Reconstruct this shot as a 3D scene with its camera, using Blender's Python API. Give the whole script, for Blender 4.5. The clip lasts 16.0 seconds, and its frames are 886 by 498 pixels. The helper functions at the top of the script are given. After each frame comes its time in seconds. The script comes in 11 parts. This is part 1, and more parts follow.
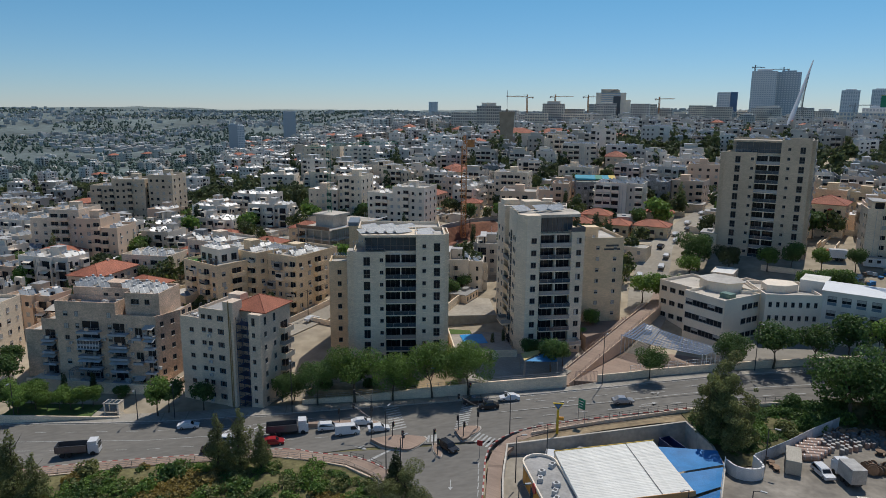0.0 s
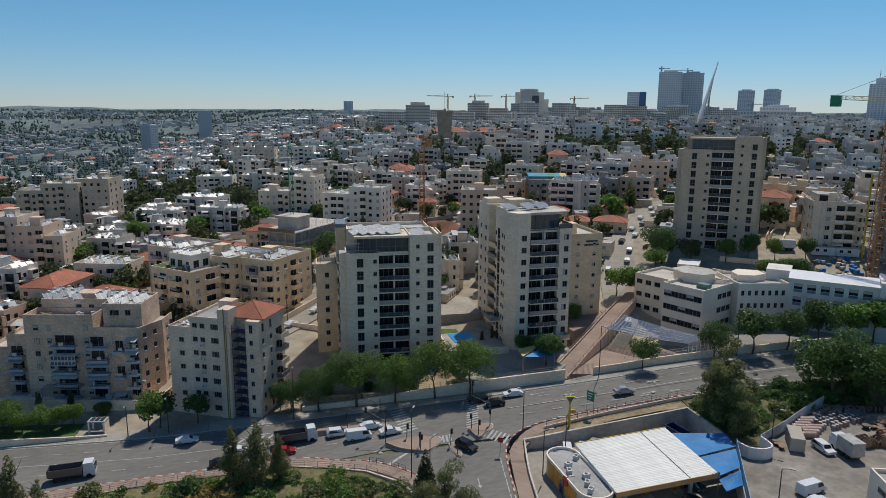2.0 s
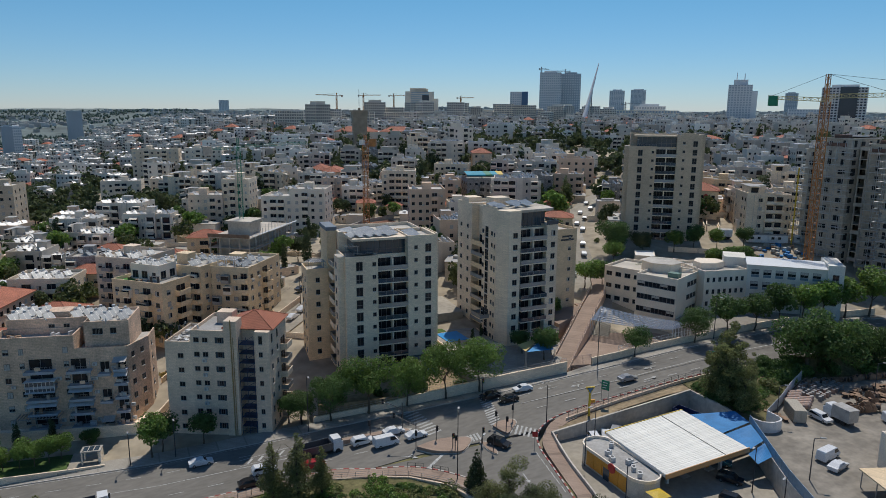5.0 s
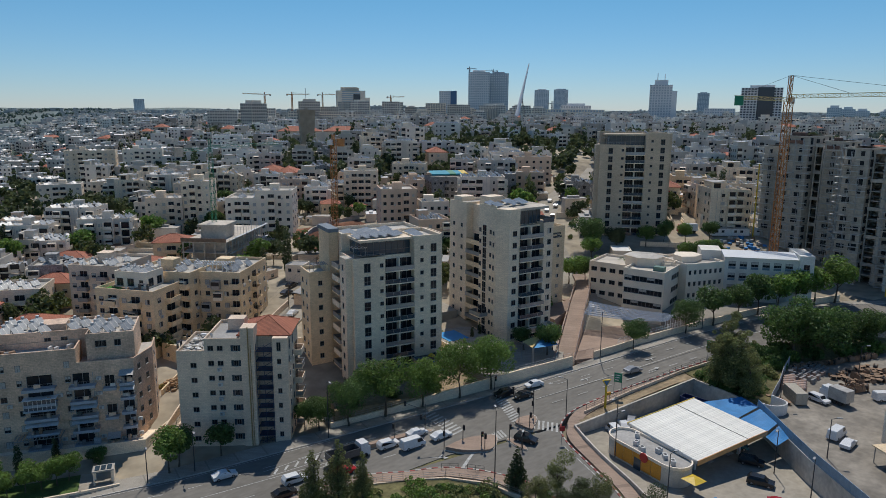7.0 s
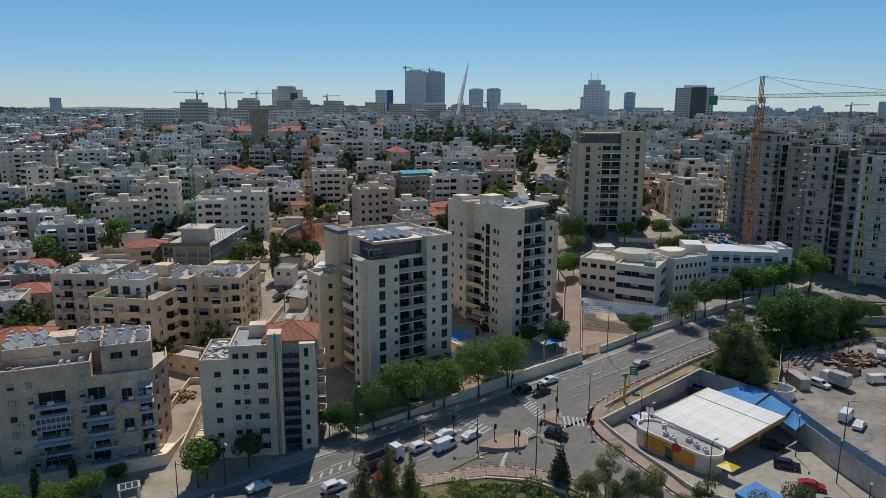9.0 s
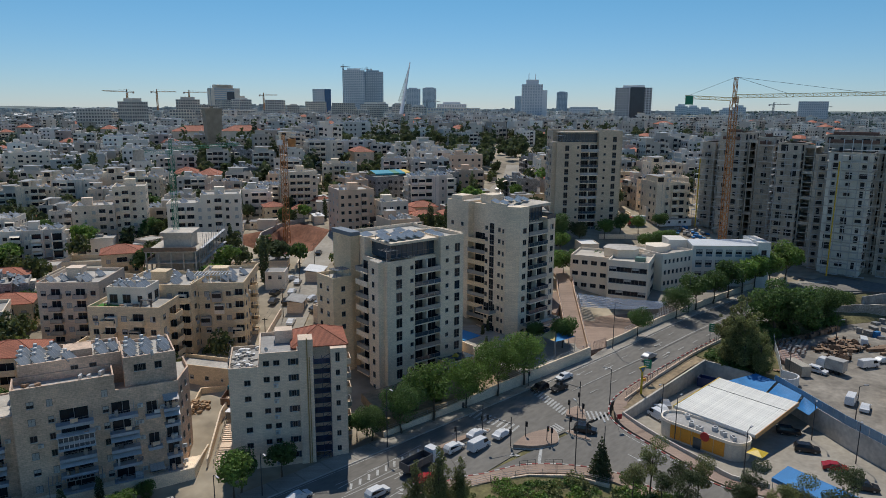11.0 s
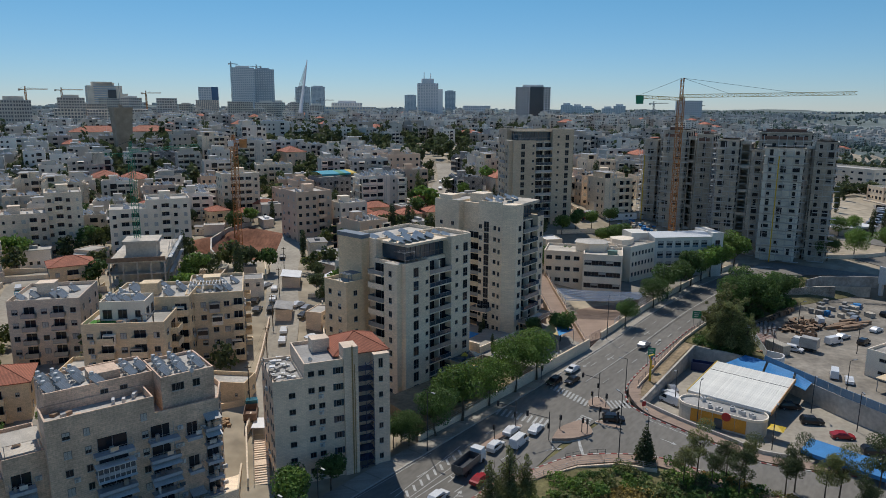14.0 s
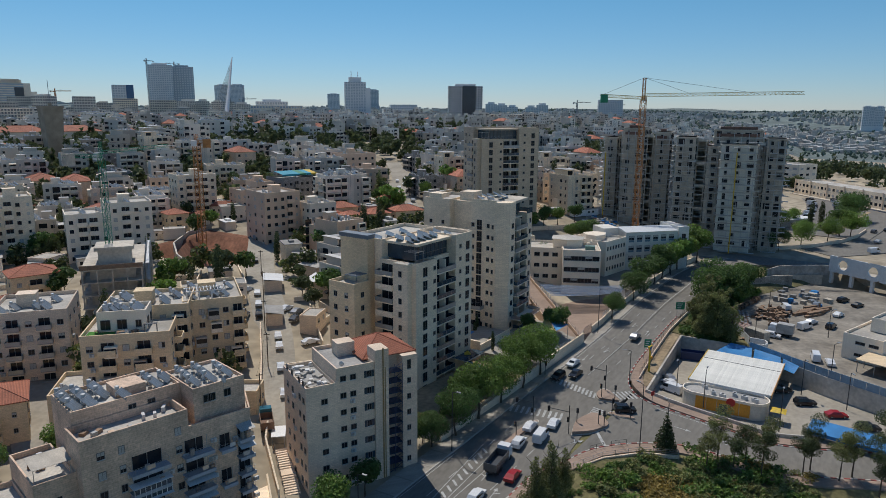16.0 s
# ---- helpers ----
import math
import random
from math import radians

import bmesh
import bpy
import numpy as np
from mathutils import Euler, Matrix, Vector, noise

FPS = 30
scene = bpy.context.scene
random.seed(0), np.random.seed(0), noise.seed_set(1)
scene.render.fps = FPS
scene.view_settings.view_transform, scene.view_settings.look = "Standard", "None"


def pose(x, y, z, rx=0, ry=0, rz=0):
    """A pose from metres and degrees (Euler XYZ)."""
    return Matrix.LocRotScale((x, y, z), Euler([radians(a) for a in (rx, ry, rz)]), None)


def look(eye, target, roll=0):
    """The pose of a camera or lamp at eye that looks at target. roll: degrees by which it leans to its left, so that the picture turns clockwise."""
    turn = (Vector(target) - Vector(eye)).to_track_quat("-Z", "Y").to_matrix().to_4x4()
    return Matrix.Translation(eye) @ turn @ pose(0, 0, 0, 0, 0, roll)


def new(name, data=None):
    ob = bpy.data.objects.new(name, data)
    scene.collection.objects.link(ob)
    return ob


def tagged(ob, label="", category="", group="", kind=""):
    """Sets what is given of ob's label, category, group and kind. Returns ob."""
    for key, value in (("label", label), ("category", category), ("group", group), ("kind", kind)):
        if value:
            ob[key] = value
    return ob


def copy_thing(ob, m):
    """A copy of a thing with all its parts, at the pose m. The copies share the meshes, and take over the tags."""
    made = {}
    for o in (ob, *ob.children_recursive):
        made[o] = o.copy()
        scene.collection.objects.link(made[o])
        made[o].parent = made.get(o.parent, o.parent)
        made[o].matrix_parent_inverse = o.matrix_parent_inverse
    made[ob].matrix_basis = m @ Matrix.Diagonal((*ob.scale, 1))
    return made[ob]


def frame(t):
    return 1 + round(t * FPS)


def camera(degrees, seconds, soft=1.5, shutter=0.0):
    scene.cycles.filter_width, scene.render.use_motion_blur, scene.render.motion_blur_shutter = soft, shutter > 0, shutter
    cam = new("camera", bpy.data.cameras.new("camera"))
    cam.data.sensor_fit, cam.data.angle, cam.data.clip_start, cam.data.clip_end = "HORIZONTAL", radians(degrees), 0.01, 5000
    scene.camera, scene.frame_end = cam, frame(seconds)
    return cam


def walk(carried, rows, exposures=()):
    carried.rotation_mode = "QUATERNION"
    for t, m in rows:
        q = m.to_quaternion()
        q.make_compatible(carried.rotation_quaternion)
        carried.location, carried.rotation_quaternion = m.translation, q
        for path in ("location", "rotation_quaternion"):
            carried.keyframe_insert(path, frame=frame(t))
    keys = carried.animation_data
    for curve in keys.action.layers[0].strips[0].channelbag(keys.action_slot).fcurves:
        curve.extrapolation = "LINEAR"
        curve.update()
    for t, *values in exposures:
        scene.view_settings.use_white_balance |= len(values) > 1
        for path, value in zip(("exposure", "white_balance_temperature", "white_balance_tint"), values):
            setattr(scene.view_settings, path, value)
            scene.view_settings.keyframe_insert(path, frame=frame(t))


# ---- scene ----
cam = camera(65.3, 16.0, soft=0.5)
METRES, EYE, TILT, LEAN, TURN = 150.0, 70.0, 0.0, 0.0, -8.6
ROWS = [
    (0.0, 0.0, 0.0, 0.0, 0.09, -11.44, -0.47),
    (0.5, -0.0292, 0.0002, -0.0002, -1.37, -11.45, -0.45),
    (1.0, -0.0615, 0.0015, -0.0004, -3.36, -11.45, -0.45),
    (1.5, -0.0918, 0.004, -0.0003, -5.3, -11.45, -0.43),
    (2.0, -0.1242, 0.008, -0.0007, -7.12, -11.44, -0.42),
    (2.5, -0.154, 0.0125, -0.0008, -8.8, -11.44, -0.42),
    (3.0, -0.1861, 0.0185, -0.0011, -10.62, -11.45, -0.4),
    (3.5, -0.2152, 0.0248, -0.0011, -12.27, -11.44, -0.39),
    (4.0, -0.2466, 0.0325, -0.0013, -14.04, -11.43, -0.38),
    (4.5, -0.2753, 0.0406, -0.0014, -15.64, -11.43, -0.37),
    (7.0, -0.4233, 0.0948, -0.0018, -23.65, -11.46, -0.35),
    (7.5, -0.4506, 0.1076, -0.0019, -25.05, -11.46, -0.35),
    (8.0, -0.4795, 0.1224, -0.0019, -26.54, -11.47, -0.35),
    (8.5, -0.5059, 0.1366, -0.0019, -27.94, -11.49, -0.35),
    (9.0, -0.5339, 0.1527, -0.0019, -29.44, -11.5, -0.34),
    (11.5, -0.6617, 0.2404, -0.0021, -36.62, -11.53, -0.34),
    (12.0, -0.687, 0.2606, -0.0019, -38.28, -11.54, -0.33),
    (12.5, -0.7099, 0.28, -0.002, -39.82, -11.55, -0.33),
    (13.0, -0.7342, 0.3017, -0.0018, -41.45, -11.57, -0.33),
    (13.5, -0.7559, 0.3224, -0.0018, -42.97, -11.57, -0.34),
    (14.0, -0.7789, 0.3454, -0.0021, -44.62, -11.57, -0.34),
    (14.5, -0.7995, 0.3674, -0.0025, -46.16, -11.58, -0.37),
    (15.0, -0.8213, 0.392, -0.0029, -47.81, -11.6, -0.37),
    (15.5, -0.8405, 0.4152, -0.0033, -49.39, -11.61, -0.36),
    (16.0, -0.8605, 0.4408, -0.0037, -51.22, -11.61, -0.36),
]
walk(cam, [(t, pose(0, 0, EYE, TILT, LEAN, TURN) @ pose(METRES * x, METRES * y, METRES * z, 90 + pitch, roll, yaw)) for t, x, y, z, yaw, pitch, roll in ROWS])

# ---- light ----
SUN_AZ, SUN_EL = 37.5, 60.0   # bearing from +y towards +x, height above the horizon
world = bpy.data.worlds.new("sky")
scene.world = world
world.use_nodes = True
_n = world.node_tree.nodes
_sky = _n.new("ShaderNodeTexSky")
_sky.sky_type, _sky.sun_disc = "NISHITA", False
_sky.sun_elevation, _sky.sun_rotation = radians(SUN_EL), radians(SUN_AZ)
_sky.altitude, _sky.air_density, _sky.dust_density, _sky.ozone_density = 800.0, 1.0, 0.0, 6.0
_n["Background"].inputs[1].default_value = 0.087
_tint = _n.new("ShaderNodeMix")
_tint.data_type, _tint.blend_type = "RGBA", "MULTIPLY"
_tint.inputs[0].default_value = 1.0
# the haze near the horizon is paler and less green than the clear sky above it
_dir, _sep, _ramp = _n.new("ShaderNodeTexCoord"), _n.new("ShaderNodeSeparateXYZ"), _n.new("ShaderNodeValToRGB")
world.node_tree.links.new(_dir.outputs["Generated"], _sep.inputs[0])
world.node_tree.links.new(_sep.outputs[2], _ramp.inputs[0])
_ramp.color_ramp.elements[0].position, _ramp.color_ramp.elements[0].color = 0.0, (0.64, 0.73, 0.91, 1.0)
_ramp.color_ramp.elements[1].position, _ramp.color_ramp.elements[1].color = 0.5, (0.65, 0.85, 0.90, 1.0)
_clear = _ramp.color_ramp.elements.new(0.15)
_clear.color = (0.53, 0.83, 0.885, 1.0)
world.node_tree.links.new(_ramp.outputs[0], _tint.inputs[7])
world.node_tree.links.new(_sky.outputs[0], _tint.inputs[6])
world.node_tree.links.new(_tint.outputs[2], _n["Background"].inputs[0])
_sun = bpy.data.lights.new("sun", "SUN")
_sun.energy, _sun.angle, _sun.color = 2.85, radians(0.53), (1.0, 0.95, 0.87)
sun = new("sun", _sun)
_d = Vector((math.sin(radians(SUN_AZ)) * math.cos(radians(SUN_EL)), math.cos(radians(SUN_AZ)) * math.cos(radians(SUN_EL)), math.sin(radians(SUN_EL))))
sun.matrix_world = look(_d * 400, (0, 0, 0))
scene.view_settings.exposure = 0.12

# ---- materials ----
MATS = {}


def material(name, base, rough=0.8, metal=0.0, grain=(6.0, 0.25), stain=(0.25, 0.2), bump=0.0, course=None, vary=0.0, wave=None, island=0.0, stretch=(1, 1, 1), leaf=0.0):
    """Base colour with fine grain and broad stains; course: size of stone courses; vary: random tone for each object."""
    if name in MATS:
        return MATS[name]
    m = bpy.data.materials.new(name)
    MATS[name] = m
    m.use_nodes = True
    n, l = m.node_tree.nodes, m.node_tree.links
    b = n["Principled BSDF"]
    b.inputs["Roughness"].default_value, b.inputs["Metallic"].default_value = rough, metal
    tc = n.new("ShaderNodeTexCoord")
    mp = n.new("ShaderNodeMapping")
    mp.inputs["Scale"].default_value = stretch
    l.new(tc.outputs["Object"], mp.inputs[0])
    co = mp.outputs[0]

    def noise_at(scale, detail=3):
        t = n.new("ShaderNodeTexNoise")
        t.inputs["Scale"].default_value, t.inputs["Detail"].default_value = scale, detail
        l.new(co, t.inputs["Vector"])
        return t.outputs["Fac"]

    def scaled(fac, lo, hi):
        r = n.new("ShaderNodeMapRange")
        r.inputs["From Min"].default_value, r.inputs["From Max"].default_value = 0.3, 0.7
        r.inputs["To Min"].default_value, r.inputs["To Max"].default_value = lo, hi
        l.new(fac, r.inputs["Value"])
        return r.outputs[0]

    def times(a, c):
        k = n.new("ShaderNodeMath")
        k.operation = "MULTIPLY"
        l.new(a, k.inputs[0])
        l.new(c, k.inputs[1])
        return k.outputs[0]

    f = times(scaled(noise_at(grain[0]), 1 - grain[1] / 2, 1 + grain[1] / 2), scaled(noise_at(stain[0], 5), 1 - stain[1] / 2, 1 + stain[1] / 2))
    height = f
    if course:
        sp, cb = n.new("ShaderNodeSeparateXYZ"), n.new("ShaderNodeCombineXYZ")
        ad = n.new("ShaderNodeMath")
        l.new(tc.outputs["Object"], sp.inputs[0])
        l.new(sp.outputs[0], ad.inputs[0])
        l.new(sp.outputs[1], ad.inputs[1])
        l.new(ad.outputs[0], cb.inputs[0])
        l.new(sp.outputs[2], cb.inputs[1])
        br = n.new("ShaderNodeTexBrick")
        br.inputs["Scale"].default_value = 1.0
        br.inputs["Brick Width"].default_value, br.inputs["Row Height"].default_value = course[0], course[1]
        br.inputs["Mortar Size"].default_value = course[2]
        br.inputs["Color1"].default_value, br.inputs["Color2"].default_value = (1.06, 1.06, 1.06, 1), (0.9, 0.9, 0.9, 1)
        br.inputs["Mortar"].default_value = (0.74, 0.74, 0.74, 1)
        l.new(cb.outputs[0], br.inputs["Vector"])
        rgb = n.new("ShaderNodeRGBToBW")
        l.new(br.outputs["Color"], rgb.inputs[0])
        f = times(f, rgb.outputs[0])
        height = rgb.outputs[0]
    if wave:
        wv = n.new("ShaderNodeTexWave")
        wv.bands_direction = wave[1]
        wv.inputs["Scale"].default_value = wave[0]
        l.new(tc.outputs["Object"], wv.inputs["Vector"])
        f = times(f, scaled(wv.outputs["Fac"], 0.72, 1.1))
        height = wv.outputs["Fac"]
    if vary:
        oi = n.new("ShaderNodeObjectInfo")
        r = n.new("ShaderNodeMapRange")
        r.inputs["To Min"].default_value, r.inputs["To Max"].default_value = 1 - vary, 1 + vary
        l.new(oi.outputs["Random"], r.inputs["Value"])
        f = times(f, r.outputs[0])
    if island:
        ge = n.new("ShaderNodeNewGeometry")
        r = n.new("ShaderNodeMapRange")
        r.inputs["To Min"].default_value, r.inputs["To Max"].default_value = 1 - island, 1 + island
        l.new(ge.outputs["Random Per Island"], r.inputs["Value"])
        f = times(f, r.outputs[0])
    mix = n.new("ShaderNodeVectorMath")
    mix.operation = "SCALE"
    mix.inputs[0].default_value = base[:3]
    l.new(f, mix.inputs["Scale"])
    l.new(mix.outputs[0], b.inputs["Base Color"])
    if leaf:
        # thin leaves let some light through
        tr, ms = n.new("ShaderNodeBsdfTranslucent"), n.new("ShaderNodeMixShader")
        warm = n.new("ShaderNodeVectorMath")
        warm.operation = "MULTIPLY"
        warm.inputs[1].default_value = (1.25, 1.2, 0.7)
        l.new(mix.outputs[0], warm.inputs[0])
        l.new(warm.outputs[0], tr.inputs["Color"])
        ms.inputs[0].default_value = leaf
        l.new(b.outputs[0], ms.inputs[1])
        l.new(tr.outputs[0], ms.inputs[2])
        l.new(ms.outputs[0], n["Material Output"].inputs["Surface"])
    if bump:
        bp = n.new("ShaderNodeBump")
        bp.inputs["Strength"].default_value, bp.inputs["Distance"].default_value = bump, 0.05
        l.new(height, bp.inputs["Height"])
        l.new(bp.outputs[0], b.inputs["Normal"])
    return m


STONE = material("pale_limestone", (0.88, 0.725, 0.54), course=(0.62, 0.3, 0.012), bump=0.2, vary=0.05, stain=(0.12, 0.25))
WARM = material("warm_limestone", (0.78, 0.60, 0.385), course=(0.62, 0.3, 0.012), bump=0.2, vary=0.06, stain=(0.12, 0.28))
GREYSTONE = material("grey_limestone", (0.80, 0.63, 0.475), course=(0.62, 0.3, 0.014), bump=0.2, vary=0.06, stain=(0.12, 0.3))
TAN = material("tan_limestone", (0.60, 0.485, 0.35), course=(0.7, 0.35, 0.012), bump=0.2, vary=0.05, stain=(0.1, 0.3))
ROUGHSTONE = material("rough_dark_stone", (0.33, 0.31, 0.29), course=(0.9, 0.55, 0.06), bump=0.6, stain=(0.6, 0.5), grain=(2.5, 0.7))
PINK = material("pinkish_render", (0.72, 0.52, 0.37), stain=(0.12, 0.25), vary=0.06)
PLASTER = material("white_plaster", (0.86, 0.745, 0.60), stain=(0.15, 0.22), vary=0.06)
WHITE = material("white_paint", (0.74, 0.73, 0.71), rough=0.55, stain=(0.4, 0.12))
ROOF = material("whitewashed_roof", (0.43, 0.40, 0.355), stain=(0.18, 0.5), grain=(2.0, 0.3), vary=0.12)
GREYROOF = material("grey_bitumen_roof", (0.30, 0.29, 0.275), stain=(0.2, 0.5), grain=(2.0, 0.3), vary=0.1)
TILE = material("red_roof_tiles", (0.40, 0.135, 0.075), stain=(0.3, 0.35), grain=(4.0, 0.4), vary=0.1, wave=(1.4, "X"), bump=0.5)
CONCRETE = material("raw_concrete", (0.51, 0.45, 0.37), stain=(0.2, 0.5), grain=(1.5, 0.3), bump=0.1)
CASTWALL = material("cast_retaining_wall", (0.53, 0.485, 0.42), stain=(0.15, 0.45), grain=(1.2, 0.25), bump=0.1)
GLASS = material("dark_window_glass", (0.02, 0.024, 0.03), rough=0.08, stain=(0.7, 0.8))
GLASS.node_tree.nodes["Principled BSDF"].inputs["Specular IOR Level"].default_value = 0.25
BLUEGLASS = material("blue_grey_glass", (0.045, 0.07, 0.095), rough=0.08, stain=(0.5, 0.5))
FRAME = material("window_frame", (0.16, 0.155, 0.15), rough=0.5, vary=0.15)
SHUTTER = material("roller_shutter", (0.47, 0.45, 0.42), rough=0.6, wave=(6.0, "Z"), vary=0.1)
METAL = material("galvanised_metal", (0.33, 0.34, 0.35), rough=0.45, metal=0.6)
DARKMETAL = material("dark_painted_metal", (0.05, 0.05, 0.055), rough=0.5)
COLLECTOR = material("solar_collector_glass", (0.16, 0.19, 0.22), rough=0.38, stain=(1.5, 0.3), vary=0.15)
TANK = material("white_enamel_tank", (0.56, 0.56, 0.55), rough=0.5, stain=(1.0, 0.15), vary=0.05)
ASPHALT = material("worn_asphalt", (0.18, 0.168, 0.148), rough=0.9, stain=(0.06, 0.35), grain=(1.2, 0.3), stretch=(0.4, 1.0, 1.0))
PALEROAD = material("dusty_pale_asphalt", (0.34, 0.305, 0.25), rough=0.95, stain=(0.07, 0.4), grain=(0.9, 0.25))
PAVING = material("reddish_paving", (0.33, 0.24, 0.185), rough=0.9, stain=(0.2, 0.3), course=(0.4, 0.2, 0.008))
PAVGREY = material("grey_paving", (0.34, 0.31, 0.265), rough=0.9, stain=(0.2, 0.35), course=(0.6, 0.3, 0.008))
PAINT = material("road_paint", (0.40, 0.40, 0.385), rough=0.7, stain=(1.2, 0.55), grain=(5, 0.4))
KERB = material("kerb_stone", (0.47, 0.44, 0.40), stain=(0.5, 0.3))
KERBRED = material("kerb_red_paint", (0.30, 0.07, 0.06), stain=(0.5, 0.4))
EARTH = material("dry_earth", (0.31, 0.235, 0.145), rough=1.0, stain=(0.1, 0.6), grain=(1.0, 0.5), bump=0.4)
REDEARTH = material("red_clay_earth", (0.22, 0.10, 0.06), rough=1.0, stain=(0.12, 0.7), grain=(0.8, 0.5), bump=0.5)
GRASS = material("lawn_grass", (0.075, 0.125, 0.03), rough=1.0, stain=(0.3, 0.4), grain=(3, 0.5))
LEAF = material("broad_leaves", (0.10, 0.17, 0.045), rough=0.6, stain=(0.35, 0.6), grain=(3, 0.5), vary=0.18, island=0.3, leaf=0.38)
LEAFLIGHT = material("light_green_leaves", (0.165, 0.26, 0.055), rough=0.6, stain=(0.4, 0.5), grain=(3, 0.5), vary=0.18, island=0.3, leaf=0.38)
PINE = material("pine_needles", (0.095, 0.12, 0.05), rough=0.7, stain=(0.3, 0.6), grain=(3, 0.5), vary=0.18, island=0.3, leaf=0.38)
OLIVE = material("grey_green_leaves", (0.21, 0.225, 0.085), rough=0.7, stain=(0.3, 0.6), grain=(3, 0.5), vary=0.18, island=0.3, leaf=0.38)
BARK = material("tree_bark", (0.11, 0.085, 0.06), rough=0.95, stain=(2, 0.5))
SCRUB = material("dry_scrub", (0.33, 0.26, 0.10), rough=1.0, stain=(0.3, 0.6), grain=(3, 0.5), island=0.3, leaf=0.38)
BLUESHEET = material("blue_shade_cloth", (0.03, 0.20, 0.46), rough=0.7, stain=(0.4, 0.3))
CANOPY = material("cream_corrugated_sheet", (0.84, 0.82, 0.75), rough=0.5, stain=(0.15, 0.2), wave=(1.1, "Y"))
ORANGE = material("orange_painted_panel", (0.66, 0.29, 0.03), rough=0.5, stain=(0.5, 0.2))
YELLOW = material("yellow_paint", (0.62, 0.42, 0.03), rough=0.5, stain=(0.8, 0.3))
CRANERUST = material("orange_crane_paint", (0.46, 0.20, 0.06), rough=0.6, stain=(0.6, 0.4))
GREEN = material("green_paint", (0.02, 0.22, 0.12), rough=0.6, stain=(0.5, 0.3))
REDSIGN = material("red_sign_paint", (0.50, 0.03, 0.03), rough=0.5)
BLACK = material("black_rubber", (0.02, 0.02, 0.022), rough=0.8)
TYRE = material("tyre_rubber", (0.025, 0.025, 0.025), rough=0.85)
RIM = material("wheel_rim", (0.4, 0.4, 0.41), rough=0.35, metal=0.7)
CARGLASS = material("tinted_car_glass", (0.015, 0.018, 0.022), rough=0.05)
WOOD = material("weathered_wood", (0.26, 0.17, 0.11), rough=0.85, stain=(0.8, 0.5), vary=0.2)


def let_light_through(m, share=0.4):
    """Thin leaves: part of the light passes."""
    n, l = m.node_tree.nodes, m.node_tree.links
    b, out = n["Principled BSDF"], n["Material Output"]
    tr, mx = n.new("ShaderNodeBsdfTranslucent"), n.new("ShaderNodeMixShader")
    mx.inputs[0].default_value = share
    l.new(b.inputs["Base Color"].links[0].from_socket, tr.inputs[0])
    l.new(b.outputs[0], mx.inputs[1])
    l.new(tr.outputs[0], mx.inputs[2])
    l.new(mx.outputs[0], out.inputs[0])


for _m in (LEAF, LEAFLIGHT, PINE, OLIVE):
    let_light_through(_m)
CITYGROUND = material("dusty_city_ground", (0.36, 0.305, 0.225), rough=1.0, stain=(0.02, 0.7), grain=(0.25, 0.5))


# Blue-green distance haze is put into the hills' base colour.
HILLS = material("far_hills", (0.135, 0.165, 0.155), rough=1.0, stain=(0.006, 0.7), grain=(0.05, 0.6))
SCRUBGROUND = material("grassy_scrub_ground", (0.15, 0.135, 0.06), rough=1.0, stain=(0.25, 0.7), grain=(1.5, 0.6), bump=0.4)

# ---- mesh helpers ----


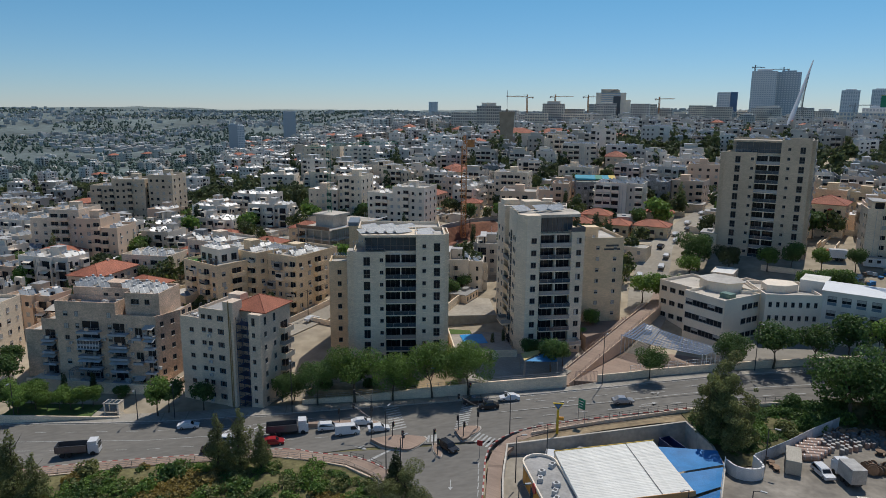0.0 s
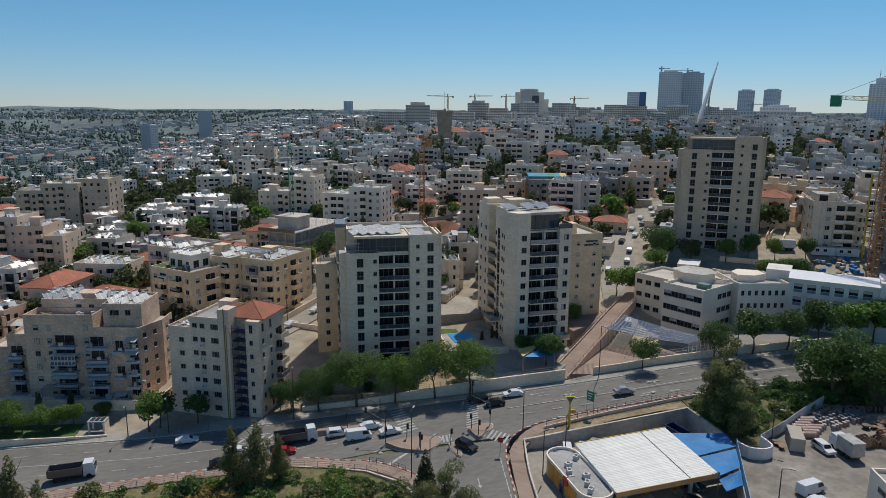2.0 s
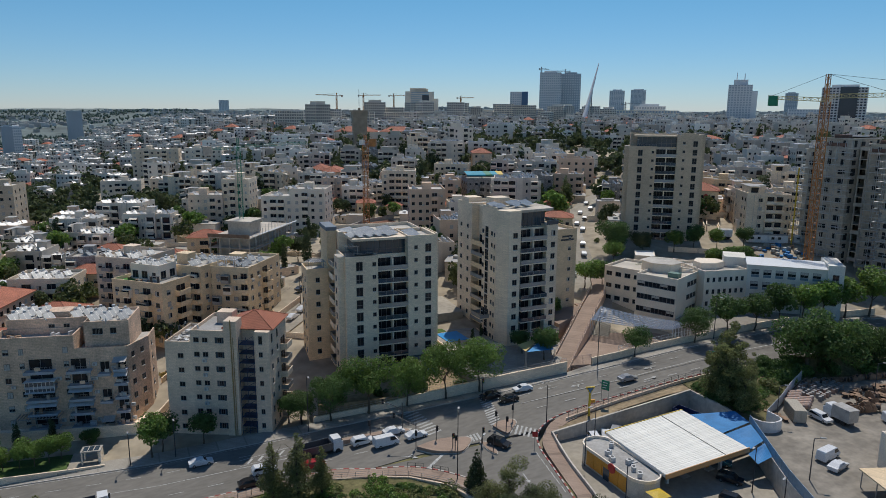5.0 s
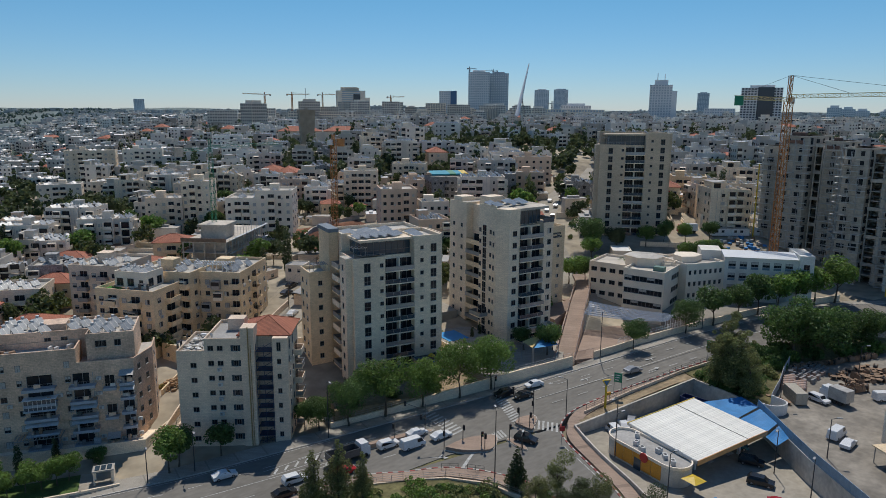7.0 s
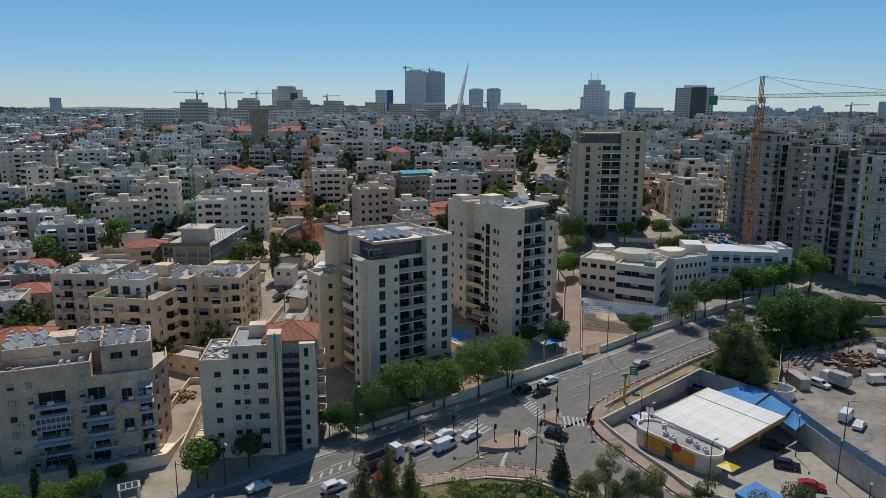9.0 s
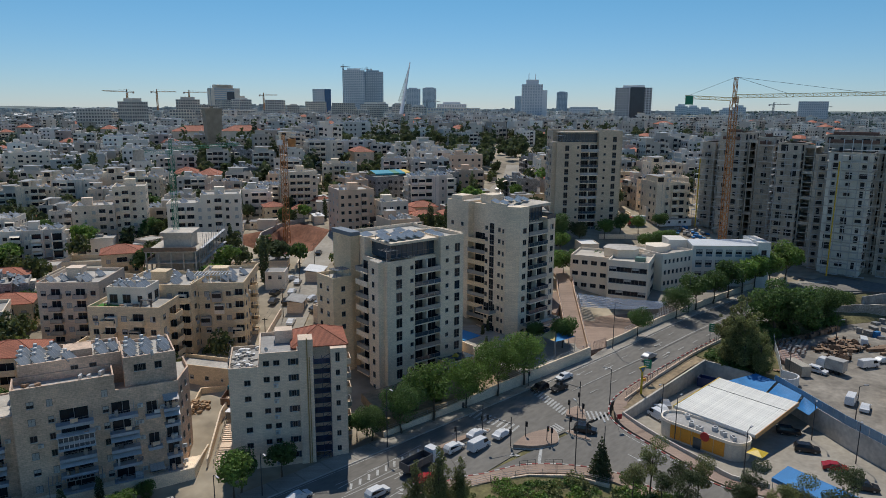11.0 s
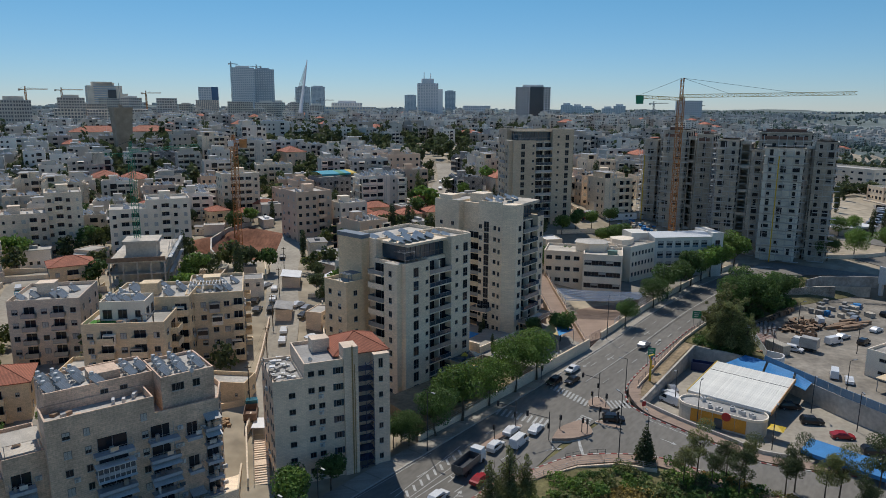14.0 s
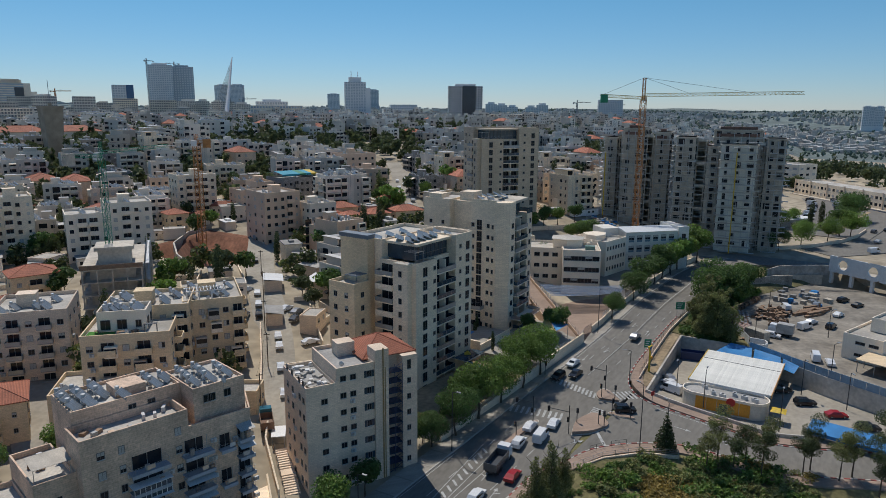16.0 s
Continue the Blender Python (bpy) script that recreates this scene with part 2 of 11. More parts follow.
class Mesher:
    """Gathers faces, each with a material index, into one mesh."""

    def __init__(self):
        self.v, self.f, self.m = [], [], []

    def quad(self, pts, mat=0):
        i = len(self.v)
        self.v += [tuple(p) for p in pts]
        self.f.append(tuple(range(i, i + len(pts))))
        self.m.append(mat)

    def prism(self, poly, z0, z1, mat=0, top=None):
        i, n = len(self.v), len(poly)
        self.v += [(p[0], p[1], z0) for p in poly] + [(p[0], p[1], z1) for p in poly]
        for k in range(n):
            j = (k + 1) % n
            self.f.append((i + k, i + j, i + n + j, i + n + k))
            self.m.append(mat)
        self.f += [tuple(range(i + n, i + 2 * n)), tuple(range(i + n - 1, i - 1, -1))]
        self.m += [mat if top is None else top, mat]

    def box(self, x0, y0, z0, x1, y1, z1, mat=0, top=None):
        self.prism([(x0, y0), (x1, y0), (x1, y1), (x0, y1)], z0, z1, mat, top)

    def rbox(self, c, s, yaw=0, mat=0):
        """A box of size s round c, turned by yaw degrees, standing on c's height."""
        a = radians(yaw)
        ca, sa = math.cos(a), math.sin(a)
        poly = [(c[0] + ca * x - sa * y, c[1] + sa * x + ca * y) for x, y in ((-s[0] / 2, -s[1] / 2), (s[0] / 2, -s[1] / 2), (s[0] / 2, s[1] / 2), (-s[0] / 2, s[1] / 2))]
        self.prism(poly, c[2], c[2] + s[2], mat)

    def tube(self, p, q, r0, r1=None, n=6, mat=0):
        p, q = Vector(p), Vector(q)
        r1 = r0 if r1 is None else r1
        d = (q - p).normalized()
        a = d.orthogonal().normalized()
        b = d.cross(a)
        i = len(self.v)
        for c, r in ((p, r0), (q, r1)):
            for k in range(n):
                t = 2 * math.pi * k / n
                self.v.append(tuple(c + (a * math.cos(t) + b * math.sin(t)) * r))
        for k in range(n):
            j = (k + 1) % n
            self.f.append((i + k, i + j, i + n + j, i + n + k))
            self.m.append(mat)
        self.f += [tuple(range(i + n, i + 2 * n)), tuple(range(i + n - 1, i - 1, -1))]
        self.m += [mat, mat]

    def shell(self, x0, y0, x1, y1, z0, z1, par=0.9, t=0.25, mat=0):
        """A block whose walls rise past its roof deck as a parapet, all in one skin."""
        i = len(self.v)
        for k, z in ((0, z0), (0, z1), (t, z1), (t, z1 - par)):
            self.v += [(x0 + k, y0 + k, z), (x1 - k, y0 + k, z), (x1 - k, y1 - k, z), (x0 + k, y1 - k, z)]
        for ring in range(3):
            for k in range(4):
                a, b = i + 4 * ring + k, i + 4 * ring + (k + 1) % 4
                self.f.append((a, b, b + 4, a + 4))
        self.f += [(i + 12, i + 13, i + 14, i + 15), (i + 3, i + 2, i + 1, i)]
        self.m += [mat] * 14

    def pieces(self):
        """The separate solids of this mesh, one Mesher each."""
        up = list(range(len(self.v)))

        def root(a):
            while up[a] != a:
                up[a] = up[up[a]]
                a = up[a]
            return a
        for f in self.f:
            for a in f[1:]:
                up[root(a)] = root(f[0])
        out = {}
        for f, m in zip(self.f, self.m):
            q = out.setdefault(root(f[0]), Mesher())
            q.quad([self.v[a] for a in f], m)
        return list(out.values())

    def rim(self, x0, y0, x1, y1, z0, z1, t=0.25, mat=0):
        """A low wall along the four sides of a roof."""
        self.box(x0, y0, z0, x1, y0 + t, z1, mat)
        self.box(x0, y1 - t, z0, x1, y1, z1, mat)
        self.box(x0, y0 + t, z0, x0 + t, y1 - t, z1, mat)
        self.box(x1 - t, y0 + t, z0, x1, y1 - t, z1, mat)

    def add(self, other, m):
        i = len(self.v)
        self.v += [tuple(m @ Vector(p)) for p in other.v]
        self.f += [tuple(i + k for k in f) for f in other.f]
        self.m += other.m

    def mesh(self, name, *mats):
        me = bpy.data.meshes.new(name)
        me.from_pydata(self.v, [], self.f)
        for mt in mats:
            me.materials.append(mt)
        if len(mats) > 1:
            me.polygons.foreach_set("material_index", self.m)
        me.update()
        return me


def part(name, mesh, parent, m=None, label=""):
    ob = new(name, mesh)
    ob.parent = parent
    if m is not None:
        ob.matrix_basis = m
    if label:
        ob["label"] = label
    return ob


def parts_of(name, mesher, mats, parent, label=""):
    """Each separate solid becomes a part of its own."""
    return [part(name, q.mesh(name, *mats), parent, None, label) for q in mesher.pieces()]


def thing(name, m, label, category, group=""):
    ob = new(name)
    ob.empty_display_size = 0.2
    ob.matrix_basis = m
    return tagged(ob, label, category, group)


def solid(name, mesher, mats, label, category, m=None, kind="", group=""):
    ob = new(name, mesher.mesh(name, *mats))
    if m is not None:
        ob.matrix_basis = m
    return tagged(ob, label, category, group, kind)


# ---- ground ----


def smooth(a, b, x):
    t = min(1.0, max(0.0, (x - a) / (b - a)))
    return t * t * (3 - 2 * t)


def along(line, x):
    """Straight steps between (x, value) pairs."""
    for (a, p), (b, q) in zip(line, line[1:]):
        if x <= b:
            return p + (q - p) * (max(a, x) - a) / (b - a)
    return line[-1][1]


CLIMB = ((-130, -1.94), (-11, 4.72), (5, 5.75), (15, 6.4), (25, 7.2), (35, 8.1), (47.5, 9.35), (67, 11.05), (80, 12.0), (110, 13.3), (150, 14.1), (175, 14.4))


def base_z(x):
    """The even fall of the land along the road."""
    return 5.34 + 0.056 * min(175.0, max(-130.0, x))


def road_z(x, y=135.0):
    """The main road climbs faster than the side road below it."""
    return base_z(x) + (along(CLIMB, x) - base_z(x)) * smooth(112, 128, y)


def far_kerb(x):
    """y of the main road's far kerb."""
    return along(((-140, 168.3), (-40, 146.6), (-26, 145.2), (-9.6, 143.6), (5, 142.2), (20, 140.4), (34, 138.7), (48, 137.0), (57, 136.0), (75, 134.9), (90, 134.0), (108, 132.3), (128, 130.6), (145, 126.0), (158, 118.0)), x)


def near_kerb(x):
    return along(((-140, 149.3), (-40, 127.3), (5, 127.3), (34, 122.9), (51, 123.4), (69, 122.6), (80, 121.9), (108, 118.2), (128, 116.5), (145, 112.0), (158, 104.0)), x)


def town_line(x):
    """The line from which the land rises towards the town."""
    if x < -40:
        return 146.3 - 0.22 * (x + 40)
    return 146.3 - 0.035 * max(0, x - 5) - 0.0048 * max(0.0, x - 105) ** 2


def ground(x, y):
    z = base_z(x)
    d = y - town_line(min(x, 158)) - 5
    if d > 0:
        z += 5.0 * smooth(0, 32, d) + 5.5 * smooth(20, 80, d) + 1.5 * smooth(80, 140, d)
        z += 3.5 * smooth(60, 150, x) * smooth(10, 40, d)
        hill = 13 * smooth(130, 330, d) + 9 * smooth(330, 720, d)
        z += hill * smooth(-70, 120, x) - 0.056 * max(0.0, min(175.0, x) - 60) * smooth(250, 600, d) * 1.2
        z -= 8 * smooth(-30, -140, x) * smooth(60, 300, d)
    if x > 175:
        z += 3 * smooth(175, 330, x) * smooth(-200, 50, d)
    r = math.hypot(x, y - 60)
    if r > 500:
        b = math.degrees(math.atan2(x, y - 60))
        z -= 26 * smooth(500, 850, r) * smooth(-4, -18, b)
        z -= 16 * smooth(450, 900, r) * smooth(68, 84, b)
        far = 56 + 22 * noise.noise((x * 0.0011, y * 0.0011, 3.0)) + 9 * noise.noise((x * 0.0035, y * 0.0035, 7.0)) + 4 * noise.noise((x * 0.011, y * 0.011, 2.0))
        k = smooth(1250, 3000, r)
        z = z * (1 - k) + far * k
    return z


def sheet_height(x, y):
    z = ground(x, y)
    pit = smooth(23.5, 27, x) * smooth(170, 150, x) * smooth(123, 119, y) * smooth(-60, 20, y)
    z = z * (1 - pit) + min(z, 4.9) * pit
    if x < 12 and y < 122:
        z -= 2.0 * smooth(118, 100, y) * smooth(10, -2, x)
    cut = smooth(32, 37, x) * smooth(66, 61, x) * smooth(256, 262, y) * smooth(296, 290, y)
    return z - 5.0 * cut


def build_ground():
    def axis(c0, c1, step, lo, hi, growth):
        a = list(np.arange(c0, c1 + 0.1, step))
        s, v = step, c1
        while v < hi:
            s *= growth
            v += s
            a.append(v)
        s, v = step, c0
        while v > lo:
            s *= growth
            v -= s
            a.insert(0, v)
        return a
    xs = axis(-130, 200, 3.0, -4600, 4600, 1.055)
    ys = axis(40, 330, 3.0, -900, 4700, 1.05)
    mb = Mesher()
    mb.v = [(x, y, sheet_height(x, y)) for y in ys for x in xs]
    w = len(xs)
    for j in range(len(ys) - 1):
        for i in range(w - 1):
            k = j * w + i
            mb.f.append((k, k + 1, k + w + 1, k + w))
            x, y = xs[i], ys[j]
            r = math.hypot(x, y)
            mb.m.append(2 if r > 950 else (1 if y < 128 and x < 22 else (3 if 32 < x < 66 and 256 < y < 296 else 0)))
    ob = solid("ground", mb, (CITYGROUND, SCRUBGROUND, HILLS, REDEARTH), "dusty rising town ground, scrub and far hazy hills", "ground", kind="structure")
    ob.data.polygons.foreach_set("use_smooth", [True] * len(ob.data.polygons))


def strip(y0, y1, x0, x1, lift, step=4.0, depth=3.0):
    """A paved band between two lines y0(x), y1(x) on the road's slope, with sides."""
    mb = Mesher()
    n = max(2, int((x1 - x0) / step) + 1)
    pts = [x0 + (x1 - x0) * i / (n - 1) for i in range(n)]
    for a, b in zip(pts, pts[1:]):
        i = len(mb.v)
        for x in (a, b):
            za, zb = road_z(x, y0(x)) + lift, road_z(x, y1(x)) + lift
            mb.v += [(x, y0(x), za), (x, y1(x), zb), (x, y0(x), za - depth), (x, y1(x), zb - depth)]
        mb.f += [(i, i + 4, i + 5, i + 1), (i, i + 2, i + 6, i + 4), (i + 1, i + 5, i + 7, i + 3)]
        mb.m += [0, 0, 0]
    return mb


def ribbon(points, width, z, lift=0.0, depth=0.3, mat=0, mb=None):
    """A band of given width along points; z(x, y) gives its height."""
    mb = mb or Mesher()
    n = len(points)
    rows = []
    for i, p in enumerate(points):
        a, b = Vector(points[max(0, i - 1)]), Vector(points[min(n - 1, i + 1)])
        t = (b - a).normalized()
        s = Vector((-t.y, t.x)) * width / 2
        h = z(p[0], p[1]) + lift
        k = len(mb.v)
        for q in (Vector(p) + s, Vector(p) - s):
            mb.v += [(q.x, q.y, h), (q.x, q.y, h - depth)]
        rows.append(k)
    for k, q in zip(rows, rows[1:]):
        mb.f += [(k + 2, q + 2, q, k), (k, q, q + 1, k + 1), (k + 3, q + 3, q + 2, k + 2)]
        mb.m += [mat] * 3
    for k, rev in ((rows[0], False), (rows[-1], True)):
        f = (k, k + 1, k + 3, k + 2)
        mb.f.append(f[::-1] if rev else f)
        mb.m.append(mat)
    return mb


def curve(points, step=1.5):
    """Points along a smooth line through the given ones."""
    out, n = [], len(points)
    for i in range(n - 1):
        p0, p1, p2, p3 = (Vector(points[max(0, min(n - 1, i + k))]) for k in (-1, 0, 1, 2))
        m = max(2, int((p2 - p1).length / step))
        for j in range(m):
            t = j / m
            out.append(tuple(0.5 * (2 * p1 + (p2 - p0) * t + (2 * p0 - 5 * p1 + 4 * p2 - p3) * t * t + (3 * p1 - p0 - 3 * p2 + p3) * t ** 3)))
    out.append(tuple(points[-1]))
    return out


def rz(x, y):
    return road_z(x, y)


def kerb_line(name, points, label, painted=False, height=0.17):
    """Kerb stones laid along a line, alternately painted where painted."""
    line = curve(points, 1.0)
    mb = Mesher()
    for i, (a, b) in enumerate(zip(line, line[1:])):
        a, b = Vector(a), Vector(b)
        c = (a + b) / 2
        yaw = math.degrees(math.atan2(b.y - a.y, b.x - a.x))
        mb.rbox((c.x, c.y, road_z(c.x, c.y) - 0.1), ((b - a).length + 0.02, 0.28, height + 0.1), yaw, (i // 1) % 2 if painted else 0)
    return solid(name, mb, (KERB, KERBRED), label, "kerb", kind="structure")


def wall_along(name, points, z0, z1, t, mat, label, step=None):
    """A wall of thickness t along points; z0 and z1 are heights or functions of (x, y)."""
    mb = Mesher()
    for a, b in zip(points, points[1:]):
        a, b = Vector(a), Vector(b)
        d = (b - a).normalized()
        s = Vector((-d.y, d.x)) * t / 2
        i = len(mb.v)
        for p in (a - d * t * 0.3, b + d * t * 0.3):
            lo = z0(p.x, p.y) if callable(z0) else z0
            hi = z1(p.x, p.y) if callable(z1) else z1
            for q in (p + s, p - s):
                mb.v += [(q.x, q.y, lo), (q.x, q.y, hi)]
        mb.f += [(i, i + 1, i + 5, i + 4), (i + 2, i + 6, i + 7, i + 3), (i + 1, i + 3, i + 7, i + 5), (i, i + 2, i + 3, i + 1), (i + 4, i + 5, i + 7, i + 6)]
        mb.m += [0] * 5
    return solid(name, mb, (mat,), label, "wall", kind="structure")


def railing(name, points, z, h, label, gap=2.0, mat=None, bars=3, group="", verticals=0):
    """Posts and rails along a line as one thing with its posts as parts."""
    line = [Vector(p) for p in points]
    o = line[0]
    th = thing(name, Matrix.Translation((o.x, o.y, z(o.x, o.y))), label, "railing", group)
    post = Mesher()
    post.tube((0, 0, 0), (0, 0, h), 0.045, n=5)
    pm = post.mesh("post", mat or METAL)
    rails = Mesher()
    base = Vector((o.x, o.y, z(o.x, o.y)))
    for a, b in zip(line, line[1:]):
        n = max(1, int((b - a).length / gap))
        za, zb = z(a.x, a.y), z(b.x, b.y)
        for k in range(n + 1):
            p = a.lerp(b, k / n)
            part("post", pm, th, Matrix.Translation(Vector((p.x, p.y, za + (zb - za) * k / n)) - base))
        for j in range(bars):
            hh = h * (1 - j / max(1, bars))
            rails.tube(Vector((a.x, a.y, za + hh)) - base, Vector((b.x, b.y, zb + hh)) - base, 0.03, n=4)
        if verticals:
            m = int((b - a).length / verticals)
            for k in range(m):
                p = a.lerp(b, (k + 0.5) / m)
                zz = za + (zb - za) * (k + 0.5) / m
                rails.tube(Vector((p.x, p.y, zz + 0.1)) - base, Vector((p.x, p.y, zz + h)) - base, 0.018, n=3)
    part("rail", rails.mesh("rail", mat or METAL), th)
    return th


build_ground()
PARK_EDGE = [(-140, 147.5), (-65, 131.3), (-50, 131.0), (-28, 129.2), (-12, 127.6), (-5, 124.2), (2.4, 120.6), (8.2, 114), (11.5, 106), (11, 97), (10.5, 87), (14.5, 76), (20, 62), (27, 45)]
STATION_EDGE = [(80, 121.9), (69, 122.6), (51, 123.4), (42, 123.6), (34, 122.9), (28.6, 120), (25.9, 115.5), (23.9, 108), (21.6, 99), (19.8, 92), (23, 80), (29, 66), (36, 48)]
main_road = solid("road", strip(lambda x: near_kerb(x) - (3 if -10 < x < 33 else 0.5), far_kerb, -140, 158, 0.05), (ASPHALT,), "grey worn asphalt main road with faded markings", "road", kind="structure")
_side = Mesher()
_p, _q = curve(PARK_EDGE[5:], 1.5), curve(STATION_EDGE[5:], 1.5)
for _i in range(60):
    _a, _b = _p[int(_i * (len(_p) - 1) / 60)], _p[int((_i + 1) * (len(_p) - 1) / 60)]
    _c, _d2 = _q[int(_i * (len(_q) - 1) / 60)], _q[int((_i + 1) * (len(_q) - 1) / 60)]
    _side.prism([_a, _b, _d2, _c][::-1], 3.0, 6.0, 0)
    for _k in range(-8, 0):
        _x, _y, _z = _side.v[_k]
        _side.v[_k] = (_x, _y, road_z(_x, _y) + (0.046 if _k >= -4 else -0.8))
side_road = solid("side_road", _side, (ASPHALT,), "grey asphalt side road running down from the junction", "road", kind="structure")
kerb_line("kerb_park", PARK_EDGE[1:], "red and white painted kerb round the green", True)
kerb_line("kerb_station", STATION_EDGE, "red and white painted kerb beside the service station", True)
kerb_line("kerb_far", [(x, far_kerb(x) + 0.1) for x in range(-120, 157, 12)], "pale stone kerb along the main road")
solid("pavement_far", strip(lambda x: far_kerb(x) + 0.2, lambda x: far_kerb(x) + along(((-20, 4.4), (20, 2.9), (48, 1.9), (56, 3.2), (90, 3.0)), x), -130, 157, 0.17), (PAVGREY,), "grey paved footway along the main road", "pavement", kind="structure")
_inner = [(p[0] - 1.6 * t[0], p[1] - 1.6 * t[1]) for p, t in [((x, y), (0.25, 0.95)) if x < -8 else ((x, y), (0.75, 0.65)) for x, y in PARK_EDGE[1:8]]] + [(x - 1.7, y) for x, y in PARK_EDGE[8:]]
solid("pavement_park", ribbon(curve(_inner, 1.5), 3.0, rz, 0.16, 0.6), (PAVING,), "reddish paved footway round the green", "pavement", kind="structure")
solid("pavement_station", ribbon(curve([(79, 120.6), (60, 121.7), (44, 122.2), (35, 121.2), (30.4, 118.2), (27.7, 114.5), (25.7, 107.6), (23.4, 98.6), (21.6, 91.6), (24.8, 80.5), (30.8, 66.7)], 1.5), 2.6, rz, 0.16, 0.8), (PAVING,), "reddish paved footway beside the service station", "pavement", kind="structure")
# service station plot and storage yard, each a flat slab
YARD_WALL = [(66.5, 118.0), (66.4, 108.0), (64.6, 100.8), (58.2, 91.0), (53.2, 83.2), (46.6, 71.0), (36, 52)]
_st = Mesher()
_st.prism([(28.8, 116.8), (27.2, 107.2), (25.0, 98), (23.4, 92), (26.5, 81), (31, 68), (34, 51), (36.4, 51.8), (47.0, 70.8), (53.6, 83.0), (58.6, 90.8), (65.0, 100.6), (66.8, 108.0), (66.9, 118.2), (33, 118.2)][::-1], 4.0, 5.7)
solid("station_forecourt", _st, (PALEROAD,), "pale oil-stained asphalt forecourt of the service station", "pavement", kind="structure")
_yd = Mesher()
_yd.prism([(79.9, 105.5), (70.4, 101.6), (64.8, 100.7), (58.4, 90.9), (53.4, 83.1), (46.8, 70.9), (30, 40), (150, 40), (150, 92), (128, 104), (96, 113), (87.5, 109.3)], 4.0, 9.2)
solid("yard_floor", _yd, (material("oily_yard_concrete", (0.235, 0.21, 0.175), rough=0.95, stain=(0.12, 0.7), grain=(0.7, 0.4)),), "pale concrete floor of a storage yard", "pavement", kind="structure")
_pl = Mesher()
_edge = [(33, 118.2, 7.7, 120.9), (40, 118.2, 8.2, 121.2), (50, 118.2, 9.4, 121.2), (60, 118.2, 10.1, 121.1), (66.7, 118.2, 10.2, 120.9), (66.75, 108.2, 9.7, 120.9), (70.4, 101.7, 9.4, 120.6), (80, 105.6, 9.3, 119.8), (87.5, 109.4, 9.3, 118.9), (96, 113.1, 9.2, 118.0), (112, 109.0, 9.2, 116.2), (128, 104.0, 9.2, 114.6), (140, 98.0, 9.2, 111.6), (152, 91.0, 9.2, 106.0)]
for (_x0, _y0, _z0, _t0), (_x1, _y1, _z1, _t1) in zip(_edge, _edge[1:]):
    for _k in range(4):
        _u, _v = _k / 4, (_k + 1) / 4
        _q = [(_x, _y + (_t - _y) * _w, _z + (road_z(_x) - 0.35 - _z) * _w + 0.25 * noise.noise((_x * 0.2, _w * 3, 5.0)) * (0 < _w < 1)) for _x, _y, _z, _t, _w in ((_x0, _y0, _z0, _t0, _u), (_x1, _y1, _z1, _t1, _u), (_x1, _y1, _z1, _t1, _v), (_x0, _y0, _z0, _t0, _v))]
        _pl.quad(_q)
_pl.quad([(66.75, 108.2, 9.7), (66.6, 108.0, 9.7), (64.8, 100.7, 9.45), (70.4, 101.7, 9.4)][::-1])
_pl.m = [1 if sum(_pl.v[_k][0] for _k in _f) / len(_f) > 65 else 0 for _f in _pl.f]
solid("planted_bank", _pl, (EARTH, SCRUBGROUND), "earth bank with dense green scrub between road and yards", "bank", kind="structure")
wall_along("wall_station_back", [(30.5, 117.9), (66.5, 117.9)], 4.0, lambda x, y: 7.9 + 2.4 * smooth(32, 60, x), 0.45, CASTWALL, "tall stained concrete retaining wall behind the service station")
wall_along("wall_yard", YARD_WALL, 4.0, lambda x, y: 10.2 if y > 60 else 9.9, 0.45, CASTWALL, "tall concrete retaining wall below the storage yard")
wall_along("wall_station_low", curve([(30.5, 117.9), (28.6, 112), (27.0, 106.8), (24.9, 98), (23.3, 91.6), (25, 86)], 2.0), 4.5, lambda x, y: road_z(x, y) + 0.75, 0.3, CASTWALL, "low pale concrete wall round the forecourt")
# wall along the far footway
FAR_WALL = [(-9, 148.0), (4, 145.9), (20.9, 143.4), (34.5, 141.4), (48.9, 139.0)]
SCHOOL_WALL = [(56.4, 139.2), (63.6, 138.5), (70.5, 138.3), (78.5, 137.6), (87.5, 137.1), (108, 135.4), (128, 133.7), (146, 129.0)]
wall_along("wall_far", FAR_WALL, 2.0, lambda x, y: road_z(x) + 1.2 + 1.6 * smooth(-8, 30, x), 0.4, STONE, "cream stone retaining wall along the footway")
wall_along("wall_school", SCHOOL_WALL, 3.0, lambda x, y: road_z(x) + 1.9, 0.4, STONE, "cream stone wall in front of the school")

# ---- building pieces ----
LIB = {}


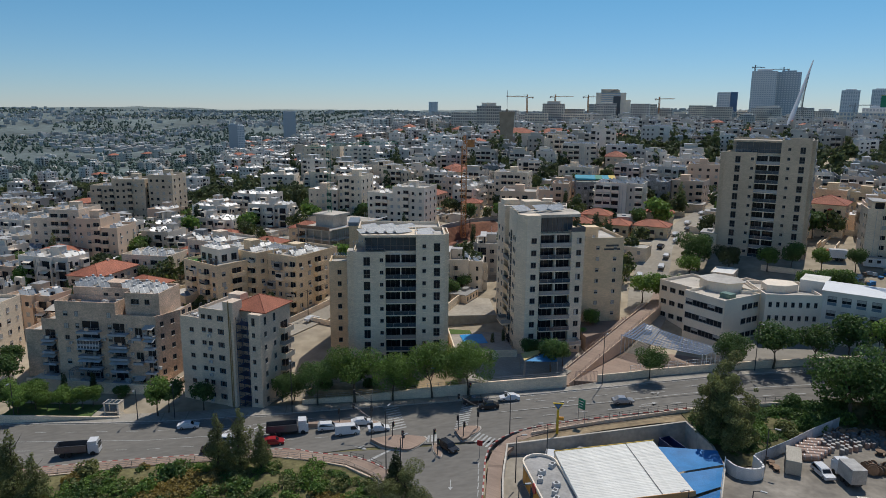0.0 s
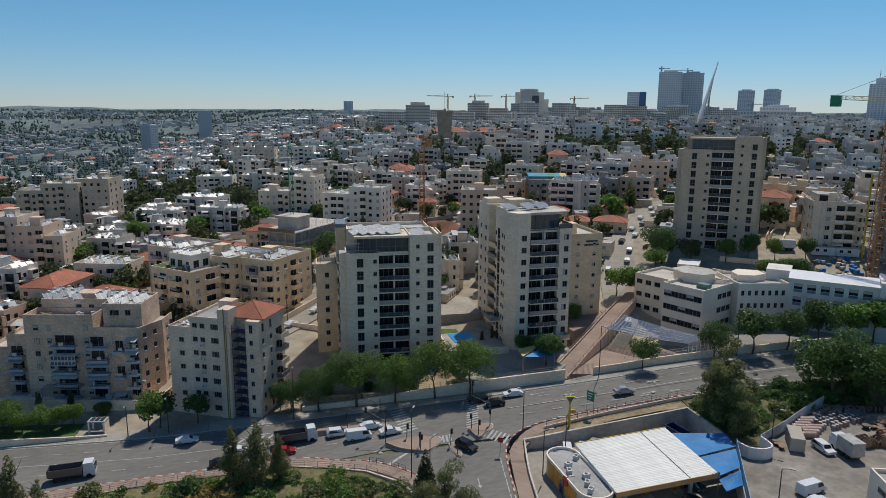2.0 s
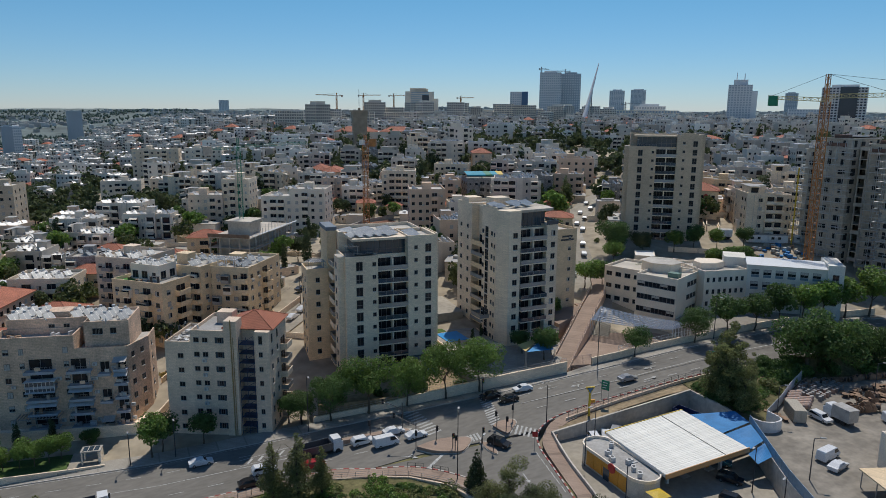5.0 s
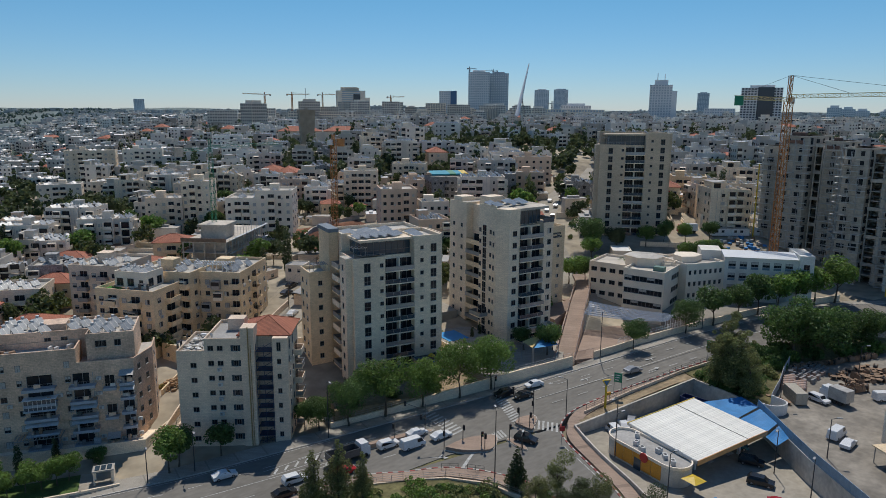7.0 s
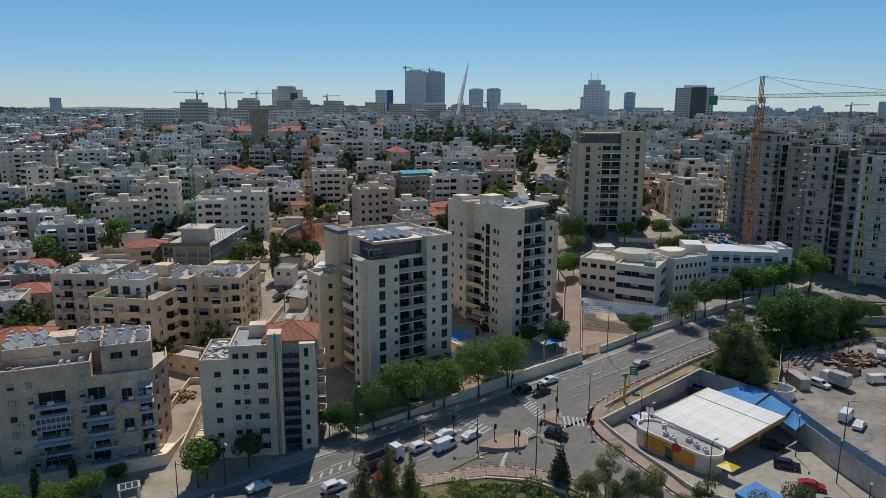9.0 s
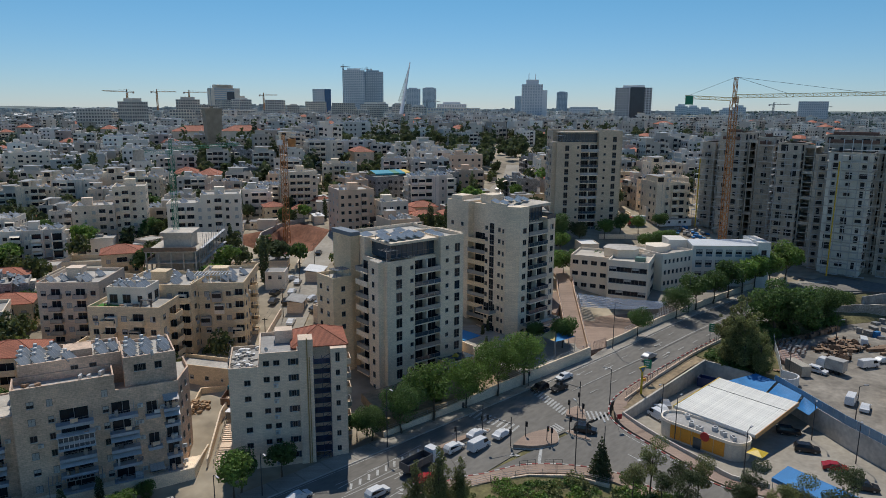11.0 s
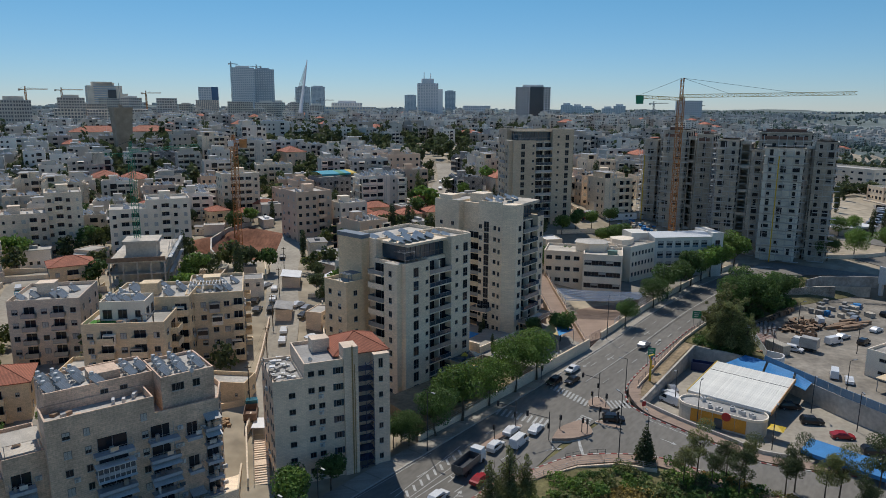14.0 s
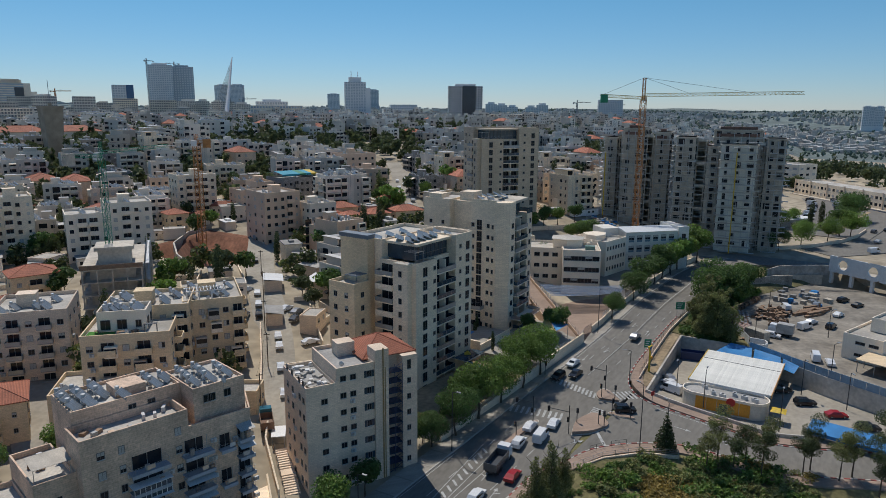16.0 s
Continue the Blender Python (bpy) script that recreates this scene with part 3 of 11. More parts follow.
def window_mesh(w, h, style):
    """Glazed window in one skin: frame, mullion, recessed panes and a sloping sill. Its outer side faces -y, its middle is the origin."""
    key = ("window", round(w, 2), round(h, 2), style)
    if key not in LIB:
        mb = Mesher()
        t = 0.07
        xs = [-w / 2, -w / 2 + t, -0.025, 0.025, w / 2 - t, w / 2]
        zs, open_rows = [-h / 2, -h / 2 + t, h / 2 - t, h / 2], (1,)
        if style == "half":
            zs, open_rows = [-h / 2, -h / 2 + t, 0.0, h / 2 - t, h / 2], (1, 2)
        elif style == "tall":
            zs, open_rows = [-h / 2, -h / 2 + t, -h * 0.12, -h * 0.07, h / 2 - t, h / 2], (1, 3)
        nx, nz = len(xs), len(zs)
        mb.v = [(x, -0.16 if k == 0 else -0.07, z - (0.05 if k == 0 else 0)) for k, z in enumerate(zs) for x in xs]

        def face(f, m):
            mb.f.append(f)
            mb.m.append(m)
        for j in range(nz - 1):
            for i in range(nx - 1):
                c = (j * nx + i, j * nx + i + 1, (j + 1) * nx + i + 1, (j + 1) * nx + i)
                if j in open_rows and i in (1, 3):
                    shut = style == "shut" or style == "half" and j == 2 or style == "side" and i == 1
                    n = len(mb.v)
                    mb.v += [(mb.v[q][0], -0.06 if shut else -0.025, mb.v[q][2]) for q in c]
                    for q in range(4):
                        face((c[q], c[(q + 1) % 4], n + (q + 1) % 4, n + q), 0)
                    face((n, n + 1, n + 2, n + 3), 2 if shut else 1)
                else:
                    face(c, 2 if j == 0 else 0)
        loop = list(range(nx)) + [j * nx + nx - 1 for j in range(1, nz)] + [(nz - 1) * nx + i for i in range(nx - 2, -1, -1)] + [j * nx for j in range(nz - 2, 0, -1)]
        n = len(mb.v)
        mb.v += [(mb.v[q][0], 0.05, mb.v[q][2]) for q in loop]
        for q in range(len(loop)):
            p = (q + 1) % len(loop)
            face((loop[p], loop[q], n + q, n + p), 2 if q < nx - 1 else 0)
        if style == "leaves":
            for sg in (-1, 1):
                x = sg * (w / 2 + w * 0.27)
                mb.box(x - w * 0.25, -0.09, -h / 2, x + w * 0.25, 0.03, h / 2, 3)
        LIB[key] = mb.mesh("window", FRAME, GLASS, SHUTTER, BLUEGLASS)
    return LIB[key]


def balcony_mesh(w, d, rail, door, wall_mat, h=1.05):
    """A balcony: slab, railing and the dark glazed opening behind it. Origin: middle of its slab's top, at the wall."""
    key = ("balcony", round(w, 2), round(d, 2), rail, door, wall_mat.name)
    if key not in LIB:
        mb = Mesher()
        mb.box(-w / 2, -d, -0.22, w / 2, 0.02, 0, 0)
        if rail == "ledge":
            mb.box(-w / 2, -d - 0.06, -0.5, w / 2, -d + 0.12, 0.06, 0)
            for z in (0.5, h):
                mb.box(-w / 2, -d, z - 0.03, w / 2, -d + 0.04, z, 2)
            for i in range(int(w / 0.45) + 1):
                x = -w / 2 + 0.45 * i
                mb.box(x, -d, 0, x + 0.025, -d + 0.025, h, 2)
            for s in (-1, 1):
                mb.box(s * (w / 2 - 0.03) - 0.02, -d, h - 0.03, s * (w / 2 - 0.03) + 0.02, 0, h, 2)
        elif rail == "solid":
            mb.box(-w / 2, -d, 0, w / 2, -d + 0.14, h, 0)
            mb.box(-w / 2, -d + 0.14, 0, -w / 2 + 0.14, 0, h, 0)
            mb.box(w / 2 - 0.14, -d + 0.14, 0, w / 2, 0, h, 0)
        else:
            g = 3 if rail == "glass" else 2
            mb.box(-w / 2, -d + 0.02, 0.08, w / 2, -d + 0.05, h - 0.05, g)
            mb.box(-w / 2, -d, h - 0.05, w / 2, -d + 0.08, h, 2)
            for s in (-1, 1):
                mb.box(s * (w / 2 - 0.05) - 0.02, -d + 0.08, 0.08, s * (w / 2 - 0.05) + 0.02, 0, h - 0.05, g)
            k = max(2, int(w / 1.6))
            for i in range(k + 1):
                x = -w / 2 + 0.04 + (w - 0.08) * i / k
                mb.box(x - 0.03, -d, 0, x + 0.03, -d + 0.07, h, 2)
        if door:
            mb.box(-w * 0.38, -0.04, 0.02, w * 0.38, 0.04, 2.2, 1)
            for i in range(3):
                x = -w * 0.38 + w * 0.38 * i
                mb.box(x - 0.04, -0.07, 0.02, x + 0.04, -0.041, 2.2, 2)
        LIB[key] = mb.mesh("balcony", wall_mat, GLASS, METAL, BLUEGLASS)
    return LIB[key]


def ac_mesh():
    if "ac" not in LIB:
        mb = Mesher()
        mb.box(-0.42, -0.42, 0, 0.42, -0.06, 0.62, 0)
        mb.box(-0.3, -0.435, 0.08, 0.1, -0.421, 0.54, 1)
        mb.box(-0.35, -0.4, -0.06, -0.3, 0.02, 0, 1)
        mb.box(0.3, -0.4, -0.06, 0.35, 0.02, 0, 1)
        LIB["ac"] = mb.mesh("air_conditioner", TANK, METAL)
    return LIB["ac"]


def faces(w, d):
    return {"front": Matrix(), "right": Matrix.Translation((w, 0, 0)) @ pose(0, 0, 0, 0, 0, 90), "left": Matrix.Translation((0, d, 0)) @ pose(0, 0, 0, 0, 0, -90),
            "back": Matrix.Translation((w, d, 0)) @ pose(0, 0, 0, 0, 0, 180)}


def put_window(th, fm, x, z, w, h, style="plain"):
    return part("window", window_mesh(w, h, style), th, fm @ Matrix.Translation((x, 0, z)))


def block(mw, mr, x0, y0, x1, y1, z0, z1, par=0.9):
    """Walls up to the parapet, with a roof deck inside it."""
    mw.shell(x0, y0, x1, y1, z0, z1, par)
    mr.box(x0 + 0.26, y0 + 0.26, z1 - par - 0.04, x1 - 0.26, y1 - 0.26, z1 - par + 0.06)


def hip_roof(x0, y0, x1, y1, z, h, over=0.5, th=0.18):
    """A hipped tiled roof over a rectangle, with eaves."""
    mb = Mesher()
    a = min(x1 - x0, y1 - y0) / 2 + over
    x0, y0, x1, y1 = x0 - over, y0 - over, x1 + over, y1 + over
    if x1 - x0 >= y1 - y0:
        r0, r1 = (x0 + a, (y0 + y1) / 2, z + h), (x1 - a, (y0 + y1) / 2, z + h)
        r = [[(x0, y0, z), (x1, y0, z), r1, r0], [(x1, y1, z), (x0, y1, z), r0, r1], [(x1, y0, z), (x1, y1, z), r1], [(x0, y1, z), (x0, y0, z), r0]]
    else:
        r0, r1 = ((x0 + x1) / 2, y0 + a, z + h), ((x0 + x1) / 2, y1 - a, z + h)
        r = [[(x1, y0, z), (x1, y1, z), r1, r0], [(x0, y1, z), (x0, y0, z), r0, r1], [(x0, y0, z), (x1, y0, z), r0], [(x1, y1, z), (x0, y1, z), r1]]
    for f in r:
        mb.quad(f)
    mb.box(x0, y0, z - th, x1, y1, z - 0.002)
    mb.tube(r0, r1, 0.12, n=5)
    for c, e in (((x0, y0, z), r0), ((x0, y1, z), r0 if x1 - x0 >= y1 - y0 else r1), ((x1, y0, z), r1 if x1 - x0 >= y1 - y0 else r0), ((x1, y1, z), r1)):
        mb.tube(c, e, 0.1, n=5)
    return mb


def heater_template():
    """Rooftop solar water heater: tilted collectors on a stand with an upright tank."""
    th = thing("solar_water_heater", Matrix.Translation((0, 0, -500)), "rooftop solar water heater with white tank and tilted collector", "water heater", "rooftop water heaters")
    c = Mesher()
    c.prism([(-1.0, 0), (1.0, 0), (1.0, 0.08), (-1.0, 0.08)], 0, 1.9)
    f = Mesher()
    f.prism([(-1.04, 0), (-0.96, 0), (-0.96, 0.1), (-1.04, 0.1)], -0.03, 1.93)
    f.prism([(0.96, 0), (1.04, 0), (1.04, 0.1), (0.96, 0.1)], -0.03, 1.93)
    f.prism([(-0.04, -0.01), (0.04, -0.01), (0.04, 0.1), (-0.04, 0.1)], -0.03, 1.93)
    f.m = [1] * len(f.m)
    c.add(f, Matrix())
    part("collector", c.mesh("collector", COLLECTOR, METAL), th, pose(0, -0.75, 0.25, -52, 0, 0))
    s = Mesher()
    for x in (-0.9, 0.9):
        s.tube((x, 0.72, 0), (x, 0.72, 1.42), 0.04, n=4)
        s.tube((x, -0.7, 0), (x, -0.7, 0.28), 0.04, n=4)
    s.tube((-0.9, 0.72, 1.4), (0.9, 0.72, 1.4), 0.04, n=4)
    part("stand", s.mesh("stand", METAL), th)["kind"] = "stuff"
    t = Mesher()
    t.tube((0.5, 1.2, 0.35), (0.5, 1.2, 1.75), 0.33, n=10)
    t.tube((0.5, 1.2, 1.75), (0.5, 1.2, 1.83), 0.33, 0.15, n=10)
    t.tube((0.5, 1.2, 0), (0.5, 1.2, 0.35), 0.05, n=4)
    part("tank", t.mesh("tank", TANK), th)
    return th


HEATER = heater_template()
HEATERS_USED = []


def heater(x, y, z, yaw):
    """Collectors face the sun's side; the first one placed is the template itself."""
    m = pose(x, y, z, 0, 0, yaw)
    if not HEATERS_USED:
        HEATER.matrix_basis = m
        HEATERS_USED.append(HEATER)
    else:
        HEATERS_USED.append(copy_thing(HEATER, m))


def heaters_on(m, spots, yaw=30):
    """Places heaters at local spots of a building with the pose m."""
    for x, y, z in spots:
        p = m @ Vector((x, y, z))
        heater(p.x, p.y, p.z, yaw + random.uniform(-6, 6))


CAMERA_SPOTS = ((0, 0), (-60, 30), (-120, 85))   # along the camera's path; walls turned away from all of them carry no windows


def apartment(x, y, yaw, w, d, z0, z1, mat=STONE, label="cream stone apartment building with rows of windows", cols=5, side_cols=3, balcony=(), rail="solid", roof=ROOF, storey=3.0,
              step=None, hut=True, heaters=4, windows=("plain", "half", "shut", "side"), red=False, sides=("front", "left", "right"), name="apartment_building", rng=None, group="", ww=1.2, wh=1.2, ac=0.12):
    """A stone block of flats. x, y: its front left corner; yaw: its front's bearing; balcony: columns that carry balconies; step: (share of width, drop) of a lower end."""
    r = rng or random.Random(int(x * 7 + y * 13))
    m = pose(x, y, 0, 0, 0, yaw)
    th = thing(name, m, label, "building", group)
    mw, mr = Mesher(), Mesher()
    if red:
        mw.box(0, 0, z0, w, d, z1)
        part("roof", hip_roof(0, 0, w, d, z1 + 0.12, min(w, d) * 0.22).mesh("roof", TILE), th, label="red tiled hipped roof")
    elif step:
        xs = w * abs(step[0])
        if step[0] > 0:
            block(mw, mr, 0, 0, xs, d, z0, z1 - step[1])
            block(mw, mr, xs, 0.0, w, d, z0, z1)
        else:
            block(mw, mr, 0, 0, w - xs, d, z0, z1)
            block(mw, mr, w - xs, 0.0, w, d, z0, z1 - step[1])
    else:
        block(mw, mr, 0, 0, w, d, z0, z1)
    if hut and not red:
        hx, hy = w * r.uniform(0.3, 0.6), d * r.uniform(0.35, 0.6)
        if step:
            hx = w * (0.7 if step[0] > 0 else 0.25)
        mw.box(hx - 1.8, hy - 1.6, z1 - 0.9, hx + 1.8, hy + 1.6, z1 + 1.9)
        mw.box(hx - 1.95, hy - 1.75, z1 + 1.9, hx + 1.95, hy + 1.75, z1 + 2.05)
    parts_of("wall", mw, (mat,), th)
    if mr.v:
        part("roof", mr.mesh("roof", roof), th)
    fm = faces(w, d)
    away = min(math.hypot(x - qx, y - qy) for qx, qy in CAMERA_SPOTS) > 235
    small_glass = Mesher()
    for side in sides:
        out = (m @ fm[side]).to_3x3() @ Vector((0, -1, 0))
        if all(out.x * (qx - x) + out.y * (qy - y) < 2 for qx, qy in CAMERA_SPOTS):
            continue
        n = cols if side in ("front", "back") else side_cols
        span = w if side in ("front", "back") else d
        for c in range(n):
            cx = span * (c + 0.5) / n
            top = z1 if not step else (z1 - step[1] if side == "front" and ((step[0] > 0 and cx < w * step[0]) or (step[0] < 0 and cx > w * (1 + step[0]))) or (side == "left" and step[0] > 0) or (side == "right" and step[0] < 0) else z1)
            z = top - 2.3 - (0.0 if red else 0.4)
            small = r.random() < 0.25
            while z > z0 + 1.2:
                if side == "front" and c in balcony or (side in ("left", "right") and -1 - c in balcony):
                    part("balcony", balcony_mesh(min(span / n * 0.96, 4.6), 1.5, rail, True, mat), th, fm[side] @ Matrix.Translation((cx, 0, z - 1.1)))
                elif away:
                    _w, _h = ww * (0.3 if small else 0.5), wh * (0.38 if small else 0.5)
                    q = Mesher()
                    q.box(cx - _w, -0.05, z - _h, cx + _w, 0.03, z + _h, 0 if r.random() < 0.75 else 2)
                    q.box(cx - _w - 0.08, -0.14, z - _h - 0.1, cx + _w + 0.08, 0.03, z - _h, 1)
                    if r.random() < ac:
                        q.box(cx + _w + 0.1, -0.42, z - 0.9, cx + _w + 0.9, -0.03, z - 0.3, 1)
                    small_glass.add(q, fm[side])
                else:
                    put_window(th, fm[side], cx, z, ww * (0.6 if small else 1.0), wh * (0.75 if small else 1.0), r.choice(windows))
                    if r.random() < ac:
                        part("air_conditioner", ac_mesh(), th, fm[side] @ Matrix.Translation((cx + ww * 0.3, 0, z - 1.45)))
                z -= storey
    if small_glass.v:
        part("glazing", small_glass.mesh("glazing", GLASS, SHUTTER, SHUTTER), th)["kind"] = "stuff"
    if heaters and not red:
        spots = []
        for k in range(heaters):
            px_, py_ = w * (0.12 + 0.76 * ((k * 0.37 + r.random() * 0.15) % 1.0)), d * (0.2 + 0.6 * ((k * 0.53) % 1.0))
            low = step and ((step[0] > 0 and px_ < w * step[0]) or (step[0] < 0 and px_ > w * (1 + step[0])))
            if hut and abs(px_ - hx) < 3.2 and abs(py_ - hy) < 3.0:
                continue
            spots.append((px_, py_, (z1 - step[1] if low else z1) - 0.84))
        heaters_on(m, spots)
    return th

# ---- the tall blocks ----


def tower(x, y, yaw, w, d, xl, xb, z0, zl, zr, mat, label, storey=3.0, left_back=None, low_rows=()):
    """A tall block of flats: two stone wings and a recessed bay of balconies between them, with a glazed top floor set back under a roof slab."""
    m = pose(x, y, 0, 0, 0, yaw)
    th = thing("apartment_tower", m, label, "building")
    mw, mr = Mesher(), Mesher()
    rec = 1.9
    # wings, with a narrow set-back strip at each outer corner
    block(mw, mr, 1.5, 0, xl, d * 0.5, z0, zl)
    mw.box(0, 1.2, z0, 1.5, 5.2, zl - 0.15)
    mr.box(0.1, 1.3, zl - 0.15, 1.5, 5.1, zl - 0.1)
    block(mw, mr, xb, 0, w - 1.0, d * 0.55, z0, zr)
    block(mw, mr, w - 1.0, 1.3, w, d * 0.5, z0, zr)
    # core behind the bay and the rear body
    mw.box(xl, rec, z0, xb, d * 0.5, zl - 0.2)
    block(mw, mr, 2.2, d * 0.5, w - 1.5, d, z0, zr)
    parts_of("wall", mw, (mat,), th)
    # glazed top floor with its roof slab
    gl = Mesher()
    gl.box(4.2, 2.6, zl - 0.2, xb, d * 0.5, zr - 0.9, 0)
    for k in range(9):
        gx = 4.2 + (xb - 4.2) * k / 8
        gl.box(gx - 0.05, 2.5, zl - 0.2, gx + 0.05, 2.6, zr - 0.9, 1)
    gl.box(4.2, 2.52, zl + 0.9, xb, 2.598, zl + 1.0, 1)
    parts_of("glazed_floor", gl, (BLUEGLASS, FRAME), th, "blue-grey glazed top floor")
    sl = Mesher()
    sl.box(3.4, 1.2, zr - 0.9, xb - 0.01, d * 0.5, zr - 0.35, 0)
    part("roof_slab", sl.mesh("roof_slab", mat), th)
    part("roof", mr.mesh("roof", ROOF), th)
    rl = Mesher()
    for k in range(9):
        gx = 1.6 + (xl - 1.7) * k / 8
        rl.tube((gx, 0.15, zl + 0.05), (gx, 0.15, zl + 0.7), 0.03, n=4)
    rl.tube((1.6, 0.15, zl + 0.7), (xl, 0.15, zl + 0.7), 0.04, n=4)
    rl.tube((1.6, 0.15, zl + 0.4), (xl, 0.15, zl + 0.4), 0.025, n=4)
    for k in range(5):
        rl.tube((1.6 + 0.7 * k, 0.3, zl + 2.3), (1.6 + 0.7 * k, 3.4, zl + 2.3), 0.05, n=4)
    for gx in (1.6, 4.4):
        rl.tube((gx, 0.3, zl), (gx, 0.3, zl + 2.3), 0.06, n=4)
    rl.tube((1.4, 0.3, zl + 2.3), (4.8, 0.3, zl + 2.3), 0.06, n=4)
    part("terrace_railing", rl.mesh("terrace_railing", METAL), th)
    fm = faces(w, d)
    # windows of the wings
    rows = int((zl - z0 - 2.0) / storey)
    for k in range(rows + 1):
        z = zl - 2.35 - k * storey
        if z < z0 + 1.0:
            break
        put_window(th, fm["front"], 1.5 + (xl - 1.5) * 0.42, z, 1.55, 2.1, "tall" if k % 2 else "plain")
        put_window(th, fm["front"], 1.5 + (xl - 1.5) * 0.88, z + 0.3, 0.85, 0.95, "plain")
        put_window(th, fm["left"] @ Matrix.Translation((0, 0, 0)), d - 3.2, z, 0.9, 1.3, "plain")
        # bay: slab, railing and glazing, with a middle pier
        bw = xb - xl - 0.02
        b = part("balcony", balcony_mesh(bw, rec + (1.2 if k in low_rows else 0.15), ("glass" if k % 3 else "bars"), False, PLASTER), th, Matrix.Translation(((xl + xb) / 2, rec, z - 1.3)))
        key = ("bay_glazing", round(bw, 2))
        if key not in LIB:
            g = Mesher()
            g.box(-bw / 2, -0.03, 0, bw / 2, 0.0, 2.55, 0)
            g.box(-0.16, -1.6, 0, 0.16, -0.03, 2.75, 2)
            for q in range(7):
                gx = -bw / 2 + bw * q / 6
                g.box(gx - 0.04, -0.07, 0, gx + 0.04, -0.03, 2.55, 1)
            g.box(-bw / 2, -0.03, 2.55, bw / 2, 0.0, 2.78, 2)
            LIB[key] = g.mesh("glazing", GLASS, FRAME, PLASTER)
        part("glazing", LIB[key], b, Matrix.Translation((0, 0, 0)))
    for k in range(int((zr - z0 - 2.0) / storey) + 1):
        z = zr - 3.1 - k * storey
        if z < z0 + 1.0:
            break
        wr = w - 1.0 - xb
        put_window(th, fm["front"], xb + wr * 0.28, z + 0.25, 0.85, 0.95, "plain")
        put_window(th, fm["front"], xb + wr * 0.72, z, 1.5, 2.0, "tall" if k % 3 else "plain")
        # left side of the rear body and recessed balconies between
        put_window(th, Matrix.Translation((2.2, 0, 0)) @ fm["left"], d * 0.12, z, 1.0, 1.2, "plain")
        put_window(th, Matrix.Translation((2.2, 0, 0)) @ fm["left"], d * 0.3, z, 0.8, 1.0, "half")
        if k > 0:
            part("balcony", balcony_mesh(d * 0.24, 1.9, "bars" if k % 2 else "solid", True, mat), th, Matrix.Translation((1.5, d * 0.38, z - 1.2)) @ pose(0, 0, 0, 0, 0, -90))
        # right side
        put_window(th, Matrix.Translation((0, 0, 0)) @ fm["right"], d * 0.2, z, 1.0, 1.2, "plain")
        put_window(th, Matrix.Translation((-1.5, 0, 0)) @ fm["right"], d * 0.8, z, 1.0, 1.2, "plain")
        if k > 0:
            part("balcony", balcony_mesh(4.5, 1.6, "bars", True, mat), th, Matrix.Translation((w - 1.5, d * 0.62, z - 1.2)) @ pose(0, 0, 0, 0, 0, 90))
    return th, m


def sun_panels(m, spots, label="blue photovoltaic panel on a tilted roof frame"):
    """Rows of tilted panels on a roof."""
    if "pv" not in LIB:
        p, f = Mesher(), Mesher()
        p.box(-2.2, 0, 0, 2.2, 1.9, 0.05)
        for k in range(4):
            f.box(-2.2 + 1.1 * k - 0.025 + 0.0, -0.02, 0.051, -2.2 + 1.1 * k + 0.025, 1.92, 0.06)
        f.box(-2.22, -0.03, -0.02, 2.22, 0, 0.06)
        f.box(-2.22, 1.9, -0.02, 2.22, 1.93, 0.06)
        f.box(-2.2, 0.93, 0.051, 2.2, 0.97, 0.06)
        for x in (-2, 2):
            f.tube((x, 1.8, 0), (x, 1.55, -0.75), 0.04, n=4)
        LIB["pv"] = (p.mesh("panel", COLLECTOR), f.mesh("panel_frame", METAL))
    for x, y, z, yaw in spots:
        q = m @ Vector((x, y, z))
        th = thing("solar_array", pose(q.x, q.y, q.z, 0, 0, yaw), label, "solar panel", "rooftop panels")
        part("panel", LIB["pv"][0], th, pose(0, 0, 0.12, 22, 0, 0))
        part("panel_frame", LIB["pv"][1], th, pose(0, 0, 0.12, 22, 0, 0))


tower_a, MA = tower(1.4, 161.3, -5, 24.3, 20, 9.1, 16.4, 5.0, 36.8, 40.9, STONE, "pale limestone apartment tower with central balcony bay and roof panels", low_rows=(9,))
tower_c, MC = tower(121.2, 207.8, -39, 26.9, 20, 10.7, 17.5, 22.0, 57.5, 61.6, TAN, "tan limestone apartment tower with central balcony bay", storey=2.95)


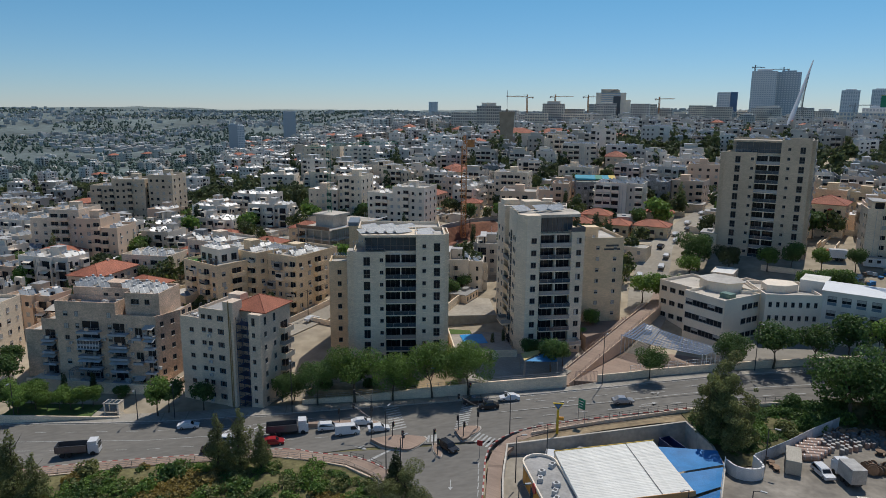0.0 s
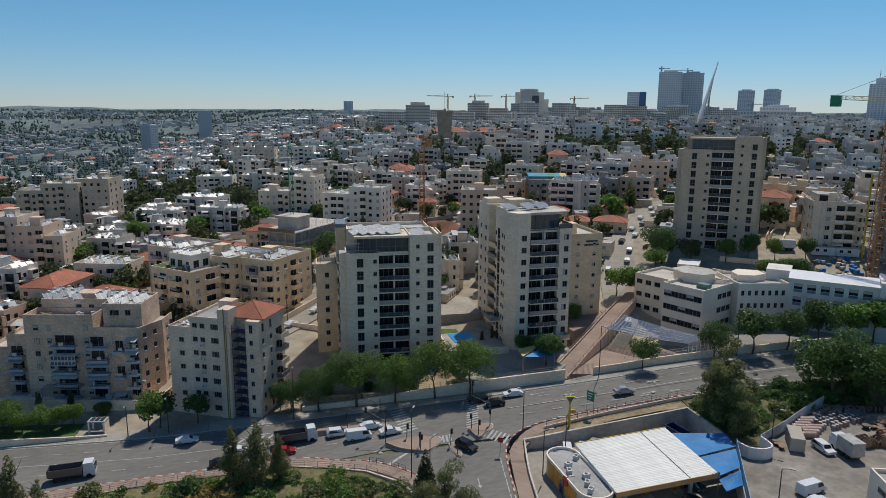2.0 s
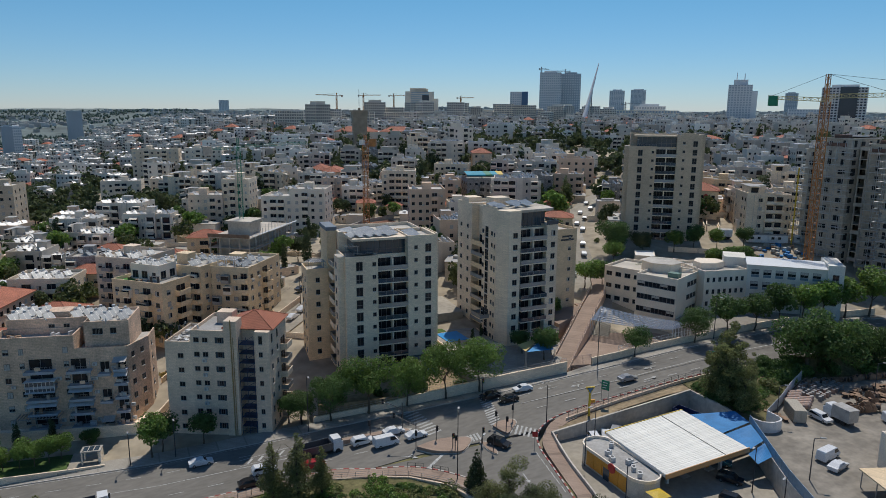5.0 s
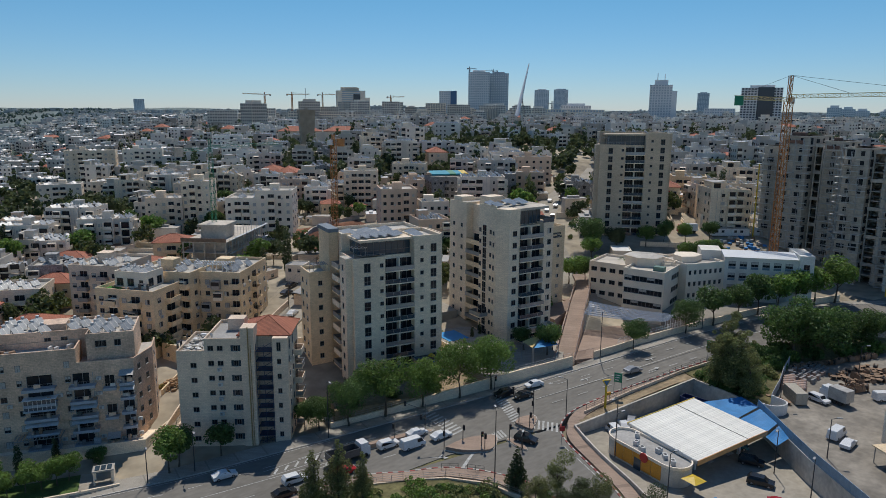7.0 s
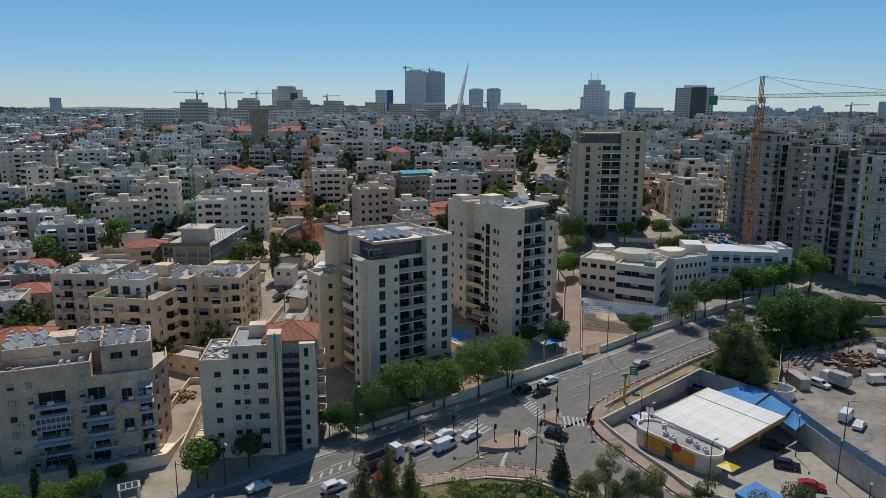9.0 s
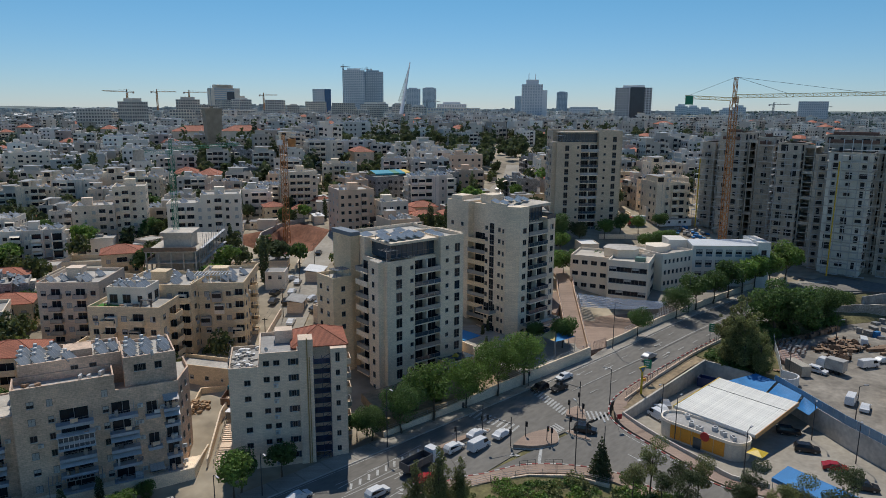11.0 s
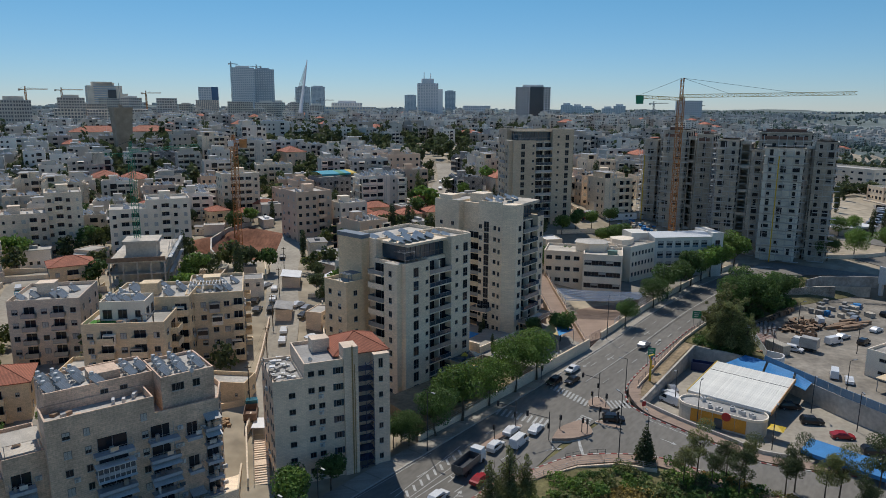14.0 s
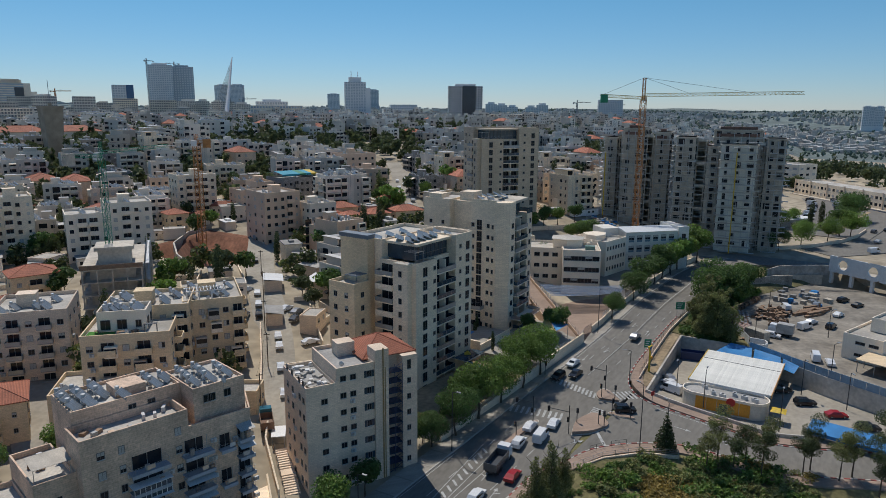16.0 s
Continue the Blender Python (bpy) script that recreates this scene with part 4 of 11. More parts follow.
def tower_b():
    m = pose(42.6, 158.6, 0, 0, 0, 0)
    th = thing("apartment_tower", m, "cream limestone apartment tower with protruding balconies and roof panels", "building")
    mw, mr = Mesher(), Mesher()
    z0, zt, zr = 9.0, 45.2, 41.1
    mw.prism([(0, 3.2), (1.8, 0), (5.2, 0), (5.2, 10.5), (0, 10.5)], z0, zt)
    mw.box(5.2, 1.6, z0, 13.0, 10.5, zr - 0.6)
    mw.box(13.0, 0, z0, 16.3, 10.5, zr)
    mw.box(2.6, 10.5, z0, 16.0, 17.2, zt - 0.5)
    block(mw, mr, 0.5, 17.2, 15.5, 25.4, z0, zt)
    mw.box(5.2, 3.0, zr - 0.6, 14.0, 10.5, zt - 0.6)
    parts_of("wall", mw, (STONE,), th)
    sl = Mesher()
    sl.prism([(5.2, 0.2), (15.4, 1.0), (16.4, 5.5), (16.0, 10.5), (5.2, 10.5)], zt - 0.6, zt + 0.05)
    part("roof_slab", sl.mesh("roof_slab", CONCRETE), th, label="broad grey overhanging roof slab")
    mr.box(0.6, 3.4, zt, 5.0, 10.4, zt + 0.03)
    part("roof", mr.mesh("roof", ROOF), th)
    rm = Mesher()
    rm.box(0, 3.2, zt + 0.031, 0.25, 10.5, zt + 0.6)
    rm.box(4.2, 12.0, zt - 0.5, 9.0, 16.2, zt + 1.8)
    rm.box(0.9, 20.0, zt, 5.0, 24.0, zt + 1.2)
    parts_of("parapet", rm, (STONE,), th)
    gl = Mesher()
    gl.box(5.2, 2.9, zr - 0.4, 14.0, 2.98, zt - 0.6, 0)
    for k in range(8):
        gx = 5.2 + 8.8 * k / 7
        gl.box(gx - 0.05, 2.8, zr - 0.6, gx + 0.05, 2.9, zt - 0.6, 1)
    gl.box(12.8, -0.05, zr, 16.4, 0.05, zr + 1.1, 0)
    gl.box(16.3, 0.05, zr, 16.4, 6, zr + 1.1, 0)
    parts_of("glazed_floor", gl, (BLUEGLASS, FRAME), th, "dark glazed top floor and glass terrace rail")
    fm = faces(16.3, 25.4)
    for k in range(11):
        z = zr - 2.3 - 3.0 * k
        if z < z0 + 1.2:
            break
        put_window(th, fm["front"], 3.6, z + 0.2, 1.3, 1.4, "plain")
        put_window(th, fm["front"], 14.9, z + 0.1, 1.2, 1.4, "plain" if k % 3 else "side")
        deep = 3.6 if k in (8, 9) else (2.6 if k > 4 else 1.9)
        wide = 11.5 if k == 8 else 7.7
        b = part("balcony", balcony_mesh(wide, deep, "glass" if k % 2 else "bars", False, PLASTER), th, Matrix.Translation((9.1 if wide < 9 else 9.6, 1.58 if wide < 9 else 0.0 - 0.01, z - 1.3)))
        g = LIB.get("bglaze")
        if not g:
            mb = Mesher()
            mb.box(-3.85, -0.05, 0, 3.85, -0.01, 2.55, 0)
            mb.box(-0.15, -1.5, 0, 0.15, -0.05, 2.76, 2)
            for q in range(7):
                gx = -3.85 + 7.7 * q / 6
                mb.box(gx - 0.04, -0.09, 0, gx + 0.04, -0.05, 2.55, 1)
            g = LIB["bglaze"] = mb.mesh("glazing", GLASS, FRAME, PLASTER)
        part("glazing", g, th, Matrix.Translation((9.1, 1.6, z - 1.3)))
        # left side: a glazed strip and two small windows, then the balconies of the recess
        part("window", window_mesh(1.5, 2.7, "tall"), th, fm["left"] @ Matrix.Translation((25.4 - 8.0, 0, z + 0.3)))
        put_window(th, fm["left"], 25.4 - 5.4, z + 0.2, 0.8, 1.1, "plain")
        put_window(th, fm["left"], 25.4 - 4.1, z, 0.6, 1.1, "plain")
        put_window(th, fm["left"], 25.4 - 9.9, z + 0.2, 0.9, 1.1, "plain")
        if k:
            part("balcony", balcony_mesh(6.4, 2.4, "solid" if k % 2 else "bars", True, WARM), th, Matrix.Translation((2.6, 13.9, z - 1.2)) @ pose(0, 0, 0, 0, 0, -90))
        put_window(th, Matrix.Translation((0.5, 0, 0)) @ fm["left"], 2.2, z, 0.9, 1.1, "plain")
        put_window(th, Matrix.Translation((0.5, 0, 0)) @ fm["left"], 6.0, z, 0.9, 1.1, "plain")
        if k in (7, 9):
            part("balcony", balcony_mesh(5.0, 2.6, "bars", True, STONE), th, fm["left"] @ Matrix.Translation((25.4 - 8.6, 0, z - 1.3)))
        for q in (3.0, 8.0, 20.0):
            put_window(th, fm["right"] if q < 12 else Matrix.Translation((-0.8, 0, 0)) @ fm["right"], q, z, 1.1, 1.2, "plain")
    return th, m


_, MB_ = tower_b()
sun_panels(MA, [(5 + 2.2 * k, 3.4, 40.7, 30) for k in range(0, 5)] + [(6.0, 7.0, 40.7, 30), (9.5, 6.6, 40.7, 30), (13, 6.2, 40.7, 30)] + [(19.0, 3.0, 40.2, 30), (19.5, 6.5, 40.2, 30), (5.5, 13, 40.2, 30), (10, 13, 40.2, 30), (15, 13, 40.2, 30)])
sun_panels(MB_, [(2.6, 5.0, 45.5, 30), (2.6, 8.0, 45.5, 30), (7.5, 4.6, 45.6, 30), (11.0, 5.2, 45.6, 30), (8.0, 8.0, 45.6, 30), (12.0, 8.0, 45.6, 30), (11.5, 11.6, 45.0, 30)])
heaters_on(MC, [(19, 6, 60.7), (8, 13, 60.7), (12, 14, 60.7), (16, 15, 60.7)])
# lower wing and roof box of the first tower
_m = MA @ Matrix.Translation((-5.4, 11.5, 0))
_an = thing("tower_annex", _m, "low yellowish stone annex with blue slatted pergola", "building")
_w, _r = Mesher(), Mesher()
block(_w, _r, 0, 0, 5.2, 7.5, 6.0, 32.0)
_w.box(5.2, 0.6, 6.0, 7.4, 8.6, 41.0)
part("wall", _w.mesh("wall", WARM), _an)
part("roof", _r.mesh("roof", ROOF), _an)
_g = Mesher()
for _k in range(9):
    _g.box(1.2 + 0.42 * _k, 0.4, 33.4, 1.36 + 0.42 * _k, 3.8, 33.5)
for _px, _py in ((1.2, 0.5), (4.8, 0.5), (1.2, 3.7), (4.8, 3.7)):
    _g.tube((_px, _py, 31.1), (_px, _py, 33.4), 0.06, n=4)
part("pergola", _g.mesh("pergola", material("grey_blue_slats", (0.16, 0.19, 0.22), rough=0.6)), _an)
_cap = Mesher()
_cap.box(5.0, 0.4, 41.0, 7.6, 8.8, 41.9)
part("roof_box", _cap.mesh("roof_box", material("grey_blue_slats", (0.16, 0.19, 0.22))), _an, label="translucent blue-grey roof box")
for _k in range(8):
    put_window(_an, Matrix(), 2.6, 29.2 - 3 * _k, 1.0, 1.2, "plain")
    put_window(_an, faces(5.2, 7.5)["left"], 2.0, 29.2 - 3 * _k, 1.0, 1.2, "plain")
    put_window(_an, faces(5.2, 7.5)["left"], 5.2, 29.2 - 3 * _k, 1.0, 1.2, "half")


def red_roof_block():
    """The white-grey front building with stairs in a blue lattice and a red tiled end."""
    m = pose(-36.4, 157.9, 0, 0, 0, -30)
    th = thing("apartment_building", m, "pale grey stone apartment building, part red-tiled roof, blue lattice stair", "building")
    mw, mr = Mesher(), Mesher()
    z0 = 0.5
    block(mw, mr, 0, 0, 5.4, 12.2, z0, 23.7, 0.7)
    block(mw, mr, 5.4, 0, 12.4, 12.2, z0, 26.2, 0.7)
    mw.box(12.4, -0.35, z0, 15.0, 3.0, 28.3)
    mw.box(12.4, 3.0, z0, 18.2, 12.2, 25.9)
    mw.box(18.2, 0.7, z0, 21.2, 12.2, 25.9)
    mw.box(8.3, 6.8, 25.5, 11.6, 9.6, 28.0)
    parts_of("wall", mw, (GREYSTONE,), th)
    part("roof", mr.mesh("roof", GREYROOF), th, label="grey flat roof with parapet")
    part("tiled_roof", hip_roof(11.6, 2.6, 21.2, 12.4, 26.1, 2.5).mesh("tiled_roof", TILE), th, label="red tiled hipped roof")
    st = Mesher()
    for k in range(12):
        z = z0 + 1.2 + k * 1.95
        st.box(15.05, 0.6, z, 18.15, 3.0, z + 0.1)
        for j in range(6):
            st.tube((15.1 + 0.6 * j, 0.55, z), (15.1 + 0.6 * j, 0.55, z + 1.0), 0.035, n=4)
        st.tube((15.05, 0.55, z + 1.0), (18.2, 0.55, z + 1.0), 0.045, n=4)
        st.tube((15.05, 0.55, z + 0.1), (18.2, 0.55, z + 1.95), 0.05, n=4)
    for gx in (15.1, 16.6, 18.1):
        st.tube((gx, 0.5, z0), (gx, 0.5, 24.8), 0.06, n=4)
    part("fire_stair", st.mesh("fire_stair", material("blue_lattice_paint", (0.035, 0.055, 0.12), rough=0.5)), th, label="dark blue metal lattice stair")
    pp = Mesher()
    pp.tube((13.9, -0.45, z0), (13.9, -0.45, 28.6), 0.11, n=6)
    pp.tube((14.3, -0.45, z0), (14.3, -0.45, 25.0), 0.07, n=6)
    part("drain_pipe", pp.mesh("drain_pipe", material("yellow_pipe_paint", (0.32, 0.22, 0.09), rough=0.6)), th, label="yellowish drain pipes")
    for k in range(8):
        z = 24.2 - 3.05 * k
        if k:
            put_window(th, Matrix(), 3.2, z - 0.4, 1.15, 1.05, "plain")
        put_window(th, Matrix(), 6.6, z, 1.1, 1.05, "plain")
        put_window(th, Matrix(), 8.4, z, 1.1, 1.05, "plain")
        put_window(th, Matrix(), 11.4, z, 0.9, 1.2, "leaves")
        if k and k != 5:
            part("air_conditioner", ac_mesh(), th, Matrix.Translation((8.2, 0, z - 1.55)))
        for q, s in ((2.4, "half"), (5.2, "plain"), (9.0, "plain"), (11.0, "plain")):
            put_window(th, faces(21.2, 12.2)["left"], q, z - (0 if q > 0 else 0), 0.9, 1.1, s)
        if k % 2:
            part("air_conditioner", ac_mesh(), th, faces(21.2, 12.2)["left"] @ Matrix.Translation((6.6, 0, z - 1.0)))
        put_window(th, Matrix.Translation((0, 0.7, 0)), 19.5, z, 0.8, 1.8 if k == 0 else 1.1, "plain")
        fr = faces(21.2, 12.2)["right"]
        put_window(th, fr, 2.6, z, 0.8, 1.8 if k == 0 else 1.2, "plain")
        put_window(th, fr, 6.0, z, 0.8, 1.8 if k == 0 else 1.2, "plain")
        if k:
            part("balcony", balcony_mesh(3.6, 1.5, "solid" if k % 2 else "bars", True, GREYSTONE), th, fr @ Matrix.Translation((9.6, 0, z - 1.1)))
    rb = Mesher()
    rnd = random.Random(5)
    for k in range(60):
        x, y = rnd.uniform(0.6, 4.9), rnd.uniform(0.6, 11.5)
        s = rnd.uniform(0.25, 0.9)
        rb.rbox((x, y, 23.05), (s, s * rnd.uniform(0.5, 1.2), s * rnd.uniform(0.3, 0.8)), rnd.uniform(0, 180), rnd.randrange(2))
    solid("rooftop_rubble", rb, (WHITE, ROOF), "white sacks and rubble heaped on the flat roof", "rubble", m, kind="stuff")
    return th


red_roof_block()


def left_block():
    """The broad grey stone block with a podium wall, terraces and rows of heaters."""
    m = pose(-67.7, 170.6, 0, 0, 0, -15)
    th = thing("apartment_building", m, "broad grey limestone apartment building with blue-grey balconies on a podium", "building")
    mw, mr = Mesher(), Mesher()
    block(mw, mr, -5.5, 2.2, 0, 14, -1.0, 19.4)
    block(mw, mr, -11.0, 3.4, -5.5, 13, -1.0, 16.0)
    aw = Mesher()
    aw.quad([(-5.2, 3.2, 21.0), (-0.2, 3.2, 21.0), (-0.2, 6.6, 21.7), (-5.2, 6.6, 21.7)])
    aw.quad([(-5.2, 6.6, 21.66), (-0.2, 6.6, 21.66), (-0.2, 3.2, 20.96), (-5.2, 3.2, 20.96)])
    for q in ((-5.0, 3.4), (-0.4, 3.4)):
        aw.tube((q[0], q[1], 18.5), (q[0], q[1], 21.0), 0.05, n=5)
    part("terrace_awning", aw.mesh("terrace_awning", material("beige_awning_cloth", (0.50, 0.45, 0.38), stain=(0.5, 0.4))), th)
    block(mw, mr, 0, 0, 15.3, 6.0, -1.0, 24.6, 1.3)
    mw.prism([(15.3, 0), (25.4, -0.3), (28.2, 6.2), (28.2, 12.0), (15.3, 12.0)], -1.0, 20.8)
    mr.prism([(15.4, 0.2), (25.3, -0.1), (28.0, 6.2), (28.0, 11.9), (15.4, 11.9)], 20.8, 20.85)
    for a, b in (((15.3, 0.12), (25.4, -0.18)), ((25.3, -0.3), (28.1, 6.2)), ((28.08, 6.2), (28.08, 12.0))):
        c = ((a[0] + b[0]) / 2, (a[1] + b[1]) / 2, 20.8)
        mw.rbox(c, (math.hypot(b[0] - a[0], b[1] - a[1]), 0.25, 1.0), math.degrees(math.atan2(b[1] - a[1], b[0] - a[0])))
    block(mw, mr, 1.0, 6.0, 17.0, 15.0, -1.0, 26.6, 0.6)
    block(mw, mr, 17.0, 1.5, 25.6, 11.6, -1.0, 26.8, 0.6)
    mw.box(8.0, 8.0, 26.0, 12.5, 12.0, 27.4)
    parts_of("wall", mw, (material("brownish_dusty_limestone", (0.68, 0.49, 0.355), course=(0.7, 0.32, 0.02), bump=0.3, stain=(0.25, 0.5), grain=(2.5, 0.35)),), th)
    part("roof", mr.mesh("roof", ROOF), th)
    pd = Mesher()
    pd.prism([(-7, -3.0), (26.8, -3.6), (30.8, 4.5), (30.8, 12), (-7, 12)], -3.0, 5.2)
    pd.prism([(-7, -3.0), (26.8, -3.6), (26.8, -3.35), (-7, -2.75)], 5.2, 6.0)
    pd.prism([(26.8, -3.6), (30.8, 4.5), (30.5, 4.6), (26.6, -3.4)], 5.2, 6.0)
    rr = random.Random(6)
    for k in range(15):
        q = Mesher()
        w_, d_, h_ = rr.uniform(0.5, 1.6), rr.uniform(0.4, 0.9), rr.uniform(0.4, 1.1)
        q.box(-w_ / 2, -d_ / 2, 0, w_ / 2, d_ / 2, h_)
        cx, cy = (rr.uniform(1.5, 14), rr.uniform(1.2, 5.0)) if k < 9 else (rr.uniform(-5, -1), rr.uniform(7, 12))
        solid("terrace_box", q, (rr.choice((TANK, METAL, WOOD, PINK)),), "box and planter standing on the roof terrace", "box", m @ pose(cx, cy, 23.37 if k < 9 else 18.57, 0, 0, rr.uniform(0, 90)), group="terrace clutter")
    part("podium", pd.mesh("podium", STONE), th, label="cream stone podium wall with garage openings")
    bl = material("blue_grey_balcony_render", (0.34, 0.37, 0.41), stain=(0.3, 0.4))
    for k in range(6):
        z = 21.6 - 3.0 * k
        for q, w_, s in ((2.6, 1.1, "shut"), (5.4, 0.9, "plain"), (13.6, 1.0, "half"), (17.6, 0.9, "plain"), (20.2, 1.2, "shut"), (23.6, 1.2, "shut")):
            if q > 15 and k == 0:
                continue
            put_window(th, Matrix(), q, z - (2.0 if q > 15 else 0), w_, 1.2, ("plain", "shut", "half", s)[(k + int(q)) % 4])
            if (k * 3 + int(q)) % 4 == 0:
                part("air_conditioner", ac_mesh(), th, Matrix.Translation((q + 0.9, 0, z - 1.6 - (2.0 if q > 15 else 0))))
        if k:
            for bw, bd, at in ((5.6, 1.7, (8.8, 0, z - 0.9)), (4.6, 1.6, (16.2, -0.02, z - 1.2)), (2.6, 1.4, (24.0, -0.25, z - 1.3)), (2.4, 1.3, (20.9, -0.15, z - 2.1 if k % 2 else z - 1.3)), (3.4, 1.4, (-3.4, 2.2, z - 1.2))):
                if bw == 2.4 and k % 2 == 0 or bw == 3.4 and k < 2:
                    continue
                bal = part("balcony", balcony_mesh(bw, bd, "ledge", True, bl), th, Matrix.Translation(at))
                for q in range(3):
                    cl = Mesher()
                    cx = rr.uniform(-bw / 2 + 0.4, bw / 2 - 0.6)
                    if q == 0 and rr.random() < 0.6:
                        cl.box(cx, -bd - 0.06, 0.35, cx + rr.uniform(0.5, 1.3), -bd - 0.03, 1.0)
                        part("washing", cl.mesh("washing", rr.choice((TANK, SHUTTER, PINK, BLUEGLASS, WOOD))), bal)
                    elif rr.random() < 0.6:
                        cl.box(cx, -bd + 0.3, 0.0, cx + rr.uniform(0.3, 0.7), -bd + 0.8, rr.uniform(0.4, 1.2))
                        part("balcony_box", cl.mesh("balcony_box", rr.choice((TANK, METAL, WOOD, PINK, SHUTTER))), bal)
                if rr.random() < 0.5:
                    part("air_conditioner", ac_mesh(), bal, Matrix.Translation((bw / 2 + 0.5, 0, 0.6)))
                if rr.random() < 0.3:
                    cl = Mesher()
                    cl.quad([(-bw / 2, -bd - 0.5, 1.75), (bw / 2, -bd - 0.5, 1.75), (bw / 2, -0.05, 2.35), (-bw / 2, -0.05, 2.35)])
                    cl.quad([(-bw / 2, -0.05, 2.32), (bw / 2, -0.05, 2.32), (bw / 2, -bd - 0.5, 1.72), (-bw / 2, -bd - 0.5, 1.72)])
                    part("awning", cl.mesh("awning", rr.choice((SHUTTER, TANK))), bal)
        rm = Matrix.Translation((25.4, -0.3, 0)) @ pose(0, 0, 0, 0, 0, 66.5)
        for q in (1.6, 4.6):
            put_window(th, rm, q, z - 2.0, 1.0, 1.2, "plain")
        put_window(th, faces(28.2, 12)["right"], 8.5, z - 2.0, 1.0, 1.2, "half")
    for q in (9.5, 12.4, 20.0, 22.6, 19.2):
        put_window(th, Matrix.Translation((0, 5.98 if q < 17 else 1.48, 0)), q, 24.7, 1.2, 1.3, "plain")
    for k in range(8):
        put_window(th, Matrix.Translation((0, -3.02, 0)), -4 + 4.0 * k, 3.2, 0.7, 0.7, "plain")
    for k, q in enumerate((14.5, 19.0, 25.0)):
        put_window(th, Matrix.Translation((0, -3.3, 0)), q, 0.9, 2.6, 1.5, "shut")
    gz = Mesher()
    gz.box(6.1, -1.7, 13.6, 11.5, -1.6, 15.6, 0)
    for k in range(8):
        gz.box(6.1 + 0.77 * k - 0.04, -1.76, 13.6, 6.1 + 0.77 * k + 0.04, -1.7, 15.7, 1)
    gz.prism([(5.9, -2.0), (11.7, -2.0), (11.7, 0), (5.9, 0)], 15.7, 15.78, 1)
    parts_of("glazed_balcony", gz, (BLUEGLASS, WHITE), th, "glazed-in balcony with white frame")
    pg = Mesher()
    for k in range(14):
        pg.box(4.0 + 0.62 * k, -2.9, 8.3, 4.14 + 0.62 * k, 0, 8.42)
    for gx in (4.1, 8.0, 12.0):
        pg.box(gx - 0.06, -2.9, 5.2, gx + 0.06, -2.78, 8.3)
    pg.box(4.0, -2.9, 8.18, 12.2, -2.8, 8.3)
    part("pergola", pg.mesh("pergola", METAL), th)
    spots = [(2.0 + 2.1 * (k % 2), 7.4 + 2.5 * (k // 2), 26.1) for k in range(6)] + [(6.6, 9.4, 26.1), (8.8, 7.0, 26.1), (6.6, 12.6, 26.1), (14.0, 7.6, 26.1), (14.0, 10.4, 26.1), (16.0, 9.0, 26.1)]
    spots += [(18.4 + 0.2 * k, 3.6 + 2.5 * k, 26.3) for k in range(3)] + [(21.0 + 0.2 * k, 3.4 + 2.5 * k, 26.3) for k in range(3)] + [(24.0, 4.0, 26.3), (24.2, 6.6, 26.3)]
    heaters_on(m, spots, 30)
    return th


left_block()

# ---- flats behind the road ----
apartment(-45.2, 205.4, -46, 16.0, 13, 6, 26.9, WARM, "yellowish stone apartment building with dark roof terrace", cols=5, balcony=(1, 3, -2), hut=False, heaters=0)
apartment(-40.5, 206.8, -46, 9.0, 6.5, 25.9, 30.2, PLASTER, "white rooftop flat with dark glazed doors", cols=3, side_cols=2, hut=False, heaters=7, name="penthouse", ww=1.8, wh=2.0, windows=("plain",), ac=0)
apartment(-22.5, 204.2, -38, 12.5, 19, 6, 28.4, WARM, "yellowish stone apartment building with pergola terrace", cols=5, balcony=(4, -3), side_cols=5, heaters=13)
apartment(-36.0, 212.5, -46, 17.0, 14, 6, 29.0, WARM, "yellow stone apartment building crowded with water heaters", cols=5, balcony=(4,), heaters=16, ac=0.3)
apartment(-49.0, 230.0, -40, 14.5, 16, 4, 28.2, GREYSTONE, "pale apartment building with white flat roof", cols=5, balcony=(1, 3), rail="bars", heaters=11)
apartment(12.2, 301.8, -29, 26.5, 15, 16, 37.4, PLASTER, "white apartment building with curved balconies", cols=8, balcony=(1, 2, 5), step=(0.45, 3.0), heaters=6)
apartment(-14.0, 324.0, -24, 14.5, 15, 12, 33.5, GREYSTONE, "grey stone apartment building with balconies", cols=5, balcony=(3,), heaters=4)
apartment(-0.5, 320.0, -24, 11.5, 15, 12, 40.0, STONE, "tall pale stone apartment building with yellow side", cols=4, balcony=(1,), heaters=2)
apartment(62.0, 262.5, -20, 14.0, 16, 14, 39.0, PINK, "pinkish apartment building with balconies", cols=5, balcony=(3,), heaters=3, ac=0.2)
apartment(74.0, 252.0, -20, 11.0, 10, 14, 34.6, PLASTER, "small white apartment building with roof clutter", cols=4, heaters=5)
apartment(73.0, 322.0, -25, 16.0, 14, 18, 41.2, STONE, "cream apartment building with white balcony fronts", cols=5, balcony=(1, 2, 3), heaters=4)
apartment(114.0, 351.0, -35, 18.0, 14, 20, 41.2, STONE, "cream apartment building beyond the street", cols=6, balcony=(2, 3), heaters=6)
apartment(87.0, 300.5, -22, 15.0, 13, 18, 38.0, PINK, "pinkish stepped apartment building", cols=5, balcony=(3,), step=(0.5, 3.0), heaters=4)
_g = apartment(103.4, 292.4, -16, 16.5, 14, 16, 39.0, ROUGHSTONE, "dark rough stone apartment building with coloured roof awning", cols=6, balcony=(2,), heaters=0, hut=False, windows=("plain", "half"))
apartment(122.0, 282.8, -36, 17.5, 14, 16, 40.8, ROUGHSTONE, "dark rough stone apartment building with glazed balconies", cols=6, balcony=(1, 2), rail="glass", heaters=9)
